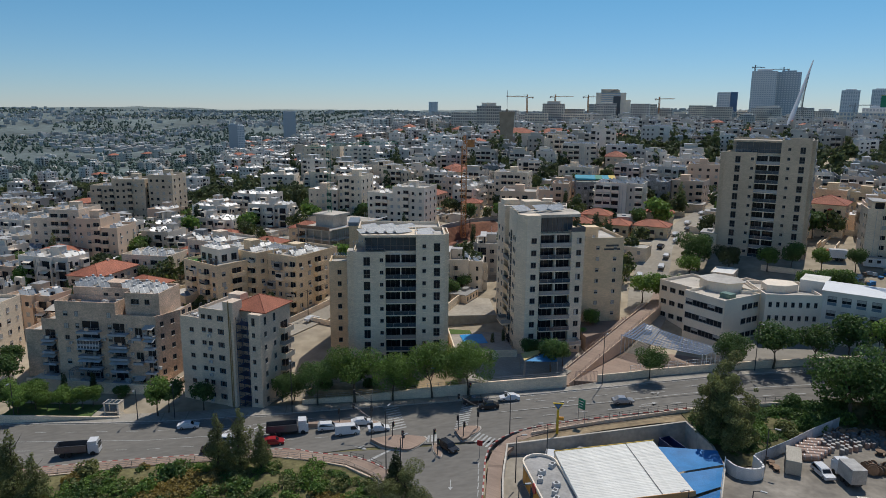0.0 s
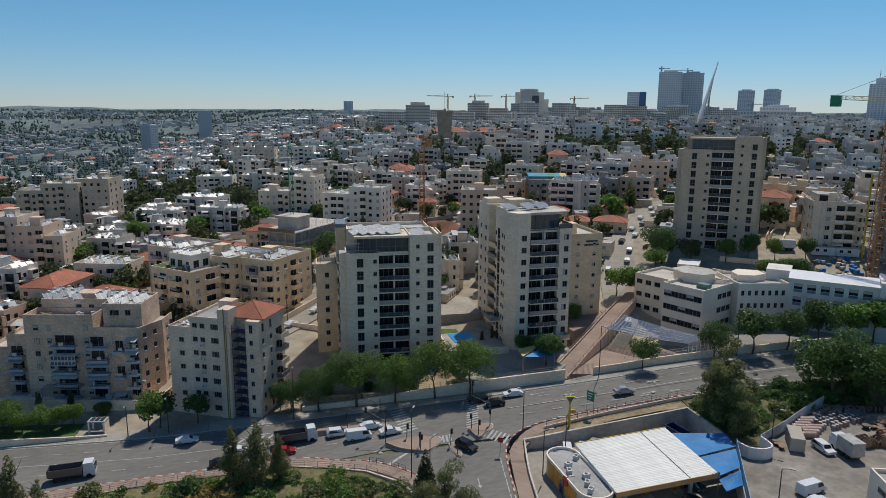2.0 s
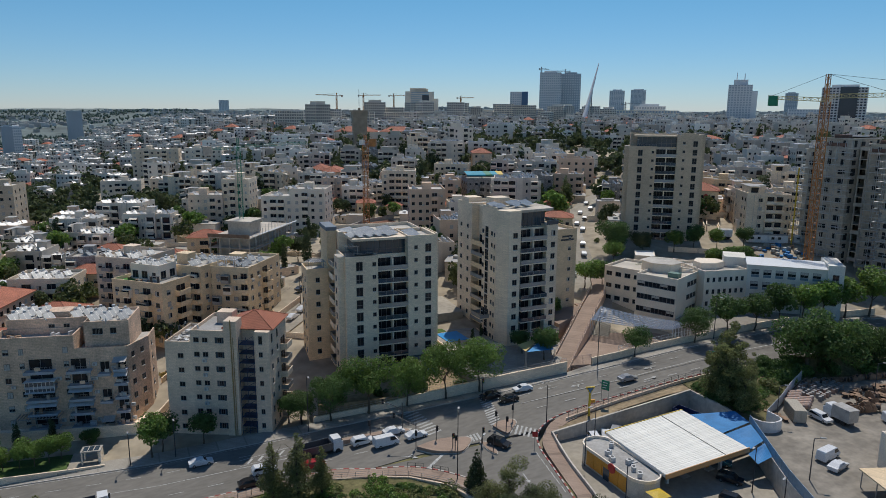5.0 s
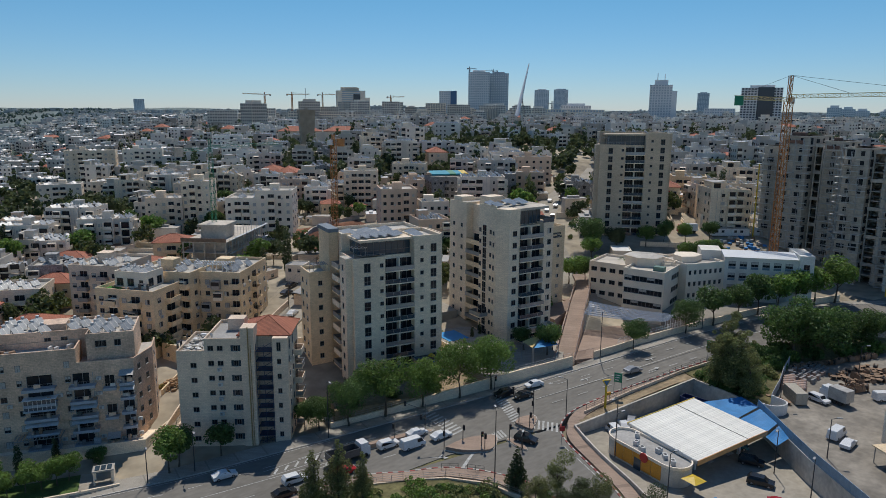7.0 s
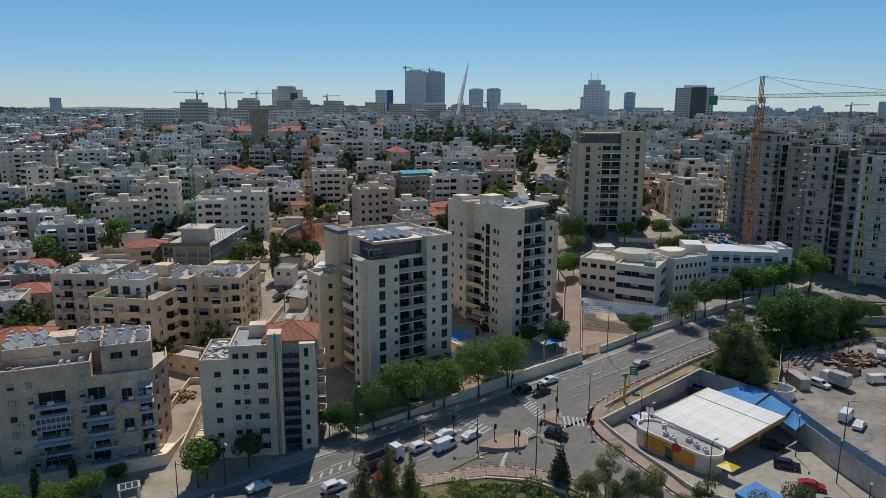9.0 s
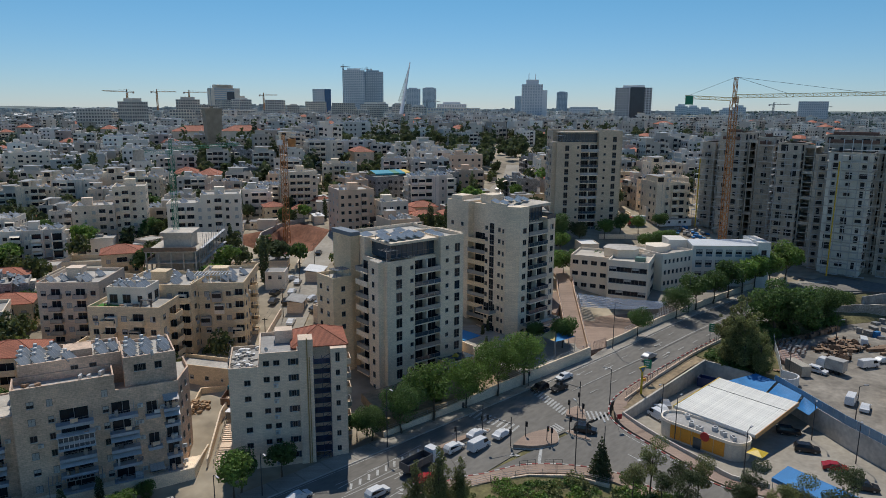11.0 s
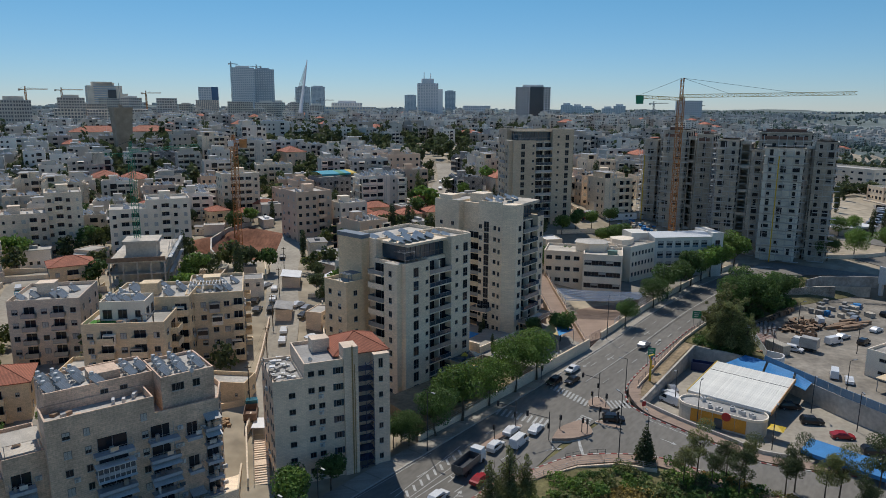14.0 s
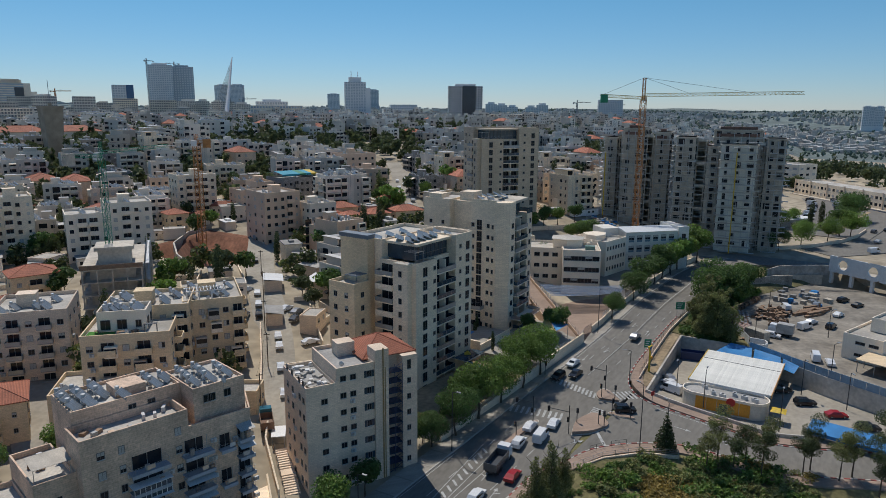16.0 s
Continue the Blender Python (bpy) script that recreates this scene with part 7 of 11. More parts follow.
def crane(x, y, z0, zs, apex, jib_dir, jib, counter, mast_mat, jib_mat, label, s=1.9, ballast=GREEN, r=0.1):
    th = thing("tower_crane", Matrix.Translation((x, y, z0)), label, "crane")
    h = zs - z0
    mb = Mesher()
    lattice(mb, (0, 0, 0), (0, 0, h), s, int(h / 2.2), r)
    part("mast", mb.mesh("mast", mast_mat), th)
    jd = Vector((*jib_dir, 0)).normalized()
    mb = Mesher()
    tip, back = jd * jib + Vector((0, 0, h + 1.6 + jib * 0.02)), -jd * counter + Vector((0, 0, h + 1.4))
    if jib:
        lattice(mb, Vector((0, 0, h + 1.6)), tip, s * 0.6, int(jib / 2), r * 0.7)
        part("jib", mb.mesh("jib", jib_mat), th)
    mb = Mesher()
    lattice(mb, Vector((0, 0, h + 0.6)), back, s * 0.55, max(2, int(counter / 2)), r * 0.8)
    part("counter_jib", mb.mesh("counter_jib", jib_mat), th)
    mb = Mesher()
    lattice(mb, (0, 0, h), (0, 0, apex - z0), s * 0.5, 4, r * 0.8)
    part("tower_head", mb.mesh("tower_head", mast_mat), th)
    mb = Mesher()
    top = Vector((0, 0, apex - z0))
    if jib:
        mb.tube(top, jd * jib * 0.72 + Vector((0, 0, h + 2.4)), 0.06, n=3)
        mb.tube(top, jd * jib * 0.3 + Vector((0, 0, h + 2.2)), 0.06, n=3)
    mb.tube(top, back, 0.06, n=3)
    part("tie_bar", mb.mesh("tie_bar", DARKMETAL), th)
    mb = Mesher()
    a = math.degrees(math.atan2(jd.y, jd.x))
    mb.rbox(back + Vector((0, 0, -2.6)) + jd * 1.5, (2.6, 1.4, 3.0), a)
    part("ballast", mb.mesh("ballast", ballast), th)
    mb = Mesher()
    mb.rbox(Vector((jd.x * 0.6 - jd.y * 1.7, jd.y * 0.6 + jd.x * 1.7, h - 0.6)), (1.8, 1.4, 2.0), a)
    part("cab", mb.mesh("cab", WHITE), th)
    return th


crane(149.0, 153.0, 16.0, 72.6, 80.6, (25, -51), 58, 16, CRANERUST, material("faded_yellow_paint", (0.62, 0.50, 0.22), rough=0.5), "orange and yellow tower crane with green ballast over the site", r=0.14)
crane(51.5, 283.6, 17.0, 56.0, 59.5, (-1, 1.2), 0, 5, CRANERUST, CRANERUST, "rusty orange crane mast above a dug pit", ballast=CRANERUST, r=0.13)
crane(-3.6, 256.0, 26.0, 55.5, 60.0, (1, 0.2), 26, 12, GREEN, GREEN, "dark green tower crane on the concrete frame", s=1.3, ballast=CONCRETE, r=0.07)
for _x, _y, _h, _d in ((860, 1370, 165, (1, 0.6)), (905, 1340, 160, (-0.5, 1)), (640, 1340, 98, (1, 0.3)), (520, 1420, 102, (1, 0)), (420, 1330, 100, (1, 0.2)), (350, 1280, 98, (-1, 0)), (1230, 560, 84, (1, -0.4)), (1250, 500, 80, (1, -0.6)), (980, 1220, 88, (1, 0))):
    crane(_x, _y, 45, _h - 6, _h, _d, 40, 12, CRANERUST if _x < 700 else METAL, CRANERUST if _x < 700 else METAL, "far tower crane on the skyline", s=2.2, r=0.32, ballast=CONCRETE)


def concrete_frame():
    """An unfinished three-storey concrete frame with formwork and scaffold."""
    m = pose(-15.5, 251.5, 0, 0, 0, -38)
    th = thing("concrete_frame", m, "unfinished concrete frame building with formwork and scaffold", "building")
    w, d = 15, 33
    for k in range(4):
        z = 17.5 + 3.4 * k
        sb = Mesher()
        sb.box(0, 0, z - 0.3, w, d, z)
        part("floor_slab", sb.mesh("floor_slab", CONCRETE), th)
    cm = Mesher()
    cm.box(-0.2, -0.2, 0, 0.2, 0.2, 3.1)
    cmm = cm.mesh("column", CONCRETE)
    for k in range(3):
        for i in range(5):
            for j in range(8):
                if 0 < i < 4 and 0 < j < 7:
                    continue
                part("column", cmm, th, Matrix.Translation((0.4 + (w - 0.8) * i / 4, 0.4 + (d - 0.8) * j / 7, 17.5 + 3.4 * k)))
    iw = Mesher()
    iw.box(2, 3.5, 14, w - 2, d - 2, 27.4)
    iw.box(4, 6, 27.7, 12, 14, 31.5)
    iw.box(3.2, 5.2, 31.5, 12.8, 14.8, 32.4)
    part("wall", iw.mesh("wall", CONCRETE), th)
    fw = Mesher()
    fw.box(-0.1, -0.15, 27.72, w, 0.0, 28.9)
    fw.box(-0.15, -0.1, 24.0, 0.0, 14, 25.2)
    part("formwork", fw.mesh("formwork", WOOD), th, label="reddish timber formwork")
    sc = Mesher()
    for k in range(14):
        for off in (0.6, 1.6):
            sc.tube((w + off, 1 + 2.4 * k, 12), (w + off, 1 + 2.4 * k, 30 + (k % 3)), 0.06, n=3)
        for q in range(8):
            sc.tube((w + 0.6, 1 + 2.4 * k, 13 + 2.2 * q), (w + 0.6, 3.4 + 2.4 * k, 13 + 2.2 * q), 0.05, n=3)
            if q % 2:
                sc.box(w + 0.6, 1 + 2.4 * k, 13 + 2.2 * q, w + 1.6, 3.4 + 2.4 * k, 13.07 + 2.2 * q)
    part("scaffold", sc.mesh("scaffold", material("pale_scaffold", (0.55, 0.55, 0.54), rough=0.5, metal=0.3)), th)["kind"] = "stuff"


concrete_frame()
# dug pit below the rusty crane: earth wall and boundary wall
wall_along("wall_pit", [(28, 262), (34, 276), (44, 290), (58, 299), (70, 300)], 10, lambda x, y: ground(x, y) + 1.5, 0.5, CASTWALL, "pale wall round the dug pit")
_pit = Mesher()
_rp = random.Random(4)
for _k in range(26):
    for _j in range(5):
        _a, _b = (34 + 30 * _k / 26, 276 + 20 * math.sin(_k / 26 * 1.5)), (34 + 30 * (_k + 1) / 26, 276 + 20 * math.sin((_k + 1) / 26 * 1.5))
        _q = [(_a[0], _a[1] - 1.2 * _j), (_b[0], _b[1] - 1.2 * _j), (_b[0], _b[1] - 1.2 * (_j + 1)), (_a[0], _a[1] - 1.2 * (_j + 1))]
        _zz = [20.5 - 1.5 * _j + 0.5 * noise.noise((p[0] * 0.5, p[1] * 0.5, 1)) for p in _q[:2]] + [20.5 - 1.5 * (_j + 1) + 0.5 * noise.noise((p[0] * 0.5, p[1] * 0.5, 1)) for p in _q[2:]]
        _pit.quad([(p[0], p[1], z) for p, z in zip(_q, _zz)])
solid("dug_slope", _pit, (REDEARTH,), "raw red earth slope of a dug pit", "earth", kind="structure")

# ---- service station ----


def station():
    th = thing("fuel_canopy", pose(46.2, 101.2, 5.7, 0, 0, -3.4), "cream corrugated service station canopy with orange and yellow fascia", "canopy")
    tilt = pose(0, 0, 0, 0, -4.6, 0)
    mb = Mesher()
    mb.box(-9.1, -8.5, 4.3, 9.1, 8.5, 4.85)
    part("canopy_body", mb.mesh("canopy_body", WHITE), th, tilt)
    sheet_mat = material("cream_sheet", (0.80, 0.78, 0.71), rough=0.5, stain=(0.15, 0.25), grain=(1.5, 0.15), vary=0.06)
    n = 36
    rib = Mesher()
    p = 17 / n
    prof = [(0.0, 4.85), (0.0, 4.9), (0.07, 4.9), (0.1, 4.925), (0.17, 4.925), (0.2, 4.9), (p - 0.012, 4.9), (p - 0.012, 4.85)]
    for (y0, z0), (y1, z1) in zip(prof, prof[1:] + prof[:1]):
        rib.quad([(-9.05, y0, z0), (-9.05, y1, z1), (9.05, y1, z1), (9.05, y0, z0)][::-1])
    for sx in (-9.05, 9.05):
        rib.quad([(sx, y, z) for y, z in (prof if sx < 0 else prof[::-1])])
    rm = rib.mesh("roof_sheet", sheet_mat)
    for k in range(n):
        part("roof_sheet", rm, th, tilt @ Matrix.Translation((0, -8.5 + 17 * k / n, 0)))
    mb = Mesher()
    mb.box(-9.2, -8.66, 4.1, 9.25, -8.51, 5.0)
    part("fascia", mb.mesh("fascia", material("pale_orange_paint", (0.62, 0.33, 0.13), rough=0.5)), th, tilt, "orange fascia")
    mb = Mesher()
    mb.box(-9.2, 8.51, 4.5, 9.25, 8.66, 5.0)
    part("fascia", mb.mesh("fascia", YELLOW), th, tilt, "yellow fascia")
    mb = Mesher()
    mb.box(3.9, -8.4, 4.926, 4.06, 8.4, 4.955)
    part("roof_seam", mb.mesh("roof_seam", DARKMETAL), th, tilt)
    pm = Mesher()
    pm.box(-0.25, -0.25, 0, 0.25, 0.25, 4.1)
    pmm = pm.mesh("post", WHITE)
    for px_, py_ in ((-6, -5), (-6, 5), (6, -5), (6, 5)):
        part("post", pmm, th, Matrix.Translation((px_, py_, 0)))
    for px_ in (-3, 3):
        for py_ in (-4, 3):
            g = thing("fuel_pump", Matrix.Translation((47.5 + px_, 102 + py_, 5.7)), "white and orange fuel pump under the canopy", "fuel pump", "fuel pumps")
            b = Mesher()
            b.box(-0.9, -1.6, 0, 0.9, 1.6, 0.15)
            part("island", b.mesh("island", KERB), g)
            b = Mesher()
            b.box(-0.35, -0.6, 0.15, 0.35, 0.6, 2.0)
            part("body", b.mesh("body", ORANGE), g)
    # kiosk with rounded ends
    k = thing("station_kiosk", Matrix.Translation((33.9, 102, 5.7)), "rounded white and orange service station kiosk with cluttered flat roof", "building")
    def oval(w, l, n=10):
        return [(w / 2 * math.cos(t), l / 2 - w / 2 + w / 2 * math.sin(t)) for t in [math.pi * i / n for i in range(n + 1)]] + [(-w / 2 * math.cos(t), -l / 2 + w / 2 - w / 2 * math.sin(t)) for t in [math.pi * i / n for i in range(n + 1)]]
    mb = Mesher()
    mb.prism(oval(6.0, 17.5), 0, 3.2)
    part("wall", mb.mesh("wall", material("beige_render", (0.60, 0.55, 0.47), stain=(0.4, 0.35))), k)
    mb = Mesher()
    o, i = oval(6.2, 17.7), oval(5.7, 17.2)
    for a in range(len(o)):
        b = (a + 1) % len(o)
        mb.prism([o[a], o[b], i[b], i[a]], 3.2, 3.75)
    part("parapet", mb.mesh("parapet", PLASTER), k)
    mb = Mesher()
    mb.prism(oval(5.7, 17.2), 3.2, 3.26)
    part("roof", mb.mesh("roof", GREYROOF), k)
    for q in range(5):
        mb = Mesher()
        mb.box(-3.1, -5.4 + 2.2 * q, 0.4, -3.0, -3.32 + 2.2 * q, 3.15)
        part("panel", mb.mesh("panel", ORANGE), k, label="orange wall panel")
    mb = Mesher()
    mb.box(-3.13, -0.9, 0.05, -3.101, 0.7, 2.3)
    part("door", mb.mesh("door", BLUEGLASS), k)
    mb = Mesher()
    mb.tube((-3.3, -1.6, 3.1), (-3.15, -1.6, 3.1), 0.9, n=18)
    part("sign", mb.mesh("sign", REDSIGN), k, label="round red sign")
    rr = random.Random(3)
    for q in range(6):
        a = thing("rooftop_unit", pose(33.9 + rr.uniform(-1.6, 1.8), 96 + 2.1 * q, 8.96, 0, 0, rr.uniform(0, 90)), "grey air conditioning unit on the kiosk roof", "air conditioner", "kiosk roof units")
        b = Mesher()
        b.box(-0.6, -0.4, 0, 0.6, 0.4, 0.8)
        part("casing", b.mesh("casing", TANK), a)
        b = Mesher()
        b.tube((0, 0, 0.8), (0, 0, 0.86), 0.3, n=10)
        part("fan_cover", b.mesh("fan_cover", DARKMETAL), a)
    # price sign on its yellow post
    s = thing("price_sign", pose(40.9, 120.0, 8.3, 0, 0, -14), "slim yellow post with small triangular blue and yellow sign", "sign")
    b = Mesher()
    b.tube((0, 0, 0), (0, 0, 4.9), 0.26, 0.22, n=8)
    part("post", b.mesh("post", YELLOW), s)
    for name, y0, y1, k, mat in (("sign_panel", -0.16, 0.16, 1.0, YELLOW), ("sign_face", -0.2, -0.165, 0.72, material("sign_blue", (0.05, 0.14, 0.27), rough=0.4))):
        b = Mesher()
        tri_ = [(-1.0 * k, 5.72 + 0.62 * k), (1.0 * k, 5.72 + 0.62 * k), (0.0, 5.72 - 0.95 * k)]
        b.quad([(x, y0, z) for x, z in tri_][::-1])
        b.quad([(x, y1, z) for x, z in tri_])
        for q in range(3):
            (xa, za), (xb, zb) = tri_[q], tri_[(q + 1) % 3]
            b.quad([(xa, y0, za), (xb, y0, zb), (xb, y1, zb), (xa, y1, za)])
        panel = part(name, b.mesh(name, mat), s) if k == 1.0 else part(name, b.mesh(name, mat), panel)
    b = Mesher()
    b.box(0.2, -0.18, 2.9, 1.15, 0.18, 3.5)
    part("side_box", b.mesh("side_box", ORANGE), s)
    # blue shade sheets between canopy and yard wall
    def sheet(pts, label, sag=0.5):
        n = 6
        mb = Mesher()
        a, b, c, d = (Vector(p) for p in pts)
        g = [[a.lerp(b, i / n).lerp(d.lerp(c, i / n), j / n) - Vector((0, 0, sag * 16 * (i / n) * (1 - i / n) * (j / n) * (1 - j / n))) for i in range(n + 1)] for j in range(n + 1)]
        for j in range(n):
            for i in range(n):
                mb.quad([g[j][i], g[j][i + 1], g[j + 1][i + 1], g[j + 1][i]])
                mb.quad([g[j + 1][i] - Vector((0, 0, 0.02)), g[j + 1][i + 1] - Vector((0, 0, 0.02)), g[j][i + 1] - Vector((0, 0, 0.02)), g[j][i] - Vector((0, 0, 0.02))])
        return solid("shade_sheet", mb, (BLUESHEET,), label, "shade sheet")
    sheet(((55.8, 108.0, 10.7), (65.8, 105.4, 10.6), (64.0, 100.2, 10.8), (55.3, 99.4, 10.5)), "blue shade cloth stretched beside the canopy")
    sheet(((55.2, 99.0, 10.4), (63.6, 99.6, 10.7), (59.6, 93.4, 11.0), (54.7, 92.9, 10.2)), "blue shade cloth stretched beside the canopy")
    sheet(((54.9, 92.6, 9.8), (59.2, 92.8, 10.9), (56.8, 89.2, 10.5), (54.4, 90.0, 9.2)), "blue shade cloth sloping to the wall")
    # blue marquee by the street and yellow umbrella
    t = thing("marquee", pose(26.6, 78.6, 5.9, 0, 0, -10), "long blue fabric marquee roof on posts", "tent")
    b = Mesher()
    b.quad([(-2.4, -7, 2.6), (2.4, -7, 3.3), (2.4, 7, 3.3), (-2.4, 7, 2.6)])
    b.quad([(-2.4, 7, 2.57), (2.4, 7, 3.27), (2.4, -7, 3.27), (-2.4, -7, 2.57)])
    b.box(-2.45, -7, 1.9, -2.4, 7, 2.6)
    b.box(2.35, -7, 0.4, 2.4, 7, 3.28)
    part("cover", b.mesh("cover", BLUESHEET), t)
    b = Mesher()
    b.tube((0, 0, 0), (0, 0, 2.6), 0.06, n=5)
    pm = b.mesh("post", METAL)
    for q in range(5):
        for px_ in (-2.3, 2.3):
            part("post", pm, t, Matrix.Translation((px_, -6.8 + 3.4 * q, 0)))
    u = thing("parasol", Matrix.Translation((33.0, 91.4, 5.7)), "square yellow parasol beside the kiosk", "parasol")
    b = Mesher()
    for q in range(4):
        a0, a1 = radians(45 + 90 * q), radians(135 + 90 * q)
        b.quad([(2.1 * math.cos(a0), 2.1 * math.sin(a0), 2.5), (2.1 * math.cos(a1), 2.1 * math.sin(a1), 2.5), (0, 0, 3.1)])
    part("cover", b.mesh("cover", YELLOW), u)
    b = Mesher()
    b.tube((0, 0, 0), (0, 0, 3.0), 0.05, n=5)
    part("pole", b.mesh("pole", METAL), u)
    # blue panel fence on the yard wall
    f = thing("panel_fence", Matrix.Translation((66.5, 108, 10.2)), "blue-grey sheet panel fence on the retaining wall", "fence")
    line = YARD_WALL[2:]
    for a, b in zip(line, line[1:]):
        a, b = Vector(a), Vector(b)
        n = max(1, int((b - a).length / 2.4))
        for q in range(n):
            c = a.lerp(b, (q + 0.5) / n)
            g = Mesher()
            g.rbox((c.x - 66.5, c.y - 108, 0), ((b - a).length / n - 0.1, 0.08, 1.8), math.degrees(math.atan2(b.y - a.y, b.x - a.x)))
            part("panel", g.mesh("panel", material("blue_grey_sheet", (0.24, 0.34, 0.43), rough=0.5, stain=(0.5, 0.3))), f)


station()


def overpass():
    """The road's bend carried over the yard's end, with a stone abutment and a white wall pierced by round holes."""
    line = curve([(150, 122.8), (158, 115), (165, 104), (172, 92), (182, 78), (192, 62), (200, 46)], 2.5)
    solid("overpass", ribbon(line, 19, lambda x, y: 14.1, 0, 0.9), (ASPHALT,), "grey road deck bending over the yard's end", "bridge", kind="structure")
    wall_along("wall_abutment", [(120, 113.5), (130, 109.5), (139, 103.5), (144, 97)], 8.5, lambda x, y: 13.2, 0.8, material("stained_rubble_stone", (0.34, 0.30, 0.25), course=(0.9, 0.45, 0.05), bump=0.6, stain=(0.3, 0.7), grain=(2.0, 0.6)), "rough stone retaining wall at the yard's end")
    wall_along("wall_deck", [(139, 104.5), (147.5, 101.5), (154, 93), (160, 83)], 11.6, lambda x, y: 15.3, 0.5, material("grimy_concrete", (0.36, 0.335, 0.30), stain=(0.25, 0.7), grain=(1.2, 0.4)), "concrete parapet of the overpass")
    wall_along("wall_deck_back", [(140, 108), (146, 104), (151, 96), (156, 88)], 8.5, lambda x, y: 12.0, 0.5, CONCRETE, "dark concrete wall under the overpass")
    # white wall with round holes
    a, b = Vector((158, 86)), Vector((140, 60))
    L = (b - a).length
    th = thing("viaduct_wall", pose(a.x, a.y, 9.2, 0, 0, math.degrees(math.atan2(b.y - a.y, b.x - a.x))), "white concrete viaduct wall pierced by round holes", "bridge")
    mb = Mesher()
    holes = [L * 0.16, L * 0.5, L * 0.84]
    z0, z1, rad, n = 4.0, 9.8, 1.7, 24
    zc = 7.0
    xs = [0] + [h + s for h in holes for s in (-2.4, 2.4)] + [L]
    for i in range(0, len(xs), 2):
        mb.box(xs[i], -0.25, z0, xs[i + 1], 0.25, z1)
    for h in holes:
        sq = []
        for k in range(n):
            t = 2 * math.pi * k / n
            c, s = math.cos(t), math.sin(t)
            e = min(2.4 / max(1e-6, abs(c)), (z1 - zc if s > 0 else zc - z0) / max(1e-6, abs(s)))
            sq.append(((h + rad * c, zc + rad * s), (h + e * c, zc + e * s)))
        for k in range(n):
            (i0, o0), (i1, o1) = sq[k], sq[(k + 1) % n]
            for y, rev in ((-0.25, False), (0.25, True)):
                q = [(i0[0], y, i0[1]), (o0[0], y, o0[1]), (o1[0], y, o1[1]), (i1[0], y, i1[1])]
                mb.quad(q[::-1] if rev else q)
            mb.quad([(i0[0], -0.25, i0[1]), (i1[0], -0.25, i1[1]), (i1[0], 0.25, i1[1]), (i0[0], 0.25, i0[1])])
    part("pierced_wall", mb.mesh("pierced_wall", WHITE), th)
    mb = Mesher()
    mb.box(0, 0.25, 4.0, L, 8, 4.6)
    mb.box(0, 7.6, 0, L, 8, 4.6)
    part("deck", mb.mesh("deck", CONCRETE), th)
    pm = Mesher()
    pm.box(-0.5, -0.2, 0, 0.5, 0.9, 4.0)
    for q in range(5):
        part("pier", pm.mesh("pier", WHITE), th, Matrix.Translation((1 + (L - 2) * q / 4, 0, 0)))


overpass()


def yard_house():
    m = pose(68.5, 80.5, 9.2, 0, 0, -22)
    th = thing("yard_office", m, "white flat-roofed yard office with dark strip windows", "building")
    mw, mr = Mesher(), Mesher()
    block(mw, mr, 4, -7, 26, 2, 0, 6.5, 0.7)
    block(mw, mr, 12, -7.2, 26.2, -1, 6, 9.5, 0.7)
    part("wall", mw.mesh("wall", PLASTER), th)
    part("roof", mr.mesh("roof", ROOF), th)
    for k in range(2):
        for q in (-2.0, -5.0):
            put_window(th, Matrix.Translation((4, 0, 0)) @ pose(0, 0, 0, 0, 0, -90), -q - 0.0, 4.6 - 3 * k, 2.2, 0.8, "plain")
    sh = thing("open_shed", pose(63.2, 78.0, 9.2, 0, 0, -22), "open yard shed with beige sheet roof", "shed")
    b = Mesher()
    b.box(0, -8, 3.0, 9, 0, 3.2)
    part("roof", b.mesh("roof", WARM), sh)
    b = Mesher()
    b.box(0.2, -7.8, 0, 8.8, -7.6, 3.0)
    b.box(8.6, -7.6, 0, 8.8, -0.2, 3.0)
    part("wall", b.mesh("wall", METAL), sh)
    b = Mesher()
    b.tube((0, 0, 0), (0, 0, 3.0), 0.1, n=5)
    for px_, py_ in ((0.4, -0.4), (4.5, -0.4), (0.4, -4)):
        part("post", b.mesh("post", METAL), sh, Matrix.Translation((px_, py_, 0)))


yard_house()


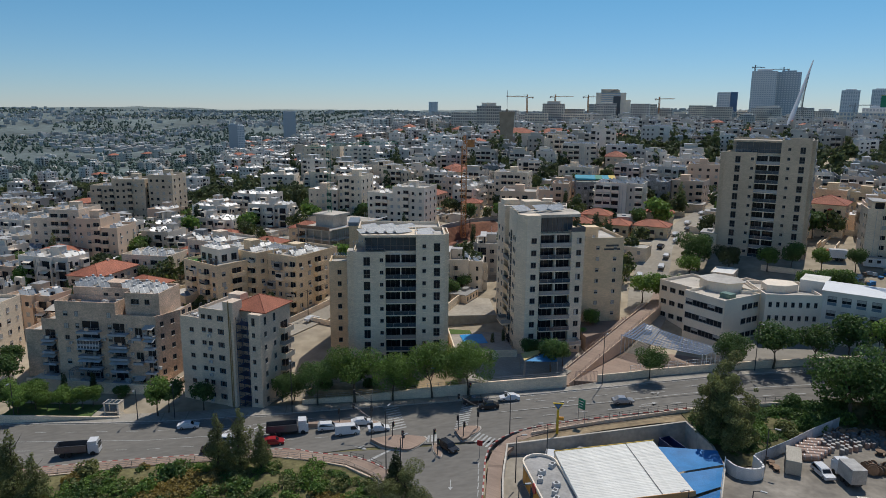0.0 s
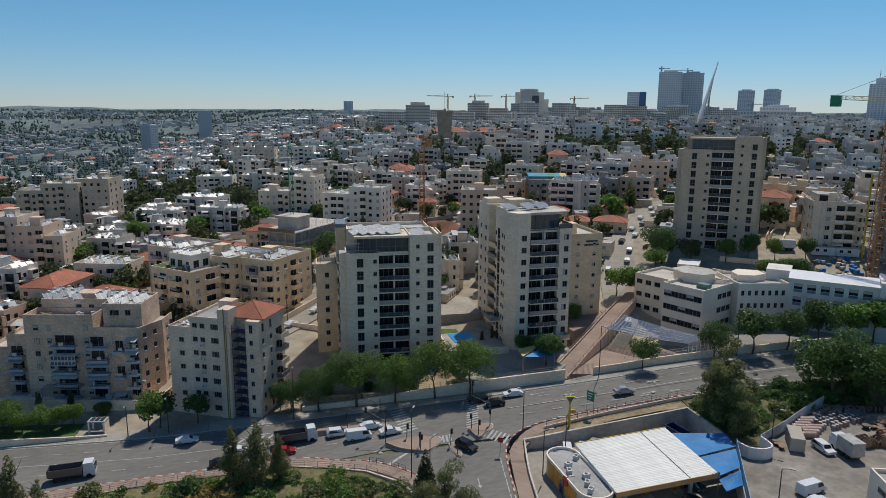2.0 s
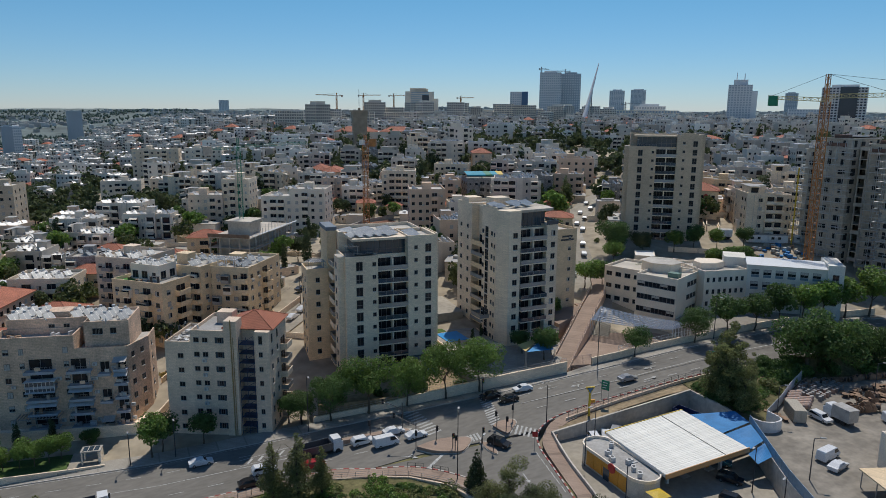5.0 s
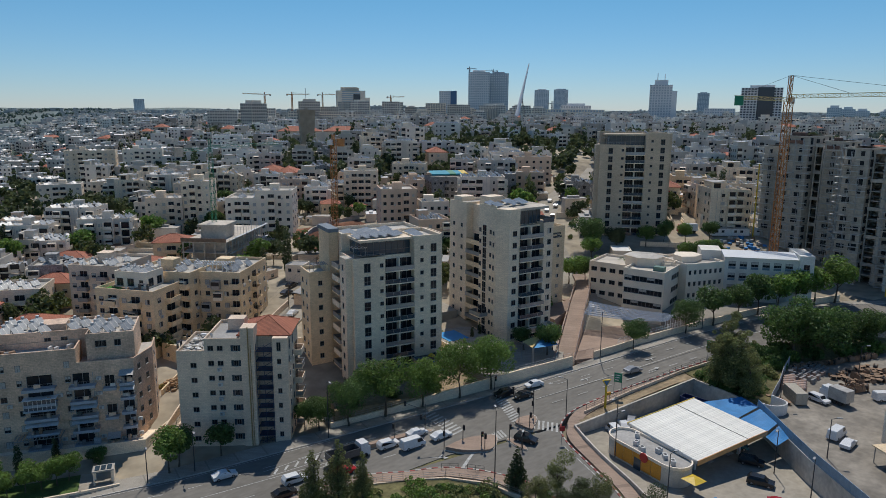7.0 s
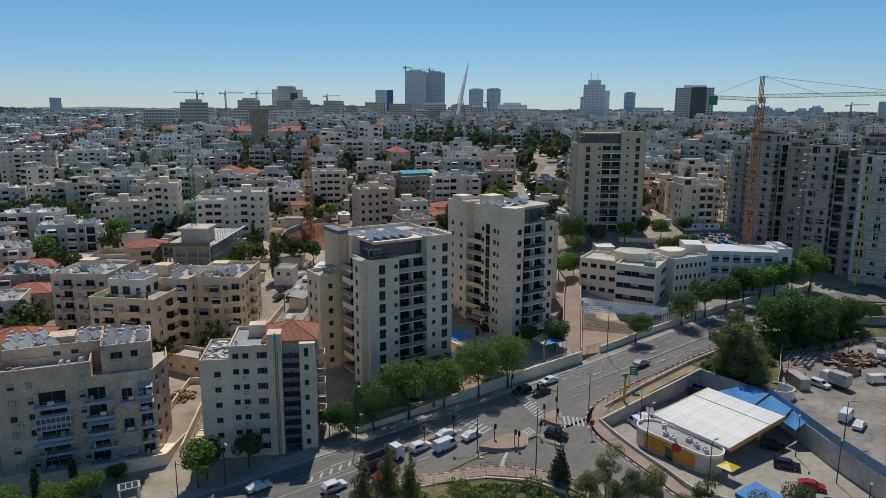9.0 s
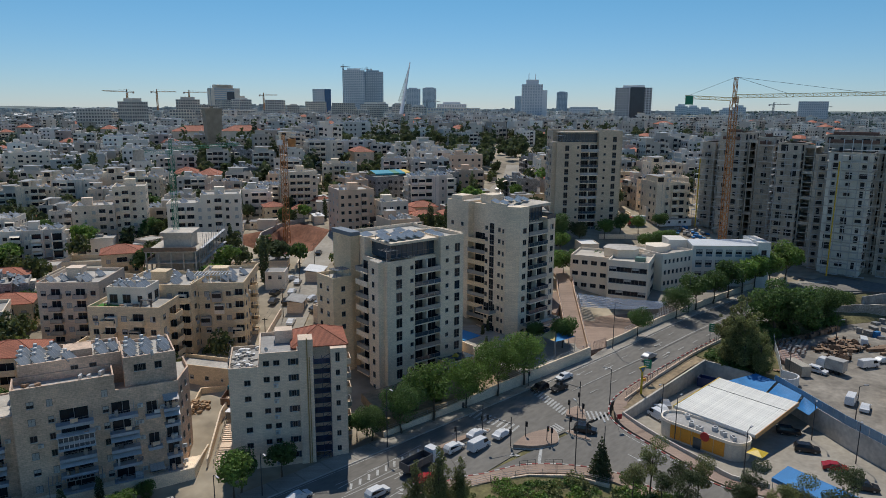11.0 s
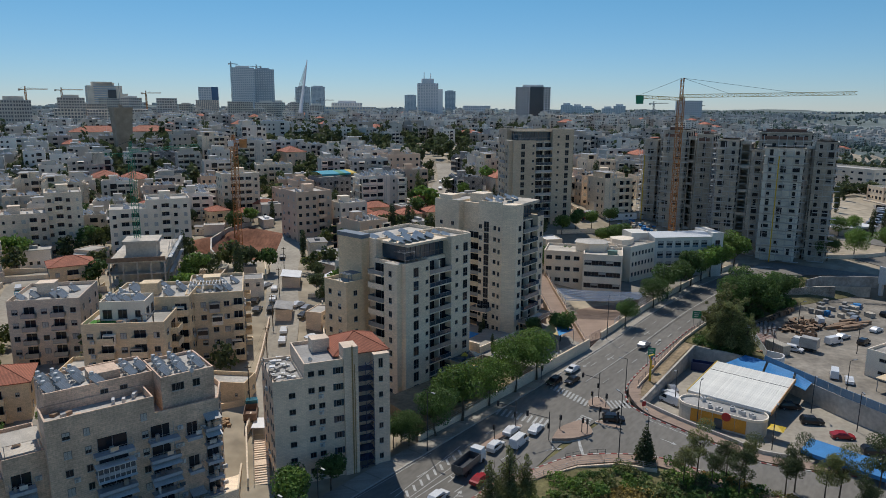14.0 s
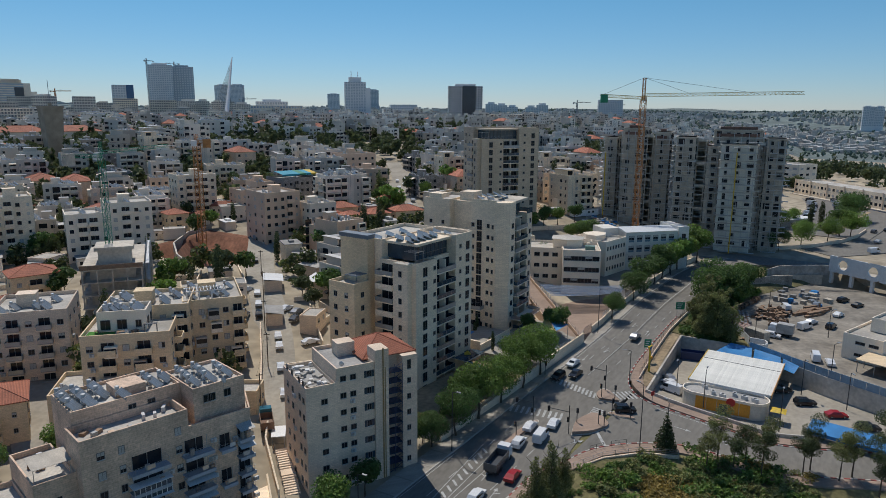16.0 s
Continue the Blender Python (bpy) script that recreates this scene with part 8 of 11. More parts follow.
def commercial():
    """Long market block, road and car park beyond the site."""
    cb = apartment(367, 111, -142, 100, 18, 8, 26.5, STONE, "long pale commercial block with rows of square windows above shops", cols=30, side_cols=3, storey=3.6, heaters=0, hut=False, windows=("plain", "half"), sides=("front", "left", "right"), name="commercial_building", ww=1.9, wh=1.5, ac=0.1)
    fb = Mesher()
    fb.box(0, -2.6, 17.6, 100, -0.02, 18.0, 1)
    fb.box(0, -2.6, 16.6, 100, -2.4, 17.6, 0)
    part("shop_canopy", fb.mesh("shop_canopy", material("shop_blue_fascia", (0.06, 0.09, 0.16), rough=0.5, stain=(0.2, 0.9)), CONCRETE), cb)
    pl = Mesher()
    for k in range(7):
        pl.box(14.5 * k, -0.5, 8, 14.5 * k + 0.7, 0.0, 27.0)
    part("pilaster", pl.mesh("pilaster", GREYSTONE), cb)["kind"] = "stuff"
    apartment(430, 172, -120, 70, 20, 10, 33.5, PLASTER, "long white shopping building with dark window bands", cols=12, storey=4, heaters=0, hut=False, name="commercial_building", ww=3.0, wh=1.4, ac=0)
    lift = lambda x, y: ground(x, y) + 0.12
    solid("car_park", ribbon(curve([(222, 104), (262, 96), (300, 92), (345, 98)], 6.0), 62, lift, 0, 0.6), (ASPHALT,), "grey asphalt car park before the commercial block", "pavement", kind="structure")
    solid("road_market", ribbon(curve([(182, 92), (206, 72), (250, 62), (300, 52)], 5.0), 20, lambda x, y: ground(x, y) + 0.2, 0, 0.6), (ASPHALT,), "wide grey road beyond the overpass", "road", kind="structure")
    wall_along("wall_market", [(178, 106), (190, 93.5), (206, 84), (222, 77.5), (240, 74)], 12, lambda x, y: ground(x, y) + 1.5, 0.4, GREYSTONE, "stone wall between market and road")
    wall_along("wall_verge", [(226, 86), (262, 80), (300, 72)], 12, lambda x, y: ground(x, y) + 0.6, 1.6, EARTH, "raised earth verge between road and car park")
    sh = thing("market_shed", pose(232, 108, ground(232, 100), 0, 0, -35), "low shed with white sheet roof beside the building site", "shed")
    b = Mesher()
    b.box(0, 0, -1, 22, 12, 3.2)
    part("wall", b.mesh("wall", CONCRETE), sh)
    b = Mesher()
    b.box(-0.5, -0.5, 3.2, 22.5, 12.5, 3.5)
    part("roof", b.mesh("roof", WHITE), sh)


commercial()

# ---- trees and shrubs ----


def leafy(blobs, count, size, seed, flat=0.0):
    """A crown of small bent leaf clumps scattered over the skins of several lobes."""
    r = random.Random(seed)
    mb = Mesher()
    tot = sum(b[3] * b[3] for b in blobs)
    for bx, by, bz, br, sz in blobs:
        n = int(count * br * br / tot)
        for _ in range(n):
            d = Vector((r.gauss(0, 1), r.gauss(0, 1), r.gauss(0, 1))).normalized()
            rr = br * (0.55 + 0.5 * r.random() ** 0.6)
            c = Vector((bx + d.x * rr, by + d.y * rr, bz + d.z * rr * sz))
            nrm = (d + Vector((r.uniform(-0.8, 0.8), r.uniform(-0.8, 0.8), r.uniform(-0.4, 0.9)))).normalized()
            u = nrm.orthogonal().normalized()
            u = (Matrix.Rotation(r.uniform(0, 6.28), 3, nrm) @ u)
            v = nrm.cross(u)
            s = size * r.uniform(0.6, 1.3)
            mid = nrm * s * 0.3
            mb.quad([c - u * s * 0.5 - mid, c - v * s * 0.45, c + u * s * 0.5 - mid, c + v * s * 0.55])
    return mb


def trunk(h, r0, limbs, seed, reach=0.45):
    r = random.Random(seed)
    mb = Mesher()
    p = Vector((0, 0, -0.6))
    bend = Vector((r.uniform(-0.3, 0.3), r.uniform(-0.3, 0.3), 0))
    n = 4
    pts = [p + (Vector((0, 0, h + 0.6)) + bend) * (i / n) + Vector((r.uniform(-0.1, 0.1), r.uniform(-0.1, 0.1), 0)) * (i > 0) for i in range(n + 1)]
    for i in range(n):
        mb.tube(pts[i], pts[i + 1], r0 * (1 - 0.18 * i), r0 * (1 - 0.18 * (i + 1)), n=7)
    for k in range(limbs):
        a = 2 * math.pi * k / limbs + r.uniform(-0.4, 0.4)
        s = pts[-1].lerp(pts[-2], r.uniform(0, 0.8))
        q = s + Vector((math.cos(a) * h * reach, math.sin(a) * h * reach, h * r.uniform(0.35, 0.7) * min(1.0, reach * 2.2)))
        mb.tube(s, q, r0 * 0.35, r0 * 0.15, n=5)
        mb.tube(q, q + Vector((math.cos(a + 0.6) * h * reach * 0.55, math.sin(a + 0.6) * h * reach * 0.55, h * reach * 0.55)), r0 * 0.16, r0 * 0.06, n=4)
    return mb


def tree_kind(kind, seed):
    r = random.Random(seed)
    if kind == "broad":
        blobs = [(r.uniform(-1.6, 1.6), r.uniform(-1.6, 1.6), 4.4 + r.uniform(-0.7, 1.1), r.uniform(1.2, 2.0), 0.8) for _ in range(9)]
        return trunk(2.9, 0.2, 5, seed), leafy(blobs, 1900, 0.36, seed)
    if kind == "far_broad":
        blobs = [(r.uniform(-1.6, 1.6), r.uniform(-1.6, 1.6), 4.4 + r.uniform(-0.9, 1.3), r.uniform(1.0, 1.8), 0.8) for _ in range(9)]
        return trunk(2.9, 0.2, 3, seed), leafy(blobs, 520, 0.7, seed)
    if kind == "street":
        blobs = [(r.uniform(-2.0, 2.0), r.uniform(-2.0, 2.0), 4.3 + r.uniform(-1.2, 1.5), r.uniform(0.9, 1.7), 0.85) for _ in range(16)]
        return trunk(2.8, 0.19, 6, seed), leafy(blobs, 6200, 0.2, seed)
    if kind == "poplar":
        blobs = [(r.uniform(-1.6, 1.6), r.uniform(-1.6, 1.6), 2.6 + 0.6 * k, r.uniform(1.1, 1.9) * (1 - (k / 22) ** 2), 0.9) for k in range(18)]
        return trunk(8, 0.28, 6, seed, 0.16), leafy(blobs, 4600, 0.3, seed)
    if kind == "pine":
        blobs = [(r.uniform(-0.9, 0.9) * (1 - k / 12), r.uniform(-0.9, 0.9) * (1 - k / 12), 1.8 + 0.62 * k, 1.75 * (1 - k / 12.5), 0.75) for k in range(11)]
        return trunk(6.5, 0.2, 4, seed, 0.14), leafy(blobs, 4600, 0.19, seed)
    if kind == "tall_pine":
        blobs = [(r.uniform(-1.3, 1.3), r.uniform(-1.3, 1.3), 4.2 + r.uniform(0, 4.5), r.uniform(0.8, 1.5), 0.8) for _ in range(11)]
        return trunk(6.2, 0.16, 6, seed, 0.15), leafy(blobs, 3600, 0.18, seed)
    if kind == "cypress":
        blobs = [(r.uniform(-0.15, 0.15), r.uniform(-0.15, 0.15), 0.9 + 0.75 * k, 1.0 * math.sin(0.5 + 2.4 * (k + 1) / 13), 1.1) for k in range(11)]
        return trunk(5, 0.14, 0, seed), leafy(blobs, 1100, 0.32, seed)
    if kind == "spruce":
        blobs = [(0, 0, 0.8 + 0.6 * k, 2.0 * (1 - k / 11.5), 0.4) for k in range(11)]
        return trunk(6.2, 0.14, 0, seed), leafy(blobs, 1500, 0.34, seed)
    if kind == "great":
        blobs = [(r.uniform(-3.6, 3.6), r.uniform(-3.6, 3.6), 6.2 + r.uniform(-2.4, 2.6), r.uniform(1.6, 2.6), 0.8) for _ in range(16)]
        return trunk(4.4, 0.4, 7, seed), leafy(blobs, 5200, 0.38, seed)
    blobs = [(r.uniform(-1.0, 1.0), r.uniform(-1.0, 1.0), 0.5 + r.uniform(-0.2, 0.5), r.uniform(0.6, 1.1), 0.75) for _ in range(6)]
    return trunk(0.5, 0.08, 3, seed), leafy(blobs, 620, 0.34, seed)


TREE_LOOK = {"broad": ("green broad-leaved street tree", (LEAF, LEAFLIGHT)), "street": ("broad-leaved street tree with bare lower trunk", (LEAF, LEAFLIGHT)), "far_broad": ("broad green tree among the flats", (LEAF, LEAFLIGHT, PINE)), "poplar": ("tall irregular green tree", (LEAF, OLIVE)), "pine": ("dense dark green pine", (PINE, OLIVE)), "tall_pine": ("slim pine with open crown", (OLIVE, PINE)),
             "cypress": ("dark narrow cypress", (PINE,)), "spruce": ("dark conical conifer", (PINE,)), "great": ("large spreading dark green tree", (LEAF, PINE)), "bush": ("low green shrub", (LEAF, LEAFLIGHT, OLIVE, SCRUB))}
TREES = {}


def tree(kind, x, y, z=None, s=1.0, look_i=None, label="", seed=0):
    r = random.Random(int(x * 31 + y * 17) + seed)
    variant = r.randrange(3)
    if y > 200 and kind == "broad":
        kind = "far_broad"
    if (kind, variant) not in TREES:
        t, c = tree_kind(kind, hash_of(kind) + variant)
        TREES[(kind, variant)] = (t.mesh("trunk", BARK), {})
        TREES[(kind, variant)][1]["crown"] = c
    tm, cs = TREES[(kind, variant)]
    mats = TREE_LOOK[kind][1]
    mi = r.randrange(len(mats)) if look_i is None else look_i
    if mi not in cs:
        cs[mi] = cs["crown"].mesh("crown", mats[mi])
    zz = sheet_height(x, y) if z is None else z
    sc = s * r.uniform(0.92, 1.08)
    th = new("shrub" if kind == "bush" else "tree")
    th.empty_display_size = 0.2
    th.matrix_basis = pose(x, y, zz - 0.05, 0, 0, r.uniform(0, 360)) @ Matrix.Diagonal((sc, sc, sc * r.uniform(0.94, 1.1), 1))
    tagged(th, label or (TREE_LOOK[kind][0] + (" on the green" if y < 130 and x < 25 else " beside the buildings")), "shrub" if kind == "bush" else "tree", "shrubs" if kind == "bush" else "trees")
    part("trunk", tm, th)
    part("crown", cs[mi], th)
    return th


def hash_of(s):
    return sum(ord(c) * (i + 3) for i, c in enumerate(s))


# street trees in front of the first tower and along the road
for _x, _y, _s, _l in ((-5.8, 146.4, 1.45, 0), (2.3, 145.4, 1.85, 1), (10.8, 144.2, 1.5, 1), (19.5, 142.9, 1.65, 1), (27.5, 142.1, 1.85, 1), (-11.5, 148.6, 1.1, 0)):
    tree("street", _x, _y, road_z(_x) + 0.1, _s, _l, "tall bright green tree on the footway")
for _x, _y, _s in ((47.8, 146.4, 0.95), (51.4, 148.6, 0.85), (45.2, 152.4, 0.8)):
    tree("broad", _x, _y, 10.2, _s * 1.2, 0, "dark green tree beside the playground sails")
for _x, _y, _s in ((-4, 149.6, 1.2), (6, 148.0, 1.1), (15.5, 147.4, 1.2), (24.5, 146.2, 1.0)):
    tree("bush", _x, _y, 8.1, _s, 0)
for _x, _y, _s in ((31.5, 150.6, 0.55), (34.2, 150.2, 0.5), (29.2, 155.5, 0.6)):
    tree("cypress", _x, _y, 10.2, _s)
tree("broad", -40.5, 149.6, None, 1.35, 1, "bright green rounded street tree")
tree("broad", -38.6, 151.2, None, 1.1, 0, "dark green street tree beside the stone wall")
tree("broad", -31.0, 150.2, None, 1.05, 0, "dark green street tree beside the stone wall")
tree("broad", -13.8, 150.6, None, 1.0, 0)
tree("broad", -11.0, 151.0, None, 0.9, 0)
for _x, _s in ((67.6, 1.0), (86.0, 1.25), (96.6, 1.15), (105.7, 1.2), (114.0, 1.1), (122.0, 1.25), (129.0, 1.2), (136.0, 1.3), (143.0, 1.4)):
    tree("street" if _x < 90 else "broad", _x, far_kerb(_x) + (1.7 if _x < 90 else 2.2), road_z(_x) + 0.1, _s * (1.15 if _x < 90 else 1.4), 0 if _x < 120 else 1)
for _x, _y, _s, _k in ((68.4, 109.4, 1.1, "poplar"), (69.2, 106.0, 0.82, "poplar"), (70.8, 112.2, 1.12, "poplar"), (67.9, 112.6, 0.85, "poplar"), (73.6, 109.6, 0.8, "poplar"), (71.6, 115.6, 0.8, "poplar"), (99.0, 114.2, 1.5, "great"), (107.0, 114.0, 1.3, "great"), (113.5, 113.4, 1.05, "great"), (120.0, 112.0, 1.0, "great"), (127, 110.0, 0.9, "great"), (89.0, 118.4, 0.72, "broad"), (135, 112.0, 0.9, "broad"), (141, 110.0, 0.9, "broad")):
    tree(_k, _x, _y, 8.9, _s * 1.12, 1 if _x < 80 else 0)
for _k in range(30):
    _r = random.Random(900 + _k)
    _x = _r.uniform(72, 99) if _k < 22 else _r.uniform(99, 122)
    _y = _r.uniform(0.1, 0.9) * (118.5 - along(((66, 103), (71, 102.5), (80, 106.5), (96, 114), (112, 110), (124, 106)), _x)) + along(((66, 103), (71, 102.5), (80, 106.5), (96, 114), (112, 110), (124, 106)), _x) - 0.06 * max(0, _x - 100)
    tree("bush", _x, _y, 9.5, _r.uniform(1.3, 2.1), _r.choice((0, 1, 1, 2)))
# the green round the junction
for _x, _y, _s in ((-23.2, 122.2, 1.15), (-19.0, 121.2, 1.3), (-15.2, 120.2, 0.95), (-62.0, 124.0, 1.3), (-57, 119.0, 1.5), (-66, 121.0, 1.0), (-52.5, 116.5, 1.3)):
    tree("pine", _x, _y, None, _s * 1.08, 1)
tree("spruce", 8.6, 108.8, None, 1.2, 0, "dark conical conifer beside the side road")
for _x, _y, _s in ((9.5, 99.5, 1.1), (10.5, 95.0, 1.0), (11.2, 92.0, 1.1), (8.0, 96.5, 0.9), (13.5, 84.5, 1.0), (11.5, 85.6, 0.9), (14.5, 78.0, 1.15), (17.0, 73.0, 1.2), (12.0, 80.0, 1.0), (18.5, 69.5, 0.9), (6.0, 101.0, 0.9), (7.0, 92, 1.0), (10.0, 74.0, 1.0), (21.5, 64, 1.1)):
    tree("tall_pine", _x, _y, None, _s)
_r = random.Random(77)
_mass = {0: Mesher(), 1: Mesher(), 2: Mesher(), 3: Mesher()}
_bush = [leafy([(_r.uniform(-1.1, 1.1), _r.uniform(-1.1, 1.1), 0.45 + _r.uniform(-0.2, 0.5), _r.uniform(0.6, 1.1), 0.7) for _ in range(6)], 230, 0.4, 500 + _i) for _i in range(4)]
_n = 0
while _n < 1050:
    _x, _y = _r.uniform(-78, 11), _r.uniform(84, 128)
    _edge = 128.5 if _x < -14 else (124.5 - 0.75 * max(0, _x + 9) * (1 + 0.02 * max(0, _x)))
    if _y > _edge - 1.9 or (-57 < _x < -50 and 120 < _y < 126) or _x > 7 and _y > 105:
        continue
    if _n < 36 and _y > 110:
        tree("bush", _x, _y, None, _r.uniform(0.9, 1.8), _r.choices((0, 1, 2, 3), (5, 4, 3, 2))[0])
    else:
        _s = _r.uniform(0.5, 1.45) * (0.7 if _y > _edge - 5 else 1.0)
        _pick = 3 if noise.noise((_x * 0.09, _y * 0.09, 2)) > 0.28 else _r.choices((0, 1, 2, 3), (4, 4, 3, 1))[0]
        _mass[_pick].add(_r.choice(_bush), pose(_x, _y, sheet_height(_x, _y) - 0.1, 0, 0, _r.uniform(0, 360)) @ Matrix.Diagonal((_s, _s, _s * 0.9, 1)))
    _n += 1
_cover = Mesher()
for _k in range(170):
    _x, _u = _r.uniform(67.5, 99), _r.uniform(0.06, 0.97)
    _lo = along(((66, 104), (71, 103), (80, 107), (96, 114.2), (100, 113)), _x)
    _s = _r.uniform(0.55, 1.15) * (1.0 if _u > 0.3 else 0.6)
    _cover.add(_r.choice(_bush), pose(_x, _lo + (118.6 - _lo) * _u, 9.4 + (road_z(_x) - 10.0) * _u, 0, 0, _r.uniform(0, 360)) @ Matrix.Diagonal((_s, _s, _s * 0.8, 1)))
solid("bank_scrub", _cover, (LEAF,), "dense green creeper and scrub covering the bank", "scrub", kind="stuff")
for _i, (_m, _l) in enumerate(((LEAF, "dense green scrub covering the slope"), (LEAFLIGHT, "bright green scrub covering the slope"), (OLIVE, "grey-green scrub covering the slope"), (SCRUB, "dry brownish scrub on the slope"))):
    solid("scrub", _mass[_i], (_m,), _l, "scrub", kind="stuff")
for _x, _y, _s in ((91.9, 173.9, 1.00), (96.8, 174.2, 1.12), (98.6, 171.7, 1.24), (103.1, 172.2, 1.00), (105.3, 169.4, 1.12), (131.4, 170.1, 1.24), (135.9, 170.2, 1.00), (134.5, 166.2, 1.12), (138.9, 166.5, 1.24), (138.7, 163.2, 1.00)):
    tree("broad", _x, _y, ground(_x, _y) - 0.4, _s, 0, "dense dark green tree round the school yard")
# lawn, park trees and saplings by the shelter
for _x, _y, _s in ((-72, 156, 1.0), (-69, 158, 1.1), (-66, 157, 0.8), (-63.5, 156.8, 0.85), (-61, 156.4, 0.85), (-58.5, 156.6, 0.8), (-56.5, 157.4, 0.75), (-75, 159, 1.2), (-71, 161, 1.0), (-78, 160, 1.1), (-83, 163, 1.2), (-80, 172, 1.3), (-82, 178, 1.2)):
    tree("broad", _x, _y, ground(_x, _y) + 0.3, _s, 1 if _x > -76 else 0, "young bright green tree on the lawn")
tree("cypress", -64, 162, 1.5, 0.8)
tree("cypress", -58, 163, 1.5, 0.75)
tree("broad", -51.5, 161.5, 1.5, 0.7, 0)
_lw = Mesher()
_lw.prism([(-75, 155.5), (-55.5, 152.6), (-54.5, 158.5), (-74, 162)], 0.0, 2.75)
solid("lawn", _lw, (GRASS,), "green lawn behind a low stone wall", "lawn", kind="structure")
wall_along("wall_lawn", [(-80, 155.6), (-55.2, 151.6), (-49, 150.9)], 0.0, 3.1, 0.35, STONE, "low cream stone wall along the lawn")
# beyond the overpass
for _x, _y in ((236, 96), (241, 92), (300, 118), (322, 121)):
    tree("cypress", _x, _y, ground(_x, _y) - 0.3, 1.5)
for _x, _y, _s in ((189, 97, 1.7), (203, 88, 1.8), (217, 80, 2.0), (222, 84, 1.7), (262, 82, 2.1), (270, 78, 2.0), (176, 104, 1.4), (232, 108, 1.3), (250, 60, 1.4), (243, 104, 1.2)):
    tree("street", _x, _y, ground(_x, _y) - 0.3, _s, int(_x) % 2)
# between and behind the flats
for _x, _y, _s, _k in ((66, 168, 0.9, "broad"), (62, 164, 0.6, "broad"), (73, 184, 1.1, "broad"), (85, 180, 1.5, "broad"), (90, 178, 1.3, "broad"), (96, 176, 1.3, "broad"), (104, 190, 1.4, "broad"), (110, 196, 1.3, "great"), (118, 192, 0.9, "great"), (128, 188, 1.3, "broad"), (134, 185, 1.3, "broad"), (142, 182, 1.2, "broad"), (150, 178, 1.2, "broad"), (138, 170, 1.1, "broad"), (130, 172, 1.2, "broad"),
                       (32, 196, 1.0, "broad"), (36, 200, 1.1, "broad"), (28, 190, 0.9, "broad"), (26, 214, 1.0, "broad"), (34, 222, 1.0, "broad"), (22, 206, 1.0, "broad"), (30, 240, 1.4, "broad"), (24, 244, 1.5, "broad"),
                       (12, 268, 1.0, "cypress"), (26, 280, 1.1, "cypress"), (56, 292, 1.3, "broad"), (70, 300, 1.3, "broad"), (78, 296, 1.2, "cypress"), (98, 290, 1.3, "cypress"), (100, 284, 1.2, "broad"), (120, 276, 1.3, "pine"), (140, 268, 1.4, "pine"), (150, 258, 1.4, "broad"), (134, 262, 1.2, "broad"), (156, 300, 1.3, "cypress"), (-46, 252, 1.3, "broad"), (-52, 258, 1.3, "broad"), (-60, 262, 1.2, "broad"), (-30, 246, 1.2, "broad"), (-64, 230, 1.2, "broad"), (-56, 196, 1.1, "broad"), (-66, 200, 1.2, "broad"), (-80, 220, 1.3, "broad"), (-76, 250, 1.2, "broad"), (-36, 180, 0.7, "bush"), (54, 170, 0.8, "broad"), (38, 165, 0.55, "cypress"), (41, 166, 0.55, "cypress"), (31, 158, 0.5, "cypress"), (33.5, 158.5, 0.5, "cypress")):
    tree(_k, _x, _y, ground(_x, _y) - 0.3, _s)


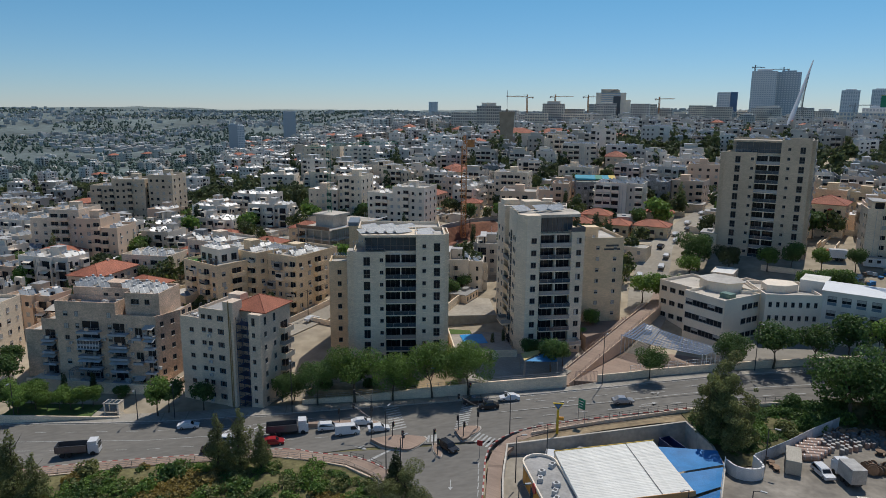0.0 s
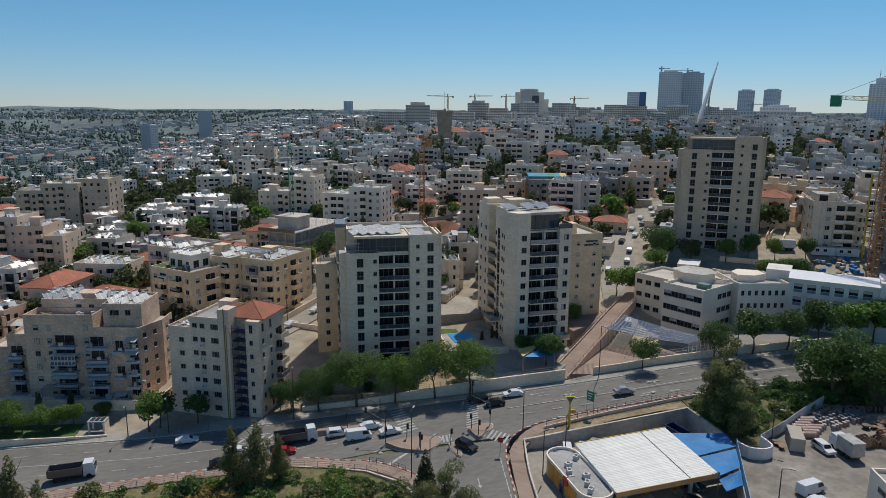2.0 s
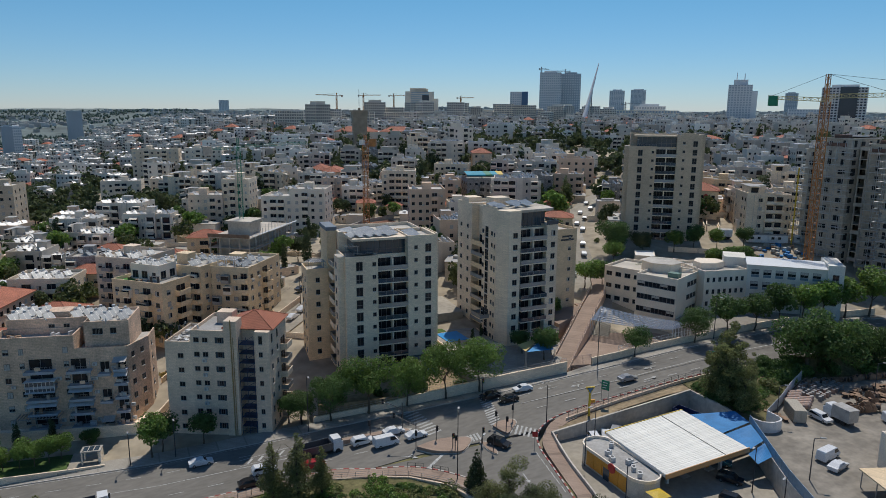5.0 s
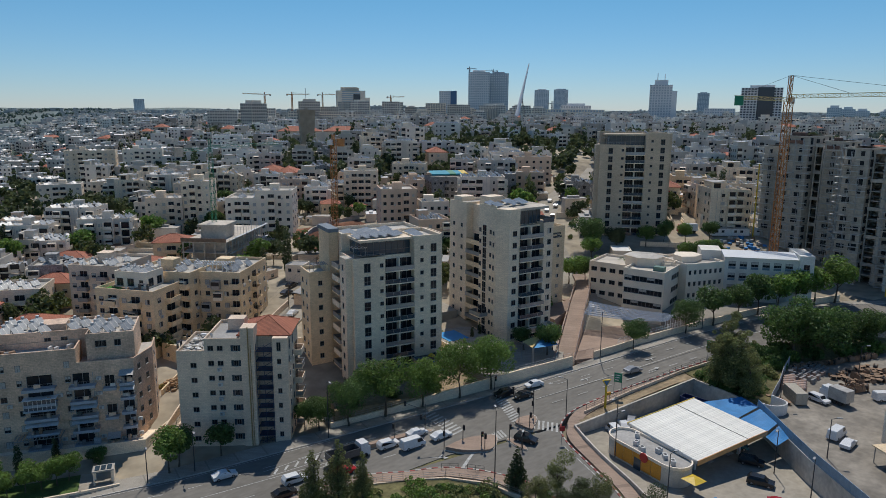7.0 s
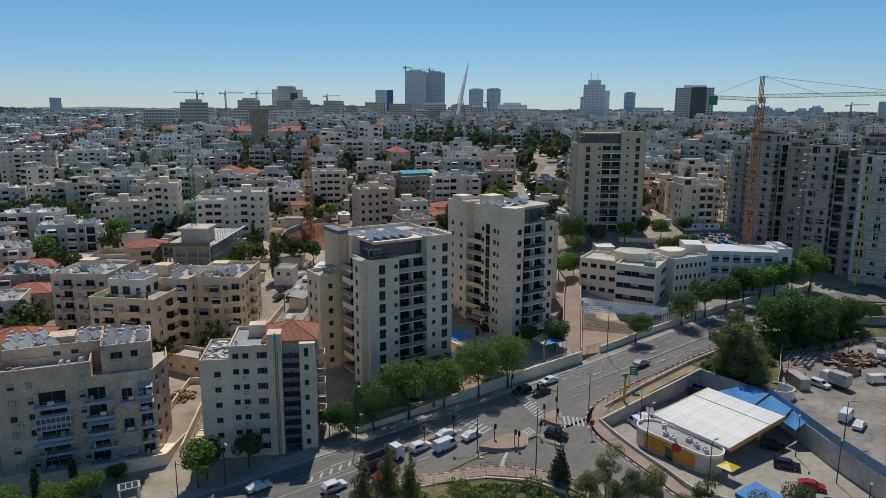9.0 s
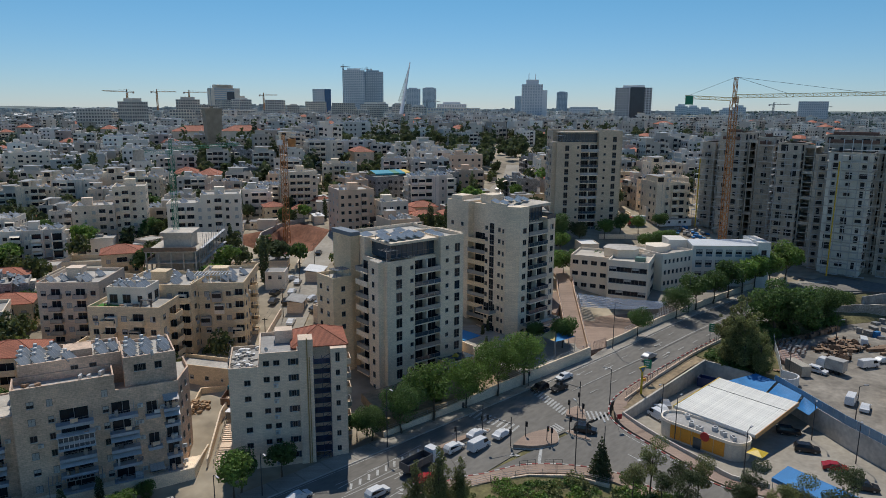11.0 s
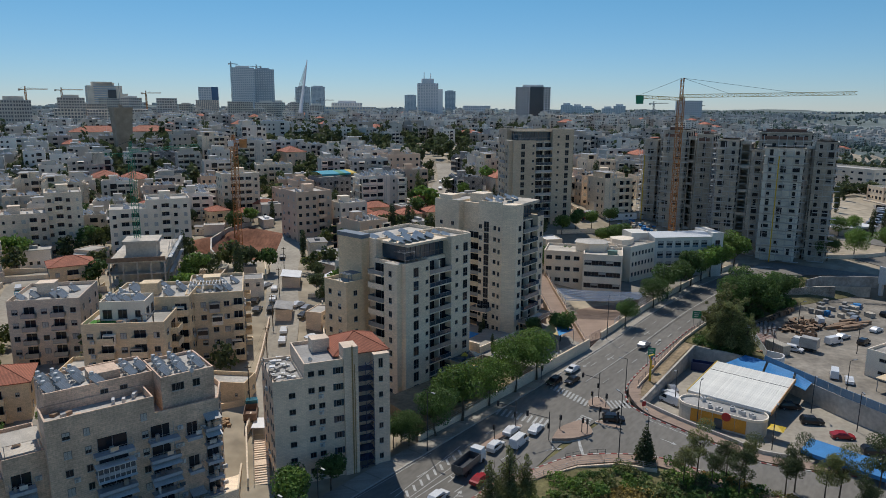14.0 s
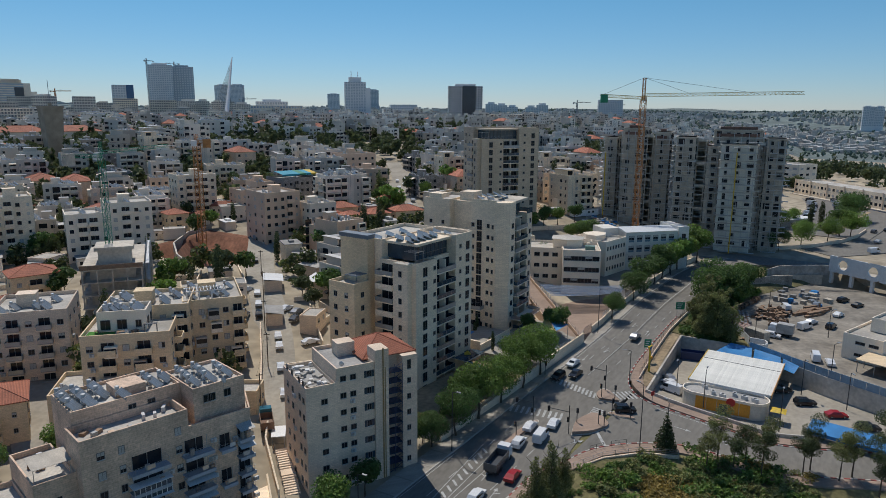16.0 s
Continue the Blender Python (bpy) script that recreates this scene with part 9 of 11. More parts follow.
def distant_trees():
    """Trees among the far flats and the wooded valley, as one soft mass of small crowns."""
    crowns = [leafy([(random.Random(i * 9 + k).uniform(-1.6, 1.6), random.Random(i * 5 + k).uniform(-1.6, 1.6), 3.6 + random.Random(i + k * 7).uniform(-1, 1.4), 1.9, 0.9) for k in range(5)], 62, 1.7, 300 + i) for i in range(3)]
    tall = [leafy([(0, 0, 1.5 + 1.3 * k, 1.5 * math.sin(0.6 + 2.3 * k / 7), 1.1) for k in range(7)], 52, 1.4, 320 + i) for i in range(2)]
    def lump(seed):
        """A few uneven clumps that make up one far tree."""
        q, mb = random.Random(seed), Mesher()
        for _ in range(2):
            c = Vector((q.uniform(-1.3, 1.3), q.uniform(-1.3, 1.3), q.uniform(1.6, 3.4)))
            p = [c + Vector((math.cos(a) * q.uniform(1.0, 1.9), math.sin(a) * q.uniform(1.0, 1.9), q.uniform(-0.5, 0.4))) for a in (0, 1.2, 2.5, 3.7, 5.0)]
            top = c + Vector((q.uniform(-0.4, 0.4), q.uniform(-0.4, 0.4), q.uniform(1.2, 2.2)))
            for k in range(5):
                mb.quad([p[k], p[(k + 1) % 5], top])
                mb.quad([p[(k + 1) % 5], p[k], c - Vector((0, 0, 1.6))])
        return mb
    small = [lump(340 + i) for i in range(5)]
    near, far = Mesher(), Mesher()
    r = random.Random(8)
    spots = [(x, y, 1.0) for x, y in TOWN_TREES]
    for _ in range(2600):
        a, d = radians(r.uniform(-32, 96)), r.uniform(240, 900)
        x, y = math.sin(a) * d, 145 + math.cos(a) * d
        if noise.noise((x * 0.012, y * 0.012, 2)) > -0.05:
            spots.append((x, y, 1.0))
    for _ in range(13000):
        a, d = radians(r.uniform(-40, 6) if r.random() < 0.7 else r.uniform(62, 98)), 560 + 2240 * r.random() ** 0.75
        x, y = math.sin(a) * d, 100 + math.cos(a) * d
        wood = noise.noise((x * 0.004, y * 0.004, 4))
        if wood > 0.02 or r.random() < 0.07:
            spots.append((x, y, 1.0 if d < 1300 else 1.2))
    for _ in range(420):
        x, y = r.uniform(262, 900), r.uniform(-60, 190)
        if x > 385 or y > 150:
            spots.append((x, y, 1.1))
    k = 0
    for x, y, s in spots:
        if street_gap(x, y) < 7 or (y < town_line(min(x, 150)) + 50 and x < 180) or (150 < x < 180 and y < 200) or any(math.hypot(x - px_, y - py_) < pr * 0.75 for px_, py_, pr in PLACED):
            continue
        d = math.hypot(x, y - 145)
        if k < 110 and d < 330:
            tree(r.choice(("broad", "broad", "broad", "cypress", "pine")), x, y, ground(x, y) - 0.3, r.uniform(1.2, 1.8))
            k += 1
            continue
        c = r.choice(crowns) if r.random() < 0.88 else r.choice(tall)
        q = s * r.uniform(1.2, 1.9)
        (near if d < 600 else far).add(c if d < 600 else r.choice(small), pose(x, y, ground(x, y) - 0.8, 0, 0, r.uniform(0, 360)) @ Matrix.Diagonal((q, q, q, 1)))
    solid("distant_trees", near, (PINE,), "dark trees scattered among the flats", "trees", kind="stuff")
    # Far leaves are bluer than near ones: haze tinted into their base colour.
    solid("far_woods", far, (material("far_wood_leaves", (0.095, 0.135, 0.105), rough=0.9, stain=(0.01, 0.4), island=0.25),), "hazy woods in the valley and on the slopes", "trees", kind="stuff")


distant_trees()


def far_houses():
    """Villages on the far slopes: plain pale houses."""
    r = random.Random(31)
    mb = Mesher()
    k = 0
    while k < 14000:
        a, d = radians(r.uniform(-38, 100)), 1150 + 2000 * r.random() ** 1.3
        x, y = math.sin(a) * d, 60 + math.cos(a) * d
        town_here = noise.noise((x * 0.0028, y * 0.0028, 12))
        if town_here < 0.02 and r.random() > 0.06:
            k += 0.35
            continue
        w = r.choice((7, 9, 9, 12, 17))
        yaw = math.degrees(-a) + 35 * noise.noise((x * 0.002, y * 0.002, 5)) + r.choice((0, 0, 90))
        mb.rbox((x, y, ground(x, y) - 3), (w, r.uniform(7, 10), 3 + r.choice((3, 4, 6, 7, 9))), yaw, 0)
        k += 1
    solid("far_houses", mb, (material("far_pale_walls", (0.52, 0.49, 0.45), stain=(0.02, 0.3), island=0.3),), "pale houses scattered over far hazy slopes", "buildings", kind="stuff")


far_houses()


def low_town():
    """Low sheds and small houses that fill the plots between the flats, with green round them."""
    r = random.Random(53)
    green = Mesher()
    crowns = [leafy([(r.uniform(-1.5, 1.5), r.uniform(-1.5, 1.5), 3.4 + r.uniform(-1.2, 1.4), r.uniform(1.1, 1.8), 0.85) for _ in range(6)], 190, 0.85, 700 + i) for i in range(4)]
    bush = [leafy([(r.uniform(-1, 1), r.uniform(-1, 1), 0.6, 0.9, 0.8) for _ in range(4)], 60, 0.6, 720 + i) for i in range(3)]
    spots = list(FLATS_AT)
    made = grown = 0
    for _ in range(5200):
        x, y = r.uniform(-130, 190), r.uniform(192, 400)
        if y < town_line(min(x, 150)) + 46 or street_gap(x, y) < 7.5 or (28 < x < 70 and 252 < y < 300) or (95 < x < 190 and y < 205) or (-24 < x < 24 and 240 < y < 288) or (-4 < x < 30 and y < 242):
            continue
        if any(math.hypot(x - a, y - b) < c * 0.86 for a, b, c in PLACED) or any(math.hypot(x - a, y - b) < 0.62 * c + 2.0 for a, b, c in spots):
            continue
        z = ground(x, y)
        if made < 95 and r.random() < 0.5:
            w, d, h = r.uniform(5, 10), r.uniform(4, 7), r.choice((2.8, 3.0, 3.4, 5.8))
            yaw = -30 + r.choice((0, 90)) + r.uniform(-8, 8)
            red = r.random() < 0.35
            b = Mesher()
            b.box(-w / 2, -d / 2, -2.0, w / 2, d / 2, h)
            ob = new("small_house", b.mesh("small_house", r.choice((FLATGREY, FLATPALE, GREYSTONE, STONE))))
            ob.matrix_basis = pose(x, y, z, 0, 0, yaw)
            tagged(ob, "small stone house with red tiled roof between the flats" if red else "low flat-roofed house with sheet roof between the flats", "house", "low houses between the flats")
            if red:
                part("roof", hip_roof(-w / 2, -d / 2, w / 2, d / 2, h + 0.2, 1.7).mesh("roof", TILE), ob)
            else:
                q = Mesher()
                q.box(-w / 2 - 0.3, -d / 2 - 0.3, h, w / 2 + 0.3, d / 2 + 0.3, h + 0.18)
                q.box(r.uniform(-w / 3, 0), -0.8, h + 0.18, r.uniform(0.6, w / 3), 0.8, h + r.uniform(0.5, 1.3))
                part("roof", q.mesh("roof", r.choice((ROOF, GREYROOF, SHUTTER, WHITE))), ob)
            q = Mesher()
            for k in range(int(w / 2.2)):
                q.box(-w / 2 + 0.7 + 2.2 * k, -d / 2 - 0.04, 1.0, -w / 2 + 1.6 + 2.2 * k, -d / 2 + 0.02, 2.1)
            part("glazing", q.mesh("glazing", GLASS), ob)["kind"] = "stuff"
            spots.append((x, y, w * 1.3))
            made += 1
        elif grown < 620:
            s = r.uniform(0.8, 1.6)
            green.add(r.choice(crowns) if r.random() < 0.65 else r.choice(bush), pose(x, y, z - 0.3, 0, 0, r.uniform(0, 360)) @ Matrix.Diagonal((s, s, s * r.uniform(0.9, 1.3), 1)))
            spots.append((x, y, 3.0))
            grown += 1
    solid("garden_trees", green, (material("garden_leaves", (0.095, 0.12, 0.05), rough=0.7, stain=(0.08, 0.7), island=0.35, leaf=0.35),), "green garden trees and bushes between the flats", "trees", kind="stuff")


low_town()

# ---- vehicles ----


def car_meshes(kind, paint):
    key = ("car", kind, paint.name)
    if key in LIB:
        return LIB[key]
    if kind == "van":
        prof = [(-2.5, 0.35), (2.45, 0.35), (2.5, 0.95), (2.1, 1.15), (1.45, 2.05), (-2.4, 2.1), (-2.5, 1.9)]
        glass = [(1.52, 1.9), (2.03, 1.2), (0.6, 1.2), (0.6, 1.9)]
        w, wx = 0.95, (1.55, -1.5)
    elif kind == "suv":
        prof = [(-2.2, 0.35), (2.2, 0.35), (2.25, 0.85), (1.2, 1.02), (0.55, 1.62), (-1.75, 1.66), (-2.2, 1.1)]
        glass = [(0.6, 1.52), (1.12, 1.06), (-2.0, 1.06), (-1.68, 1.54)]
        w, wx = 0.92, (1.38, -1.35)
    else:
        prof = [(-2.15, 0.32), (2.15, 0.32), (2.2, 0.72), (1.1, 0.92), (0.4, 1.42), (-1.0, 1.44), (-1.75, 1.02), (-2.2, 0.95)]
        glass = [(0.42, 1.34), (0.98, 0.95), (-1.6, 1.0), (-0.98, 1.36)]
        w, wx = 0.88, (1.35, -1.3)
    body, gl = Mesher(), Mesher()
    n = len(prof)
    # sides lean in above the waist
    def side(s):
        return [(x, s * (w if z < 1.05 else w - 0.16 * min(1, (z - 1.05) / 0.5 + 0.3)), z) for x, z in prof]
    a, b = side(-1), side(1)
    body.quad(a)
    body.quad(b[::-1])
    for i in range(n):
        j = (i + 1) % n
        body.quad([a[j], a[i], b[i], b[j]])
    for s in (-1, 1):
        q = [(x, s * (w - (0.09 if z < 1.25 else 0.155) + 0.02 + (0.06 if z < 1.1 else 0)), z) for x, z in glass]
        gl.quad(q if s < 0 else q[::-1])
    (x0, z0), (x1, z1) = glass[0], glass[1]
    gl.quad([(x1 + 0.1, -w + 0.2, z1), (x1 + 0.1, w - 0.2, z1), (x0 + 0.1, w - 0.26, z0), (x0 + 0.1, -w + 0.26, z0)])
    if kind != "van":
        (x0, z0), (x1, z1) = glass[3], glass[2]
        gl.quad([(x0 - 0.12, -w + 0.26, z0), (x0 - 0.12, w - 0.26, z0), (x1 - 0.14, w - 0.2, z1), (x1 - 0.14, -w + 0.2, z1)])
    wh = Mesher()
    wh.tube((0, -0.11, 0), (0, 0.11, 0), 0.32, n=12, mat=0)
    wh.tube((0, -0.12, 0), (0, 0.12, 0), 0.19, n=8, mat=1)
    lt = Mesher()
    for s in (-1, 1):
        lt.box(prof[2][0] - 0.12, s * 0.62 - 0.16, 0.62, prof[2][0] + 0.02, s * 0.62 + 0.16, 0.76)
    LIB[key] = (body.mesh("body", paint), gl.mesh("window_glass", CARGLASS), wh.mesh("wheel", TYRE, RIM), lt.mesh("headlight", TANK), wx, w)
    return LIB[key]


PAINTS = {"white": material("white_car_paint", (0.70, 0.71, 0.72), rough=0.25, stain=(1, 0.06)), "silver": material("silver_car_paint", (0.36, 0.37, 0.39), rough=0.3, metal=0.4, stain=(1, 0.06)),
          "black": material("black_car_paint", (0.018, 0.019, 0.022), rough=0.2), "grey": material("grey_car_paint", (0.11, 0.115, 0.125), rough=0.25, metal=0.3), "red": material("red_car_paint", (0.34, 0.02, 0.025), rough=0.25), "blue": material("teal_car_paint", (0.04, 0.16, 0.2), rough=0.25, metal=0.2)}


def car(x, y, z, yaw, paint="white", kind="hatch", where="standing on the road", far=False):
    bd, gl, wh, lt, wx, w = car_meshes(kind, PAINTS[paint])
    nm = {"hatch": "saloon car", "suv": "estate car", "van": "delivery van"}[kind]
    th = thing("van" if kind == "van" else "car", pose(x, y, z, 0, 0, yaw), paint + " " + nm + " with dark windows " + where, "van" if kind == "van" else "car", "vehicles")
    part("body", bd, th)
    part("window_glass", gl, th)
    if far:
        return th
    part("headlight", lt, th)
    for sx in wx:
        for sy in (-1, 1):
            part("wheel", wh, th, Matrix.Translation((sx, sy * (w - 0.1), 0.32)))
    return th


def lorry(x, y, z, yaw, cab_mat, box_mat, length, label, tipper=False):
    th = thing("lorry", pose(x, y, z, 0, 0, yaw), label, "lorry", "vehicles")
    b = Mesher()
    b.prism([(length / 2 - 2.0, -1.2), (length / 2, -1.15), (length / 2, 1.15), (length / 2 - 2.0, 1.2)], 0.5, 2.3)
    b.prism([(length / 2 - 2.0, -1.15), (length / 2 - 0.35, -1.05), (length / 2 - 0.35, 1.05), (length / 2 - 2.0, 1.15)], 2.3, 3.0)
    part("cab", b.mesh("cab", cab_mat), th)
    b = Mesher()
    b.box(length / 2 - 0.3, -1.0, 1.5, length / 2 + 0.02, 1.0, 2.35)
    part("windscreen", b.mesh("windscreen", CARGLASS), th)
    b = Mesher()
    if tipper:
        b.box(-length / 2, -1.25, 1.0, length / 2 - 2.2, 1.25, 1.2)
        b.rim(-length / 2, -1.25, length / 2 - 2.2, 1.25, 1.2, 2.4, 0.12)
    else:
        b.box(-length / 2, -1.25, 0.95, length / 2 - 2.15, 1.25, 3.5)
    part("load_body", b.mesh("load_body", box_mat), th)
    b = Mesher()
    b.box(-length / 2 + 0.2, -0.5, 0.5, length / 2 - 0.4, 0.5, 0.95)
    part("chassis", b.mesh("chassis", DARKMETAL), th)
    b = Mesher()
    b.tube((0, -0.16, 0), (0, 0.16, 0), 0.5, n=12)
    wm = b.mesh("wheel", TYRE)
    for sx in (length / 2 - 1.1, -length / 2 + 1.3, -length / 2 + 2.6):
        for sy in (-1.08, 1.08):
            part("wheel", wm, th, Matrix.Translation((sx, sy, 0.5)))
    return th


def on_road(x):
    return road_z(x) + 0.06


for _x, _y, _yaw, _p, _k in ((-3.2, 133.8, 3, "white", "suv"), (0.6, 130.9, 3, "white", "van"), (3.6, 134.4, 3, "white", "hatch"), (6.9, 130.6, 5, "white", "hatch"), (27.6, 137.6, 175, "black", "suv"), (30.4, 134.4, 175, "black", "hatch"), (35.6, 136.9, 175, "white", "hatch"), (57.5, 127.8, -4, "silver", "hatch"), (19.4, 119.6, -60, "black", "suv"), (-32.5, 142.0, 2, "white", "hatch"), (-14.0, 130.2, 2, "red", "hatch"), (-22.5, 133.0, 2, "white", "suv"), (-25.5, 129.8, 2, "black", "hatch")):
    car(_x, _y, road_z(_x, _y) + 0.06, _yaw, _p, _k)
lorry(-11.5, 134.2, on_road(-11.5), 4, PAINTS["white"], PAINTS["grey"], 8.4, "white-cabbed tipper lorry with dark grey body in the queue", True)
lorry(-52.0, 135.2, on_road(-52.0), 2, PAINTS["white"], PAINTS["grey"], 8.0, "white-cabbed tipper lorry with grey body on the road", True)
# forecourt and yard
for _x, _y, _z, _yaw, _p, _k in ((37.6, 113.8, 5.7, 70, "white", "van"), (41.5, 115.2, 5.7, 55, "white", "hatch"), (44.6, 116.0, 5.7, 40, "silver", "hatch"), (39.8, 111.4, 5.7, 20, "grey", "hatch"), (50.4, 92.2, 5.7, -60, "black", "suv"), (45.4, 87.0, 5.7, -62, "black", "suv"), (41.8, 80.9, 5.7, -62, "red", "hatch"), (38.2, 75.2, 5.7, -62, "black", "suv"), (31.0, 84.6, 5.7, 0, "silver", "hatch"), (53.5, 97.5, 5.7, -50, "blue", "hatch"),
                               (80.6, 97.2, 9.2, -95, "white", "suv"), (93.4, 90.0, 9.2, -28, "white", "van"), (98.0, 83.6, 9.2, -15, "black", "suv"), (67.4, 86.2, 9.2, 8, "white", "van"), (65.6, 83.0, 9.2, 10, "white", "hatch"), (111.0, 96.0, 9.2, 20, "white", "van"), (120.0, 88.0, 9.2, -10, "silver", "suv"), (131.0, 81.0, 9.2, -30, "black", "suv"), (127.0, 77.0, 9.2, -30, "black", "hatch"), (112.0, 82.0, 9.2, -20, "white", "hatch"), (99.5, 88.6, 9.2, -28, "white", "hatch")):
    car(_x, _y, _z, _yaw, _p, _k, "parked in the yard" if _z > 8 else "parked on the forecourt")
lorry(83.6, 95.2, 9.2, 82, PAINTS["white"], material("blue_white_box", (0.38, 0.37, 0.35), rough=0.5, stain=(0.6, 0.5)), 6.2, "lorry with blue and white box body in the yard")
# streets behind
for _x, _y, _yaw, _p in ((16.0, 237.5, 35, "white"), (14.7, 226.7, 40, "silver"), (9.9, 221.5, 35, "black"), (6.3, 216.1, 35, "grey"), (20.5, 229.9, 10, "white"), (19.8, 234.9, 35, "black"), (2.8, 201.5, 45, "white"), (-1.0, 197.6, 45, "white"), (-8.4, 190.2, 45, "white"), (-16.6, 181.6, 45, "white"), (13.0, 204.8, 10, "grey"), (16.6, 207.6, 8, "silver"), (16.2, 211.0, 8, "white"), (5.4, 193.4, -20, "white"), (9.0, 214.0, 45, "black"), (14.0, 219.0, 45, "white"), (20.0, 225.4, 45, "white"), (44.0, 250.0, 45, "black"), (66, 272, 45, "silver"), (80.5, 165.5, 60, "white"), (93.5, 187.0, 60, "silver"), (97.0, 193.5, 60, "black"), (88.0, 190.0, 60, "white"), (92.0, 198.0, 60, "white"), (101.0, 202.0, 58, "white"), (106.5, 210.0, 55, "silver"), (109.0, 219.5, 50, "black"), (117.0, 224.0, 48, "white"), (121.0, 233.0, 45, "white"), (128.5, 238.0, 45, "grey"), (133.0, 247.0, 45, "white"), (141.0, 250.5, 42, "silver"), (146.0, 260.0, 40, "white"), (155.0, 262.5, 35, "black"), (163.0, 272.5, 35, "white"), (172.0, 275.5, 35, "silver"), (180.0, 285.0, 35, "white"), (190.0, 287.0, 38, "white"), (-24.0, 288.0, 65, "white"), (-27.0, 281.0, 65, "blue"), (-30.0, 274.0, 65, "silver"), (-33.0, 266.0, 65, "white")):
    car(_x, _y, ground(_x, _y) + 0.2, _yaw, _p, "hatch", "parked along the back street", far=_y > 230)
_r = random.Random(21)
for _k in range(46):
    _x, _y = 236 + 4.6 * (_k % 23) + _r.uniform(-0.5, 0.5), (101, 88)[_k // 23] - 3 * math.sin((_k % 23) / 7.0) + _r.uniform(-0.5, 0.5)
    if _r.random() < 0.85:
        car(_x, _y, ground(_x, _y) + 0.14, 80 + _r.choice((0, 180)) + _r.uniform(-4, 4), _r.choice(("white", "white", "silver", "grey", "black")), _r.choice(("hatch", "suv", "van")), "in the far car park", far=True)
for _x, _y, _yaw, _p, _k in ((191, 72, -38, "white", "van"), (214, 70, -20, "silver", "hatch"), (228, 62, 165, "white", "suv"), (246, 66, -12, "black", "hatch"), (262, 56, 170, "white", "hatch"), (276, 62, -10, "white", "van"), (238, 71, -14, "grey", "suv"), (290, 52, 168, "white", "suv")):
    car(_x, _y, ground(_x, _y) + 0.24, _yaw, _p, _k, "driving beyond the overpass", far=True)
lorry(-27.2, 176.4, ground(-27.2, 176.4) + 0.2, 48, PAINTS["blue"], material("rusty_tipper", (0.20, 0.12, 0.08), rough=0.8, stain=(0.8, 0.6)), 7.0, "blue-cabbed tipper lorry loaded with earth in the back street", True)
lorry(150.1, 188.2, ground(150.1, 188.2) + 0.1, 150, PAINTS["red"], PAINTS["white"], 7.0, "red-cabbed lorry with pale box parked beside the building site")
# back streets
for _i, _s in enumerate(STREETS):
    solid("back_street", ribbon(curve(list(_s), 3.0), 9.0 if _i != 1 else 11.0, ground, 0.16, 1.2), (PALEROAD,), "dusty pale asphalt back street", "road", kind="structure")

# ---- road markings and islands ----


def paint(name, quads, label):
    """Painted patches a few millimetres above the road."""
    mb = Mesher()
    for q in quads:
        mb.quad([(x, y, road_z(x, y) + 0.062) for x, y in q])
    return solid(name, mb, (PAINT,), label, "road marking", kind="structure")


def bar(x, y, w, l, yaw):
    a = radians(yaw)
    c, s = math.cos(a), math.sin(a)
    return [(x + c * u - s * v, y + s * u + c * v) for u, v in ((-w / 2, -l / 2), (w / 2, -l / 2), (w / 2, l / 2), (-w / 2, l / 2))]


_dash = []
for _k in range(42):
    _x = -130 + 6.6 * _k
    if 8 < _x < 33:
        continue
    for _o in ((3.5, 10.4) if _x > 33 else (4.2, 12.4)):
        _dash.append(bar(_x, far_kerb(_x) - _o, 2.6, 0.14, math.degrees(math.atan2(far_kerb(_x + 1) - far_kerb(_x - 1), 2))))
paint("lane_dashes", _dash, "white dashed lane lines")
_line = []
for _k in range(120):
    _x = -130 + 2.4 * _k
    if -12 < _x < 31:
        continue
    _yaw = math.degrees(math.atan2(far_kerb(_x + 1) - far_kerb(_x - 1), 2))
    _line.append(bar(_x, far_kerb(_x) - 8.4 if _x < 0 else far_kerb(_x) - 7.0, 2.42, 0.16, _yaw))
    _line.append(bar(_x, far_kerb(_x) - 0.5, 2.42, 0.12, _yaw))
paint("centre_line", _line, "white centre and edge lines")
paint("crossing_main", [bar(26.7 - 0.32 * _k, 138.2 - 0.98 * _k, 2.7, 0.5, 8) for _k in range(12)], "zebra crossing over the main road")
paint("crossing_island", [bar(7.6 - 0.62 * _k, 121.4 - 0.62 * _k * 0.7, 3.0, 0.5, 32) for _k in range(7)], "zebra crossing to the island")
paint("crossing_middle", [bar(13.4 + 0.72 * _k, 124.6, 0.42, 2.7, -10) for _k in range(7)], "zebra crossing between the islands")
paint("crossing_west", [bar(10.0 + 0.1 * _k, 142.6 - 1.2 * _k, 3.2, 0.5, 10) for _k in range(11)], "zebra crossing west of the junction")
paint("crossing_slip", [bar(24.9 + 0.56 * _k, 123.7 - 0.72 * _k, 0.42, 3.4, -42) for _k in range(6)], "zebra crossing over the slip lane")
paint("hatching", [bar(-24 + 2.0 * _k, 138.6 + 0.02 * _k, 0.45, 1.9, -40) for _k in range(9)] + [bar(-16, 139.9, 20, 0.15, 1), bar(-16, 137.2, 20, 0.15, -2)] + [bar(24.0 - 0.5 * _k, 113.0 - 2.3 * _k, 2.0, 0.16, 75) for _k in range(6)], "white hatching and taper lines")


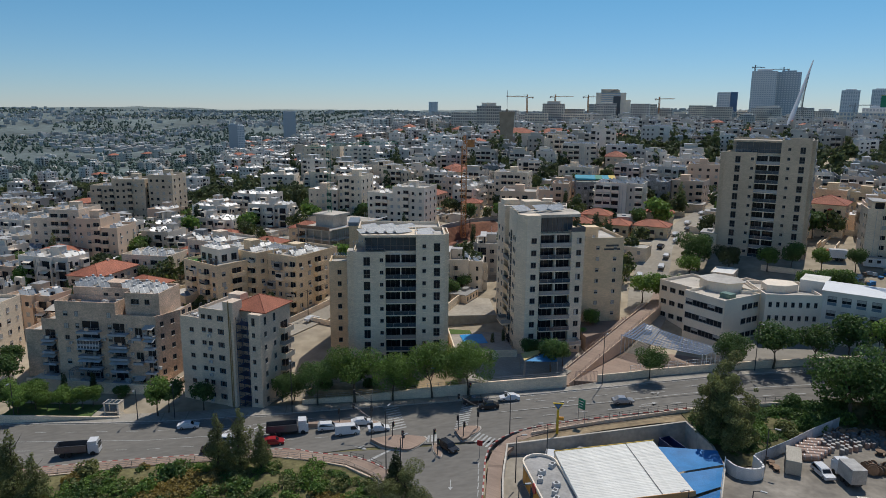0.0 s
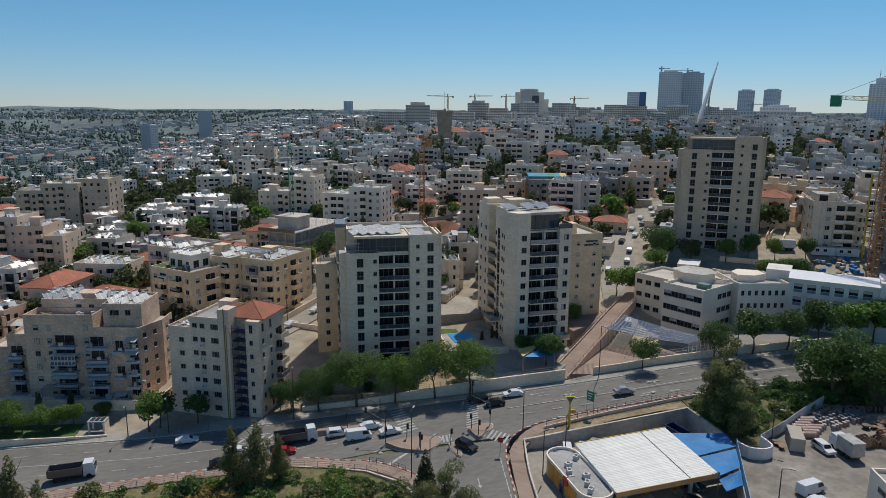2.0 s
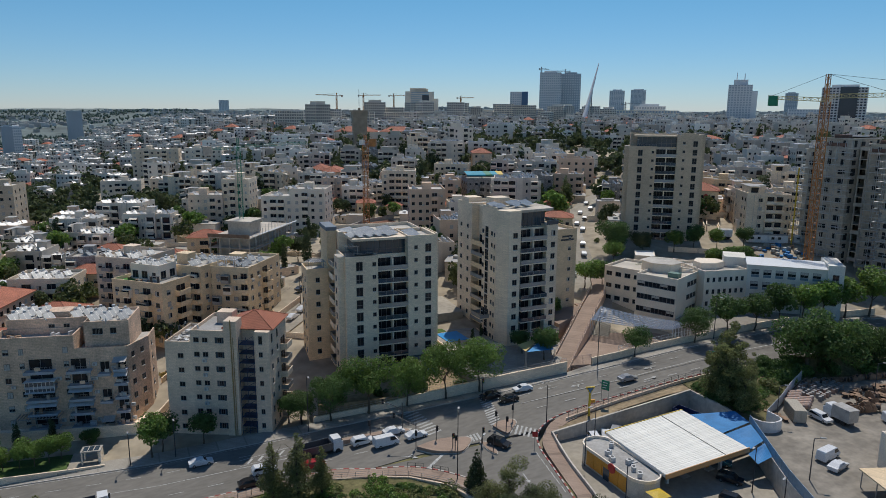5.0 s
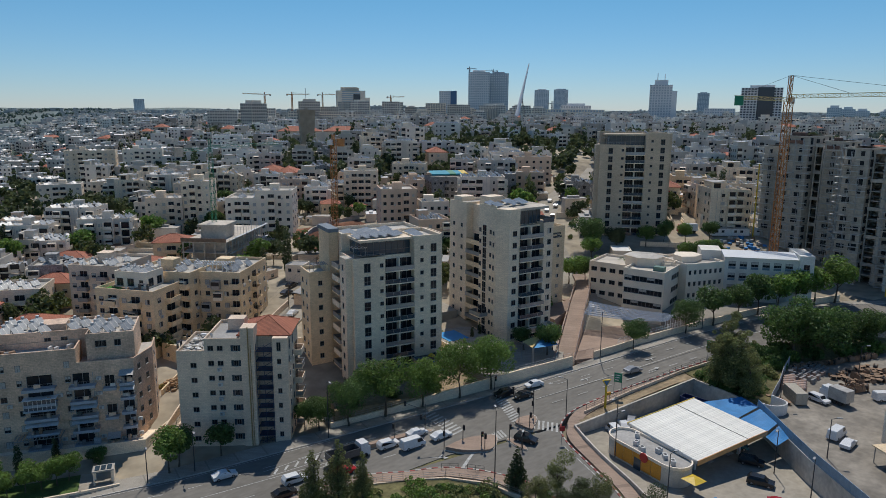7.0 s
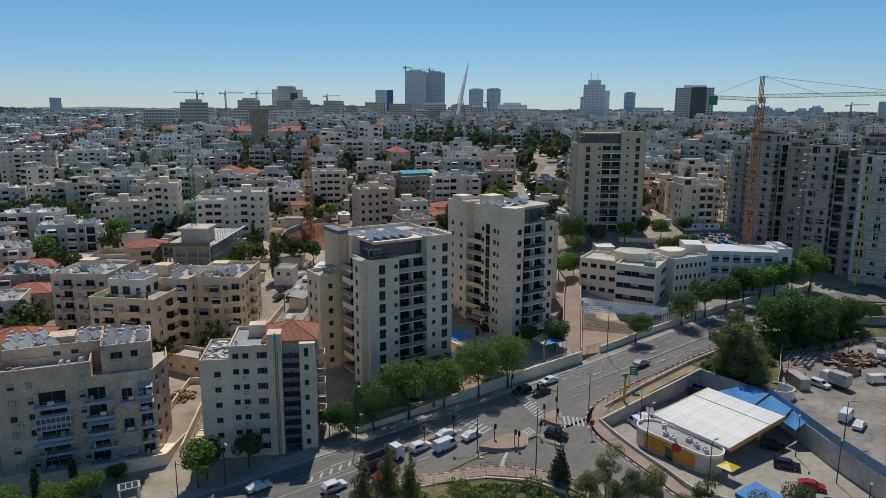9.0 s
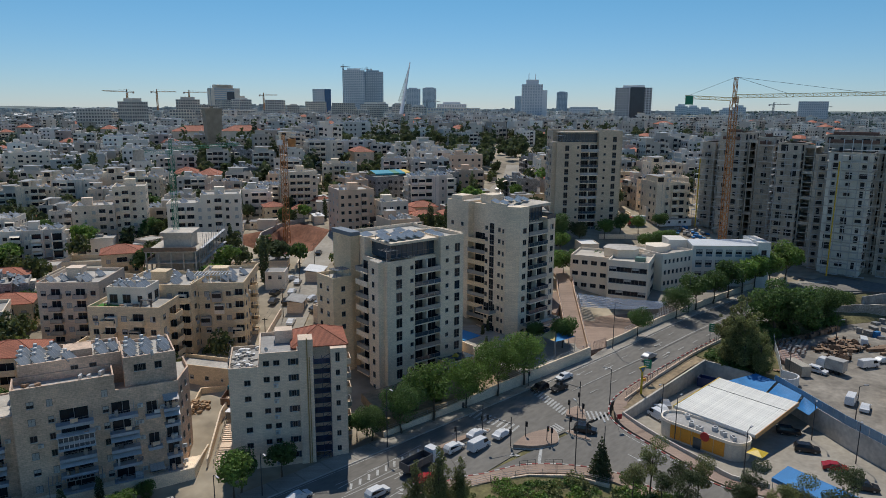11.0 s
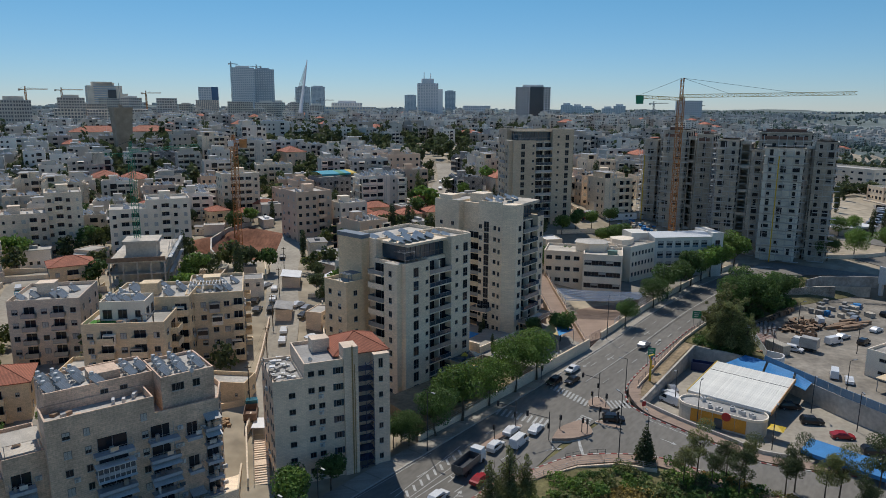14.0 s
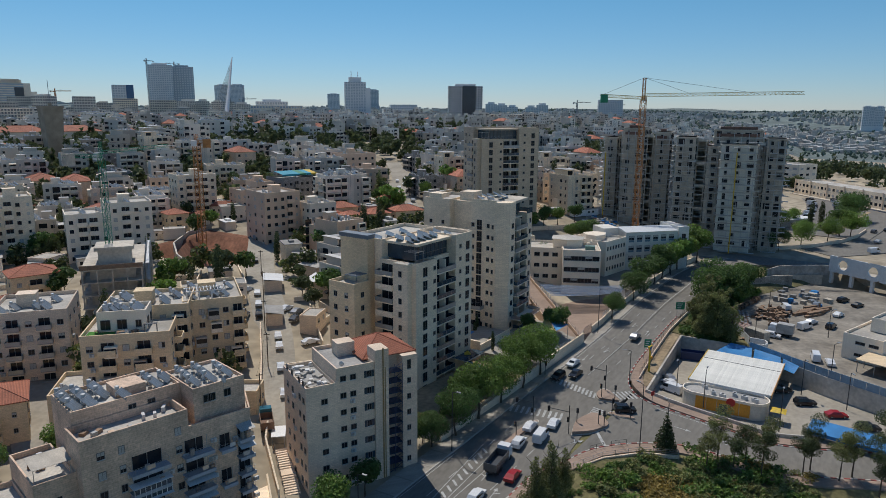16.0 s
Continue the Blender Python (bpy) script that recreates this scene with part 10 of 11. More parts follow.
def arrow(x, y, yaw, turn=0):
    q = [bar(0, 0, 2.4, 0.16, 0), [(1.2, -0.45), (2.2, 0.0), (1.2, 0.45), (1.2, 0.0)]]
    if turn:
        q.append([(0.4, 0.0), (0.9, turn * 1.0), (0.7, turn * 1.1), (0.1, 0.0)])
    a = radians(yaw)
    return [[(x + math.cos(a) * u - math.sin(a) * v, y + math.sin(a) * u + math.cos(a) * v) for u, v in p] for p in q]


paint("arrows", sum([arrow(_x, _y, _yaw, _t) for _x, _y, _yaw, _t in ((47.5, 132.2, 176, 1), (41, 135.6, 176, 0), (66.8, 130.4, 176, 1), (62, 126.0, -2, 0), (-16, 134.8, 2, 1), (-20, 131.2, 2, -1), (2.5, 124.8, -40, 1), (18, 108, -100, 0), (16.5, 98, 80, 1))], []), "white lane arrows")


def island(name, pts, label):
    line = curve(pts + [pts[0]], 0.8)
    mb = Mesher()
    zb = min(road_z(*p) for p in line)
    mb.prism(line[:-1], zb - 0.3, max(road_z(*p) for p in line) + 0.17, 0)
    solid(name, mb, (PAVING,), label, "traffic island", kind="structure")
    kerb_line(name + "_kerb", pts + [pts[0]], "pale kerb of the traffic island", False, 0.2)


island("island_large", [(5.0, 126.0), (10, 127.0), (14.2, 126.0), (16.1, 124.6), (12.4, 120.9), (9.8, 121.6), (7.2, 123.2)], "red paved triangular traffic island")
island("island_small", [(21.7, 125.9), (23.9, 127.2), (27.0, 126.7), (26.4, 124.8), (24.4, 123.2), (22.6, 121.8)], "small paved traffic island with signals")
island("island_split", [(16.8, 122.3), (18.0, 121.9), (18.0, 118.4), (17.4, 116.9), (16.7, 119.2)], "slim paved splitter island with a signal")
island("island_strip", [(-8, 136.2), (1, 136.0), (6.8, 134.9), (6.8, 133.9), (1, 134.7), (-8, 135.4)], "narrow paved central reserve")


def signal(x, y, h=3.4, arm=None, yaw=0, z=None):
    th = thing("traffic_light", pose(x, y, (road_z(x, y) + 0.15) if z is None else z, 0, 0, yaw), "dark traffic light on a dark post" + (" with overhead arm" if arm else ""), "traffic light", "junction signals")
    b = Mesher()
    b.tube((0, 0, 0), (0, 0, h if not arm else 6.0), 0.09, n=6)
    if arm:
        b.tube((0, 0, 4.6), (arm, 0, 6.2), 0.07, n=5)
    part("post", b.mesh("post", DARKMETAL), th)
    for px_, pz in ([(0.0, h - 1.0)] if not arm else [(0.05, 2.4), (arm, 5.5)]):
        b = Mesher()
        b.box(px_ - 0.22, -0.34, pz, px_ + 0.22, -0.1, pz + 1.05)
        hd = part("signal_head", b.mesh("signal_head", BLACK), th)
        for q in range(3):
            l = Mesher()
            l.tube((px_, -0.4, pz + 0.2 + 0.32 * q), (px_, -0.34, pz + 0.2 + 0.32 * q), 0.11, n=8)
            part("lens", l.mesh("lens", (GREEN, YELLOW, REDSIGN)[q]), hd)
    return th


for _x, _y, _yaw, _arm in ((26.4, 126.0, 150, 4.2), (22.4, 125.6, 200, None), (5.2, 126.8, 140, 4.5), (22.9, 122.8, 90, None), (16.9, 121.6, 60, None), (5.6, 134.6, 150, 4.0), (-1.0, 135.4, 190, None), (11.0, 122.6, 0, None), (27.6, 140.9, 10, None), (10.9, 121.4, 120, None), (9.4, 126.6, 90, None), (17.1, 117.8, 90, None)):
    signal(_x, _y, 3.4, _arm, _yaw)


def lamp(x, y, h, yaw, z=None, label="grey street lamp with a short arm"):
    th = thing("street_lamp", pose(x, y, (road_z(x, y) if -45 < x < 150 and y < 146 else ground(x, y)) + 0.15 if z is None else z, 0, 0, yaw), label, "street lamp", "street lamps")
    b = Mesher()
    b.tube((0, 0, 0), (0, 0, h), 0.11, 0.07, n=7)
    b.tube((0, 0, h), (1.1, 0, h + 0.25), 0.06, 0.05, n=5)
    part("pole", b.mesh("pole", DARKMETAL), th)
    b = Mesher()
    b.box(0.9, -0.16, h + 0.2, 1.8, 0.16, h + 0.34)
    part("lamp_head", b.mesh("lamp_head", METAL), th)
    return th


for _x, _y, _h, _yaw in ((56.8, 137.6, 12.0, -90), (7.2, 113.2, 12.5, 60), (-11.2, 144.2, 12.0, -90), (-36.5, 147.4, 8.0, -90), (-44.5, 148.6, 7.0, -90), (-72.0, 154.6, 9.0, -90), (92.0, 135.6, 11.0, -90), (120.0, 132.6, 10.0, -90), (28.9, 105.5, 8.5, 0), (25.4, 90.6, 8.5, 0), (36.6, 112.6, 6.5, 180), (32.0, 122.2, 8.0, 120), (9.4, 108.8, 9.0, 40)):
    lamp(_x, _y, _h, _yaw)
for _x, _y in ((72.0, 100.5), (57.8, 82.6), (88.0, 84.0), (102.0, 100.0)):
    lamp(_x, _y, 7.5, -40, 9.2, "slim yard lamp with twin heads")
for _x, _y in ((47.0, 79.0), (51.0, 88.0), (35.5, 70.0)):
    lamp(_x, _y, 8.5, 200, 5.7, "slim grey forecourt lamp on a post")

# ---- fences and railings along the road ----
railing("road_railing", [(36.5, 121.0), (50, 121.3), (66, 121.1), (80, 119.9), (88, 118.9)], lambda x, y: road_z(x) + 0.3, 1.25, "dark metal railing on the bank's edge", 2.0, DARKMETAL, 3)
wall_along("wall_bank", [(36, 120.9), (50, 121.2), (66, 121.0), (80, 119.8), (88, 118.8)], 7.0, lambda x, y: road_z(x) + 0.3, 0.25, GREYSTONE, "low stone wall under the railing")
railing("green_railing", [(-62, 127.8), (-40, 127.6), (-26, 126.6), (-13, 125.0), (-6, 121.8), (0, 118.2), (5.0, 112.4), (7.0, 106.0)], lambda x, y: road_z(x) + 0.1, 1.1, "grey metal railing along the footway", 2.2, METAL, 3)
wall_along("wall_green", [(-62, 127.7), (-40, 127.5), (-26, 126.5), (-13, 124.9), (-6, 121.7), (0, 118.1), (5.0, 112.3), (7.0, 105.9)], lambda x, y: road_z(x) - 2.5, lambda x, y: road_z(x) + 0.15, 0.4, GREYSTONE, "rough stone retaining wall of the footway")
railing("wall_railing", FAR_WALL, lambda x, y: road_z(x) + 1.2 + 1.6 * smooth(-8, 30, x), 0.9, "slim grey railing on the stone wall", 2.4, METAL, 2)
railing("footway_railing", [(-24, 151.0), (-16, 149.6), (-9, 150.6)], lambda x, y: road_z(x) + 0.2, 1.2, "grey railing beside the footway", 2.0, METAL, 3)
railing("school_railing", SCHOOL_WALL[1:5], lambda x, y: road_z(x) + 1.9, 1.4, "pale vertical bar fence on the school wall", 2.0, WHITE, 2, verticals=0.35)
railing("island_guard", [(1.0, 121.0), (3.4, 119.2)], lambda x, y: road_z(x) + 0.15, 1.0, "dark crossing guard rail", 1.2, DARKMETAL, 2)
railing("island_guard", [(4.6, 118.0), (6.6, 115.6)], lambda x, y: road_z(x) + 0.15, 1.0, "dark crossing guard rail", 1.2, DARKMETAL, 2)
# gate between the wall and the court
_gt = thing("court_gate", pose(51.2, 139.6, 9.7, 0, 0, -5), "pinkish metal bar gate of the school court", "gate")
for _k in range(2):
    _b = Mesher()
    for _q in range(9):
        _b.tube((_k * 2.6 + 0.3 * _q, 0, 0.1), (_k * 2.6 + 0.3 * _q, 0, 3.2), 0.03, n=4)
    _b.tube((_k * 2.6, 0, 3.2), (_k * 2.6 + 2.4, 0, 3.2), 0.05, n=4)
    _b.tube((_k * 2.6, 0, 0.2), (_k * 2.6 + 2.4, 0, 0.2), 0.05, n=4)
    part("gate_leaf", _b.mesh("gate_leaf", MATS["pinkish_metal"]), _gt)
# green direction signs
for _x, _y, _yaw, _w in ((75.6, 120.4, -62, 2.4), (46.4, 121.9, -60, 1.7)):
    _s = thing("direction_sign", pose(_x, _y, road_z(_x) + 0.1, 0, 0, _yaw), "green road direction sign on two posts", "sign")
    _b = Mesher()
    for _q in (-0.8, 0.8):
        _b.tube((_q, 0, 0), (_q, 0, 5.0), 0.06, n=5)
    part("post", _b.mesh("post", METAL), _s)
    _b = Mesher()
    _b.box(-_w / 2, -0.06, 2.9, _w / 2, 0.02, 5.0)
    _pn = part("sign_panel", _b.mesh("sign_panel", GREEN), _s)
    _b = Mesher()
    for _q in range(3):
        _b.box(-_w * 0.36, -0.075, 3.3 + 0.55 * _q, _w * (0.1 + 0.08 * _q), -0.062, 3.48 + 0.55 * _q)
    part("lettering", _b.mesh("lettering", WHITE), _pn)
_s = thing("notice_sign", pose(24.6, 115.2, road_z(24.6, 115.2) + 0.15, 0, 0, -30), "red notice sign on a slim post", "sign")
_b = Mesher()
_b.tube((0, 0, 0), (0, 0, 3.4), 0.05, n=5)
part("post", _b.mesh("post", METAL), _s)
_b = Mesher()
_b.box(-0.5, -0.05, 2.4, 0.5, 0.03, 3.4)
part("sign_panel", _b.mesh("sign_panel", REDSIGN), _s)
# shelter beside the lawn
_s = thing("bus_shelter", pose(-51.0, 154.0, 2.5, 0, 0, -12), "small concrete and glass shelter with slatted roof", "shelter")
_b = Mesher()
_b.box(-1.8, -1.2, 2.6, 1.8, 1.2, 2.85)
part("roof", _b.mesh("roof", ROOF), _s)
for _k in range(3):
    _b = Mesher()
    _b.box(-1.4 + _k * 1.0, -0.9, 2.86, -0.6 + _k * 1.0, 0.9, 2.92)
    part("roof_panel", _b.mesh("roof_panel", BLUEGLASS), _s)
for _px, _py in ((-1.7, -1.1), (1.5, -1.1), (-1.7, 0.9), (1.5, 0.9)):
    _b = Mesher()
    _b.box(_px, _py, -0.5, _px + 0.25, _py + 0.25, 2.6)
    part("post", _b.mesh("post", PLASTER), _s)
_b = Mesher()
_b.box(1.2, -0.85, -0.5, 1.75, 0.9, 2.6)
part("side_wall", _b.mesh("side_wall", PLASTER), _s)
_b = Mesher()
_b.prism([(-57, 151.5), (-45, 149.5), (-40, 153), (-44, 160), (-54, 160)], 0.0, 2.62)
solid("plaza", _b, (PALEROAD,), "grey asphalt drive beside the shelter", "pavement", kind="structure")


# ---- courts beside the towers ----
def terrace(name, poly, z, mat, label):
    mb = Mesher()
    mb.prism(poly, z - 6, z)
    return solid(name, mb, (mat,), label, "terrace", kind="structure")


terrace("terrace_tower", [(-8, 148.2), (4, 146.2), (21, 143.7), (27, 142.8), (27, 158.5), (-4, 162)], 8.3, EARTH, "planted terrace in front of the towers")
terrace("terrace_play", [(27, 142.8), (34.5, 141.7), (48.5, 139.3), (50.5, 144.0), (58.5, 151.5), (58.5, 160), (27, 158)], 10.4, PAVGREY, "paved playground terrace behind the stone wall")
terrace("terrace_pool", [(27, 158), (42, 157), (42, 176), (28, 178)], 11.6, PAVGREY, "paved court between the towers")
terrace("terrace_lot", [(27, 179), (42, 178), (44, 200), (30, 204)], 14.8, PALEROAD, "pale gravel plot behind the towers")
terrace("terrace_plaza", [(60.5, 158.5), (70, 164), (84, 176), (84, 186), (76, 190), (76, 171), (60.5, 171)], 14.2, PAVING, "red paved square beside the yellow annex")
wall_along("wall_lot", [(27, 178.5), (33, 190), (40, 199)], 10, 17.2, 0.3, STONE, "low pale wall of a gravel plot")
wall_along("wall_court", [(27, 158), (28, 178)], 8, 13.0, 0.3, STONE, "pale wall between courts")
wall_along("wall_court_front", [(27, 157.8), (42.3, 157.0)], 8, 12.2, 0.3, STONE, "pale wall in front of the court")
_b = Mesher()
_b.box(30.6, 164.5, 11.55, 36.6, 171.5, 11.75)
solid("pool_cover", _b, (material("bright_blue_cover", (0.02, 0.27, 0.62), rough=0.4, stain=(0.5, 0.2)),), "bright blue tarpaulin covering a small pool", "cover")
_b = Mesher()
_b.box(28.4, 172.4, 11.55, 34.0, 176.6, 11.68)
solid("turf_patch", _b, (GRASS,), "green artificial turf patch in the court", "turf")
# shade sails
for _pts, _m, _l in ((((40.8, 147.9, 14.7), (40.5, 143.6, 14.5), (48.4, 149.2, 15.2)), material("yellow_sail", (0.55, 0.42, 0.16), rough=0.7), "yellow triangular shade sail"), (((40.7, 143.4, 14.4), (48.1, 143.0, 14.1), (49.3, 149.1, 15.0)), material("blue_sail", (0.06, 0.28, 0.55), rough=0.7), "blue triangular shade sail")):
    _b = Mesher()
    _c = sum((Vector(p) for p in _pts), Vector()) / 3 - Vector((0, 0, 0.35))
    for _k in range(3):
        _b.quad([_pts[_k], _pts[(_k + 1) % 3], _c])
        _b.quad([_c - Vector((0, 0, 0.02)), Vector(_pts[(_k + 1) % 3]) - Vector((0, 0, 0.02)), Vector(_pts[_k]) - Vector((0, 0, 0.02))])
    _o = solid("shade_sail", _b, (_m,), _l + " over a playground", "shade sail")
    _b = Mesher()
    for _p in _pts:
        _b.tube((_p[0], _p[1], 9.5), _p, 0.07, n=5)
    part("sail_post", _b.mesh("sail_post", METAL), _o)
# playground slide
_s = thing("playground_slide", pose(21.5, 156.6, 8.3, 0, 0, 30), "blue plastic playground slide with yellow roof", "slide")
_b = Mesher()
for _k in range(10):
    _a = 0.5 * _k
    _b.tube((1.4 * math.cos(_a) + 1, 1.4 * math.sin(_a), 2.4 - 0.24 * _k), (1.4 * math.cos(_a + 0.5) + 1, 1.4 * math.sin(_a + 0.5), 2.16 - 0.24 * _k), 0.42, n=8)
part("chute", _b.mesh("chute", material("blue_plastic", (0.03, 0.16, 0.5), rough=0.35)), _s)
_b = Mesher()
for _px, _py in ((-0.7, -0.7), (0.7, -0.7), (0.7, 0.7), (-0.7, 0.7)):
    _b.tube((_px + 1, _py + 1.6, 0), (_px + 1, _py + 1.6, 3.2), 0.06, n=5)
_b.box(0.3, 0.9, 2.0, 1.7, 2.3, 2.1)
part("tower_frame", _b.mesh("tower_frame", METAL), _s)
_b = Mesher()
for _k in range(4):
    _a, _c = radians(45 + 90 * _k), radians(135 + 90 * _k)
    _b.quad([(1 + 1.2 * math.cos(_a), 1.6 + 1.2 * math.sin(_a), 3.1), (1 + 1.2 * math.cos(_c), 1.6 + 1.2 * math.sin(_c), 3.1), (1, 1.6, 4.0)])
part("little_roof", _b.mesh("little_roof", YELLOW), _s)
# pergola extension at the first tower's foot and awning at the second
_s = thing("glazed_pergola", pose(17.0, 156.2, 8.3, 0, 0, -5), "white framed pergola at the tower's foot", "pergola")
_b = Mesher()
for _k in range(8):
    _b.box(0.0 + _k * 1.1, 0, 3.0, 0.12 + _k * 1.1, 4.6, 3.15)
_b.box(0, 0, 2.9, 8, 0.12, 3.05)
_b.box(0, 4.5, 2.9, 8, 4.62, 3.05)
part("rafter", _b.mesh("rafter", WHITE), _s)["kind"] = "stuff"
_b = Mesher()
_b.box(0.05, 0.1, 3.16, 7.9, 4.5, 3.2)
part("roof_sheet", _b.mesh("roof_sheet", BLUEGLASS), _s)
_b = Mesher()
_b.box(-0.06, -0.06, 0, 0.06, 0.06, 3.0)
_pm = _b.mesh("post", WHITE)
for _px, _py in ((0.1, 0.1), (4, 0.1), (7.9, 0.1)):
    part("post", _pm, _s, Matrix.Translation((_px, _py, 0)))
# coloured awning on the dark stone flats
_s = thing("roof_awning", pose(103.4, 292.4, 39.1, 0, 0, -16), "green and yellow striped roof awning on posts", "awning")
for _k in range(6):
    _b = Mesher()
    _x0 = -0.4 + 2.9 * _k
    _b.quad([(_x0, -0.6, 1.6), (_x0 + 2.9, -0.6, 1.6), (_x0 + 2.9, 6, 2.6), (_x0, 6, 2.6)])
    _b.quad([(_x0, 12.5, 1.6), (_x0, 6, 2.6), (_x0 + 2.9, 6, 2.6), (_x0 + 2.9, 12.5, 1.6)])
    _b.box(_x0, -0.62, 0.9, _x0 + 2.9, -0.56, 1.6)
    part("awning_panel", _b.mesh("awning_panel", (GREEN, material("teal_cloth", (0.02, 0.28, 0.38), rough=0.7), YELLOW)[_k % 3 if _k % 2 else 1]), _s)
_b = Mesher()
_b.tube((0, 0, -0.9), (0, 0, 1.7), 0.06, n=4)
_pm = _b.mesh("post", METAL)
for _px in (0, 5.5, 11, 16.4):
    for _py in (0.1, 12):
        part("post", _pm, _s, Matrix.Translation((_px, _py, 0)))


# ---- back lots: low houses, sheds and yard walls ----
def back_lots():
    r = random.Random(61)
    k = 0
    for n in range(900):
        x, y = r.uniform(-95, 175), r.uniform(178, 330)
        if y < town_line(min(x, 150)) + 38 or street_gap(x, y) < 8 or any(math.hypot(x - px_, y - py_) < pr + 4 for px_, py_, pr in PLACED) or (28 < x < 70 and 252 < y < 300) or (-22 < x < 30 and 240 < y < 294) or (26 < x < 46 and y < 206) or (-45 < x < 10 and y < 225 and y > 185) or (58 < x < 88 and y < 195):
            continue
        w, d, h = r.uniform(5, 10), r.uniform(4, 8), r.uniform(2.6, 5.5)
        z = ground(x, y)
        th = thing("shed" if h < 3.6 else "house", pose(x, y, z, 0, 0, r.choice((-40, -40, 50, 20))), "low pale outbuilding with flat roof between the flats" if h < 3.6 else "small stone house with flat roof between the flats", "shed" if h < 3.6 else "building", "outbuildings")
        mw, mr = Mesher(), Mesher()
        block(mw, mr, -w / 2, -d / 2, w / 2, d / 2, -3, h, 0.3)
        part("wall", mw.mesh("wall", r.choice((STONE, PLASTER, WARM, GREYSTONE))), th)
        part("roof", mr.mesh("roof", r.choice((ROOF, ROOF, GREYROOF, WHITE, material("green_sheet_roof", (0.08, 0.26, 0.18), rough=0.6), material("rust_sheet_roof", (0.30, 0.15, 0.09), rough=0.8)))), th)
        for q in range(2):
            put_window(th, Matrix.Translation((0, -d / 2, 0)), -w / 4 + q * w / 2, h - 1.7, 1.0, 1.1, r.choice(("plain", "half", "shut")))
        PLACED.append((x, y, max(w, d) * 0.6))
        k += 1
        if k >= 46:
            break
    mb = Mesher()
    for n in range(150):
        x, y = r.uniform(-95, 190), r.uniform(176, 350)
        if y < town_line(min(x, 150)) + 30 or street_gap(x, y) < 6 or any(math.hypot(x - px_, y - py_) < pr for px_, py_, pr in PLACED) or (26 < x < 72 and 250 < y < 302) or (26 < x < 46 and y < 206):
            continue
        yaw = r.choice((-42, 48)) + r.uniform(-6, 6)
        mb.rbox((x, y, ground(x, y) - 1.5), (r.uniform(8, 22), 0.3, r.uniform(2.6, 3.6)), yaw)
    solid("yard_walls", mb, (STONE,), "pale stone yard walls between the flats", "wall", kind="stuff")


back_lots()


# ---- storage yard goods ----
def yard_goods():
    r = random.Random(17)
    drum = Mesher()
    drum.tube((0, 0, -0.45), (0, 0, -0.35), 0.8, n=14)
    drum.tube((0, 0, 0.35), (0, 0, 0.45), 0.8, n=14)
    core = Mesher()
    core.tube((0, 0, -0.35), (0, 0, 0.35), 0.5, n=12)
    dm, cm = drum.mesh("flange", WOOD), core.mesh("core", material("dark_cable", (0.05, 0.045, 0.04), rough=0.7))
    def put(x, y, lying, s):
        th = thing("cable_drum", pose(x, y, 9.2 + (0.45 * s if lying else 0.8 * s), 0 if lying else 90, 0, r.uniform(0, 180)) @ Matrix.Diagonal((s, s, s, 1)), "wooden cable drum in the storage yard", "cable drum", "cable drums")
        part("flange", dm, th)
        part("core", cm, th)
    for k in range(84):
        x, y = 95.5 + 1.15 * (k % 14) + r.uniform(-0.4, 0.4), 96.6 + 1.45 * (k // 14) + r.uniform(-0.4, 0.4)
        if r.random() < 0.82:
            put(x, y - (x - 95) * 0.12, r.random() < 0.75, r.uniform(0.55, 1.0))
    for k in range(22):
        put(93 + 1.2 * k, 110.6 - 0.28 * k + r.uniform(-0.3, 0.3), False, r.uniform(0.8, 1.1))
    for k in range(7):
        put(73.6 + 0.5 * (k % 2) + r.uniform(-0.2, 0.2), 99.6 + 0.75 * k, True, r.uniform(0.55, 0.8))
    for k in range(12):
        put(89.5 + 1.1 * (k % 6) + r.uniform(-0.2, 0.2), 96.4 + 1.9 * (k // 6) - 0.3 * (k % 6), False, r.uniform(0.8, 1.15))
    barrel = Mesher()
    barrel.tube((0, 0, 0), (0, 0, 0.95), 0.42, n=10)
    lid = Mesher()
    lid.tube((0, 0, 0.951), (0, 0, 1.0), 0.36, n=10)
    grey = [(barrel.mesh("body", m_), lid.mesh("lid", METAL)) for m_ in (material("grey_drum_paint", (0.30, 0.29, 0.28), rough=0.6, vary=0.15), material("pinkish_drum_paint", (0.40, 0.27, 0.21), rough=0.7, vary=0.15))]
    for k in range(72):
        x, y = 88.0 + 1.08 * (k % 12) + r.uniform(-0.15, 0.15), 103.4 + 1.1 * (k // 12) + 0.22 * (k % 12) + r.uniform(-0.15, 0.15)
        if y > along(((79.9, 104.6), (87.5, 108.3), (96, 111.8), (104, 109)), x) or r.random() < 0.12:
            continue
        bm_, lm_ = grey[0 if r.random() < 0.7 else 1]
        th = thing("steel_drum", pose(x, y, 9.2, 0, 0, r.uniform(0, 90)), "dull steel drum standing in the storage yard", "drum", "steel drums")
        part("body", bm_, th)
        part("lid", lm_, th)
    coil = Mesher()
    coil.tube((-1.5, 0, 0.6), (1.5, 0, 0.6), 0.6, n=14)
    band = Mesher()
    for q in (-1.1, 0.0, 1.1):
        band.tube((q - 0.06, 0, 0.6), (q + 0.06, 0, 0.6), 0.625, n=14)
    cm_, bm_ = coil.mesh("body", material("pinkish_drum_paint", (0.40, 0.27, 0.21))), [q.mesh("band", METAL) for q in band.pieces()]
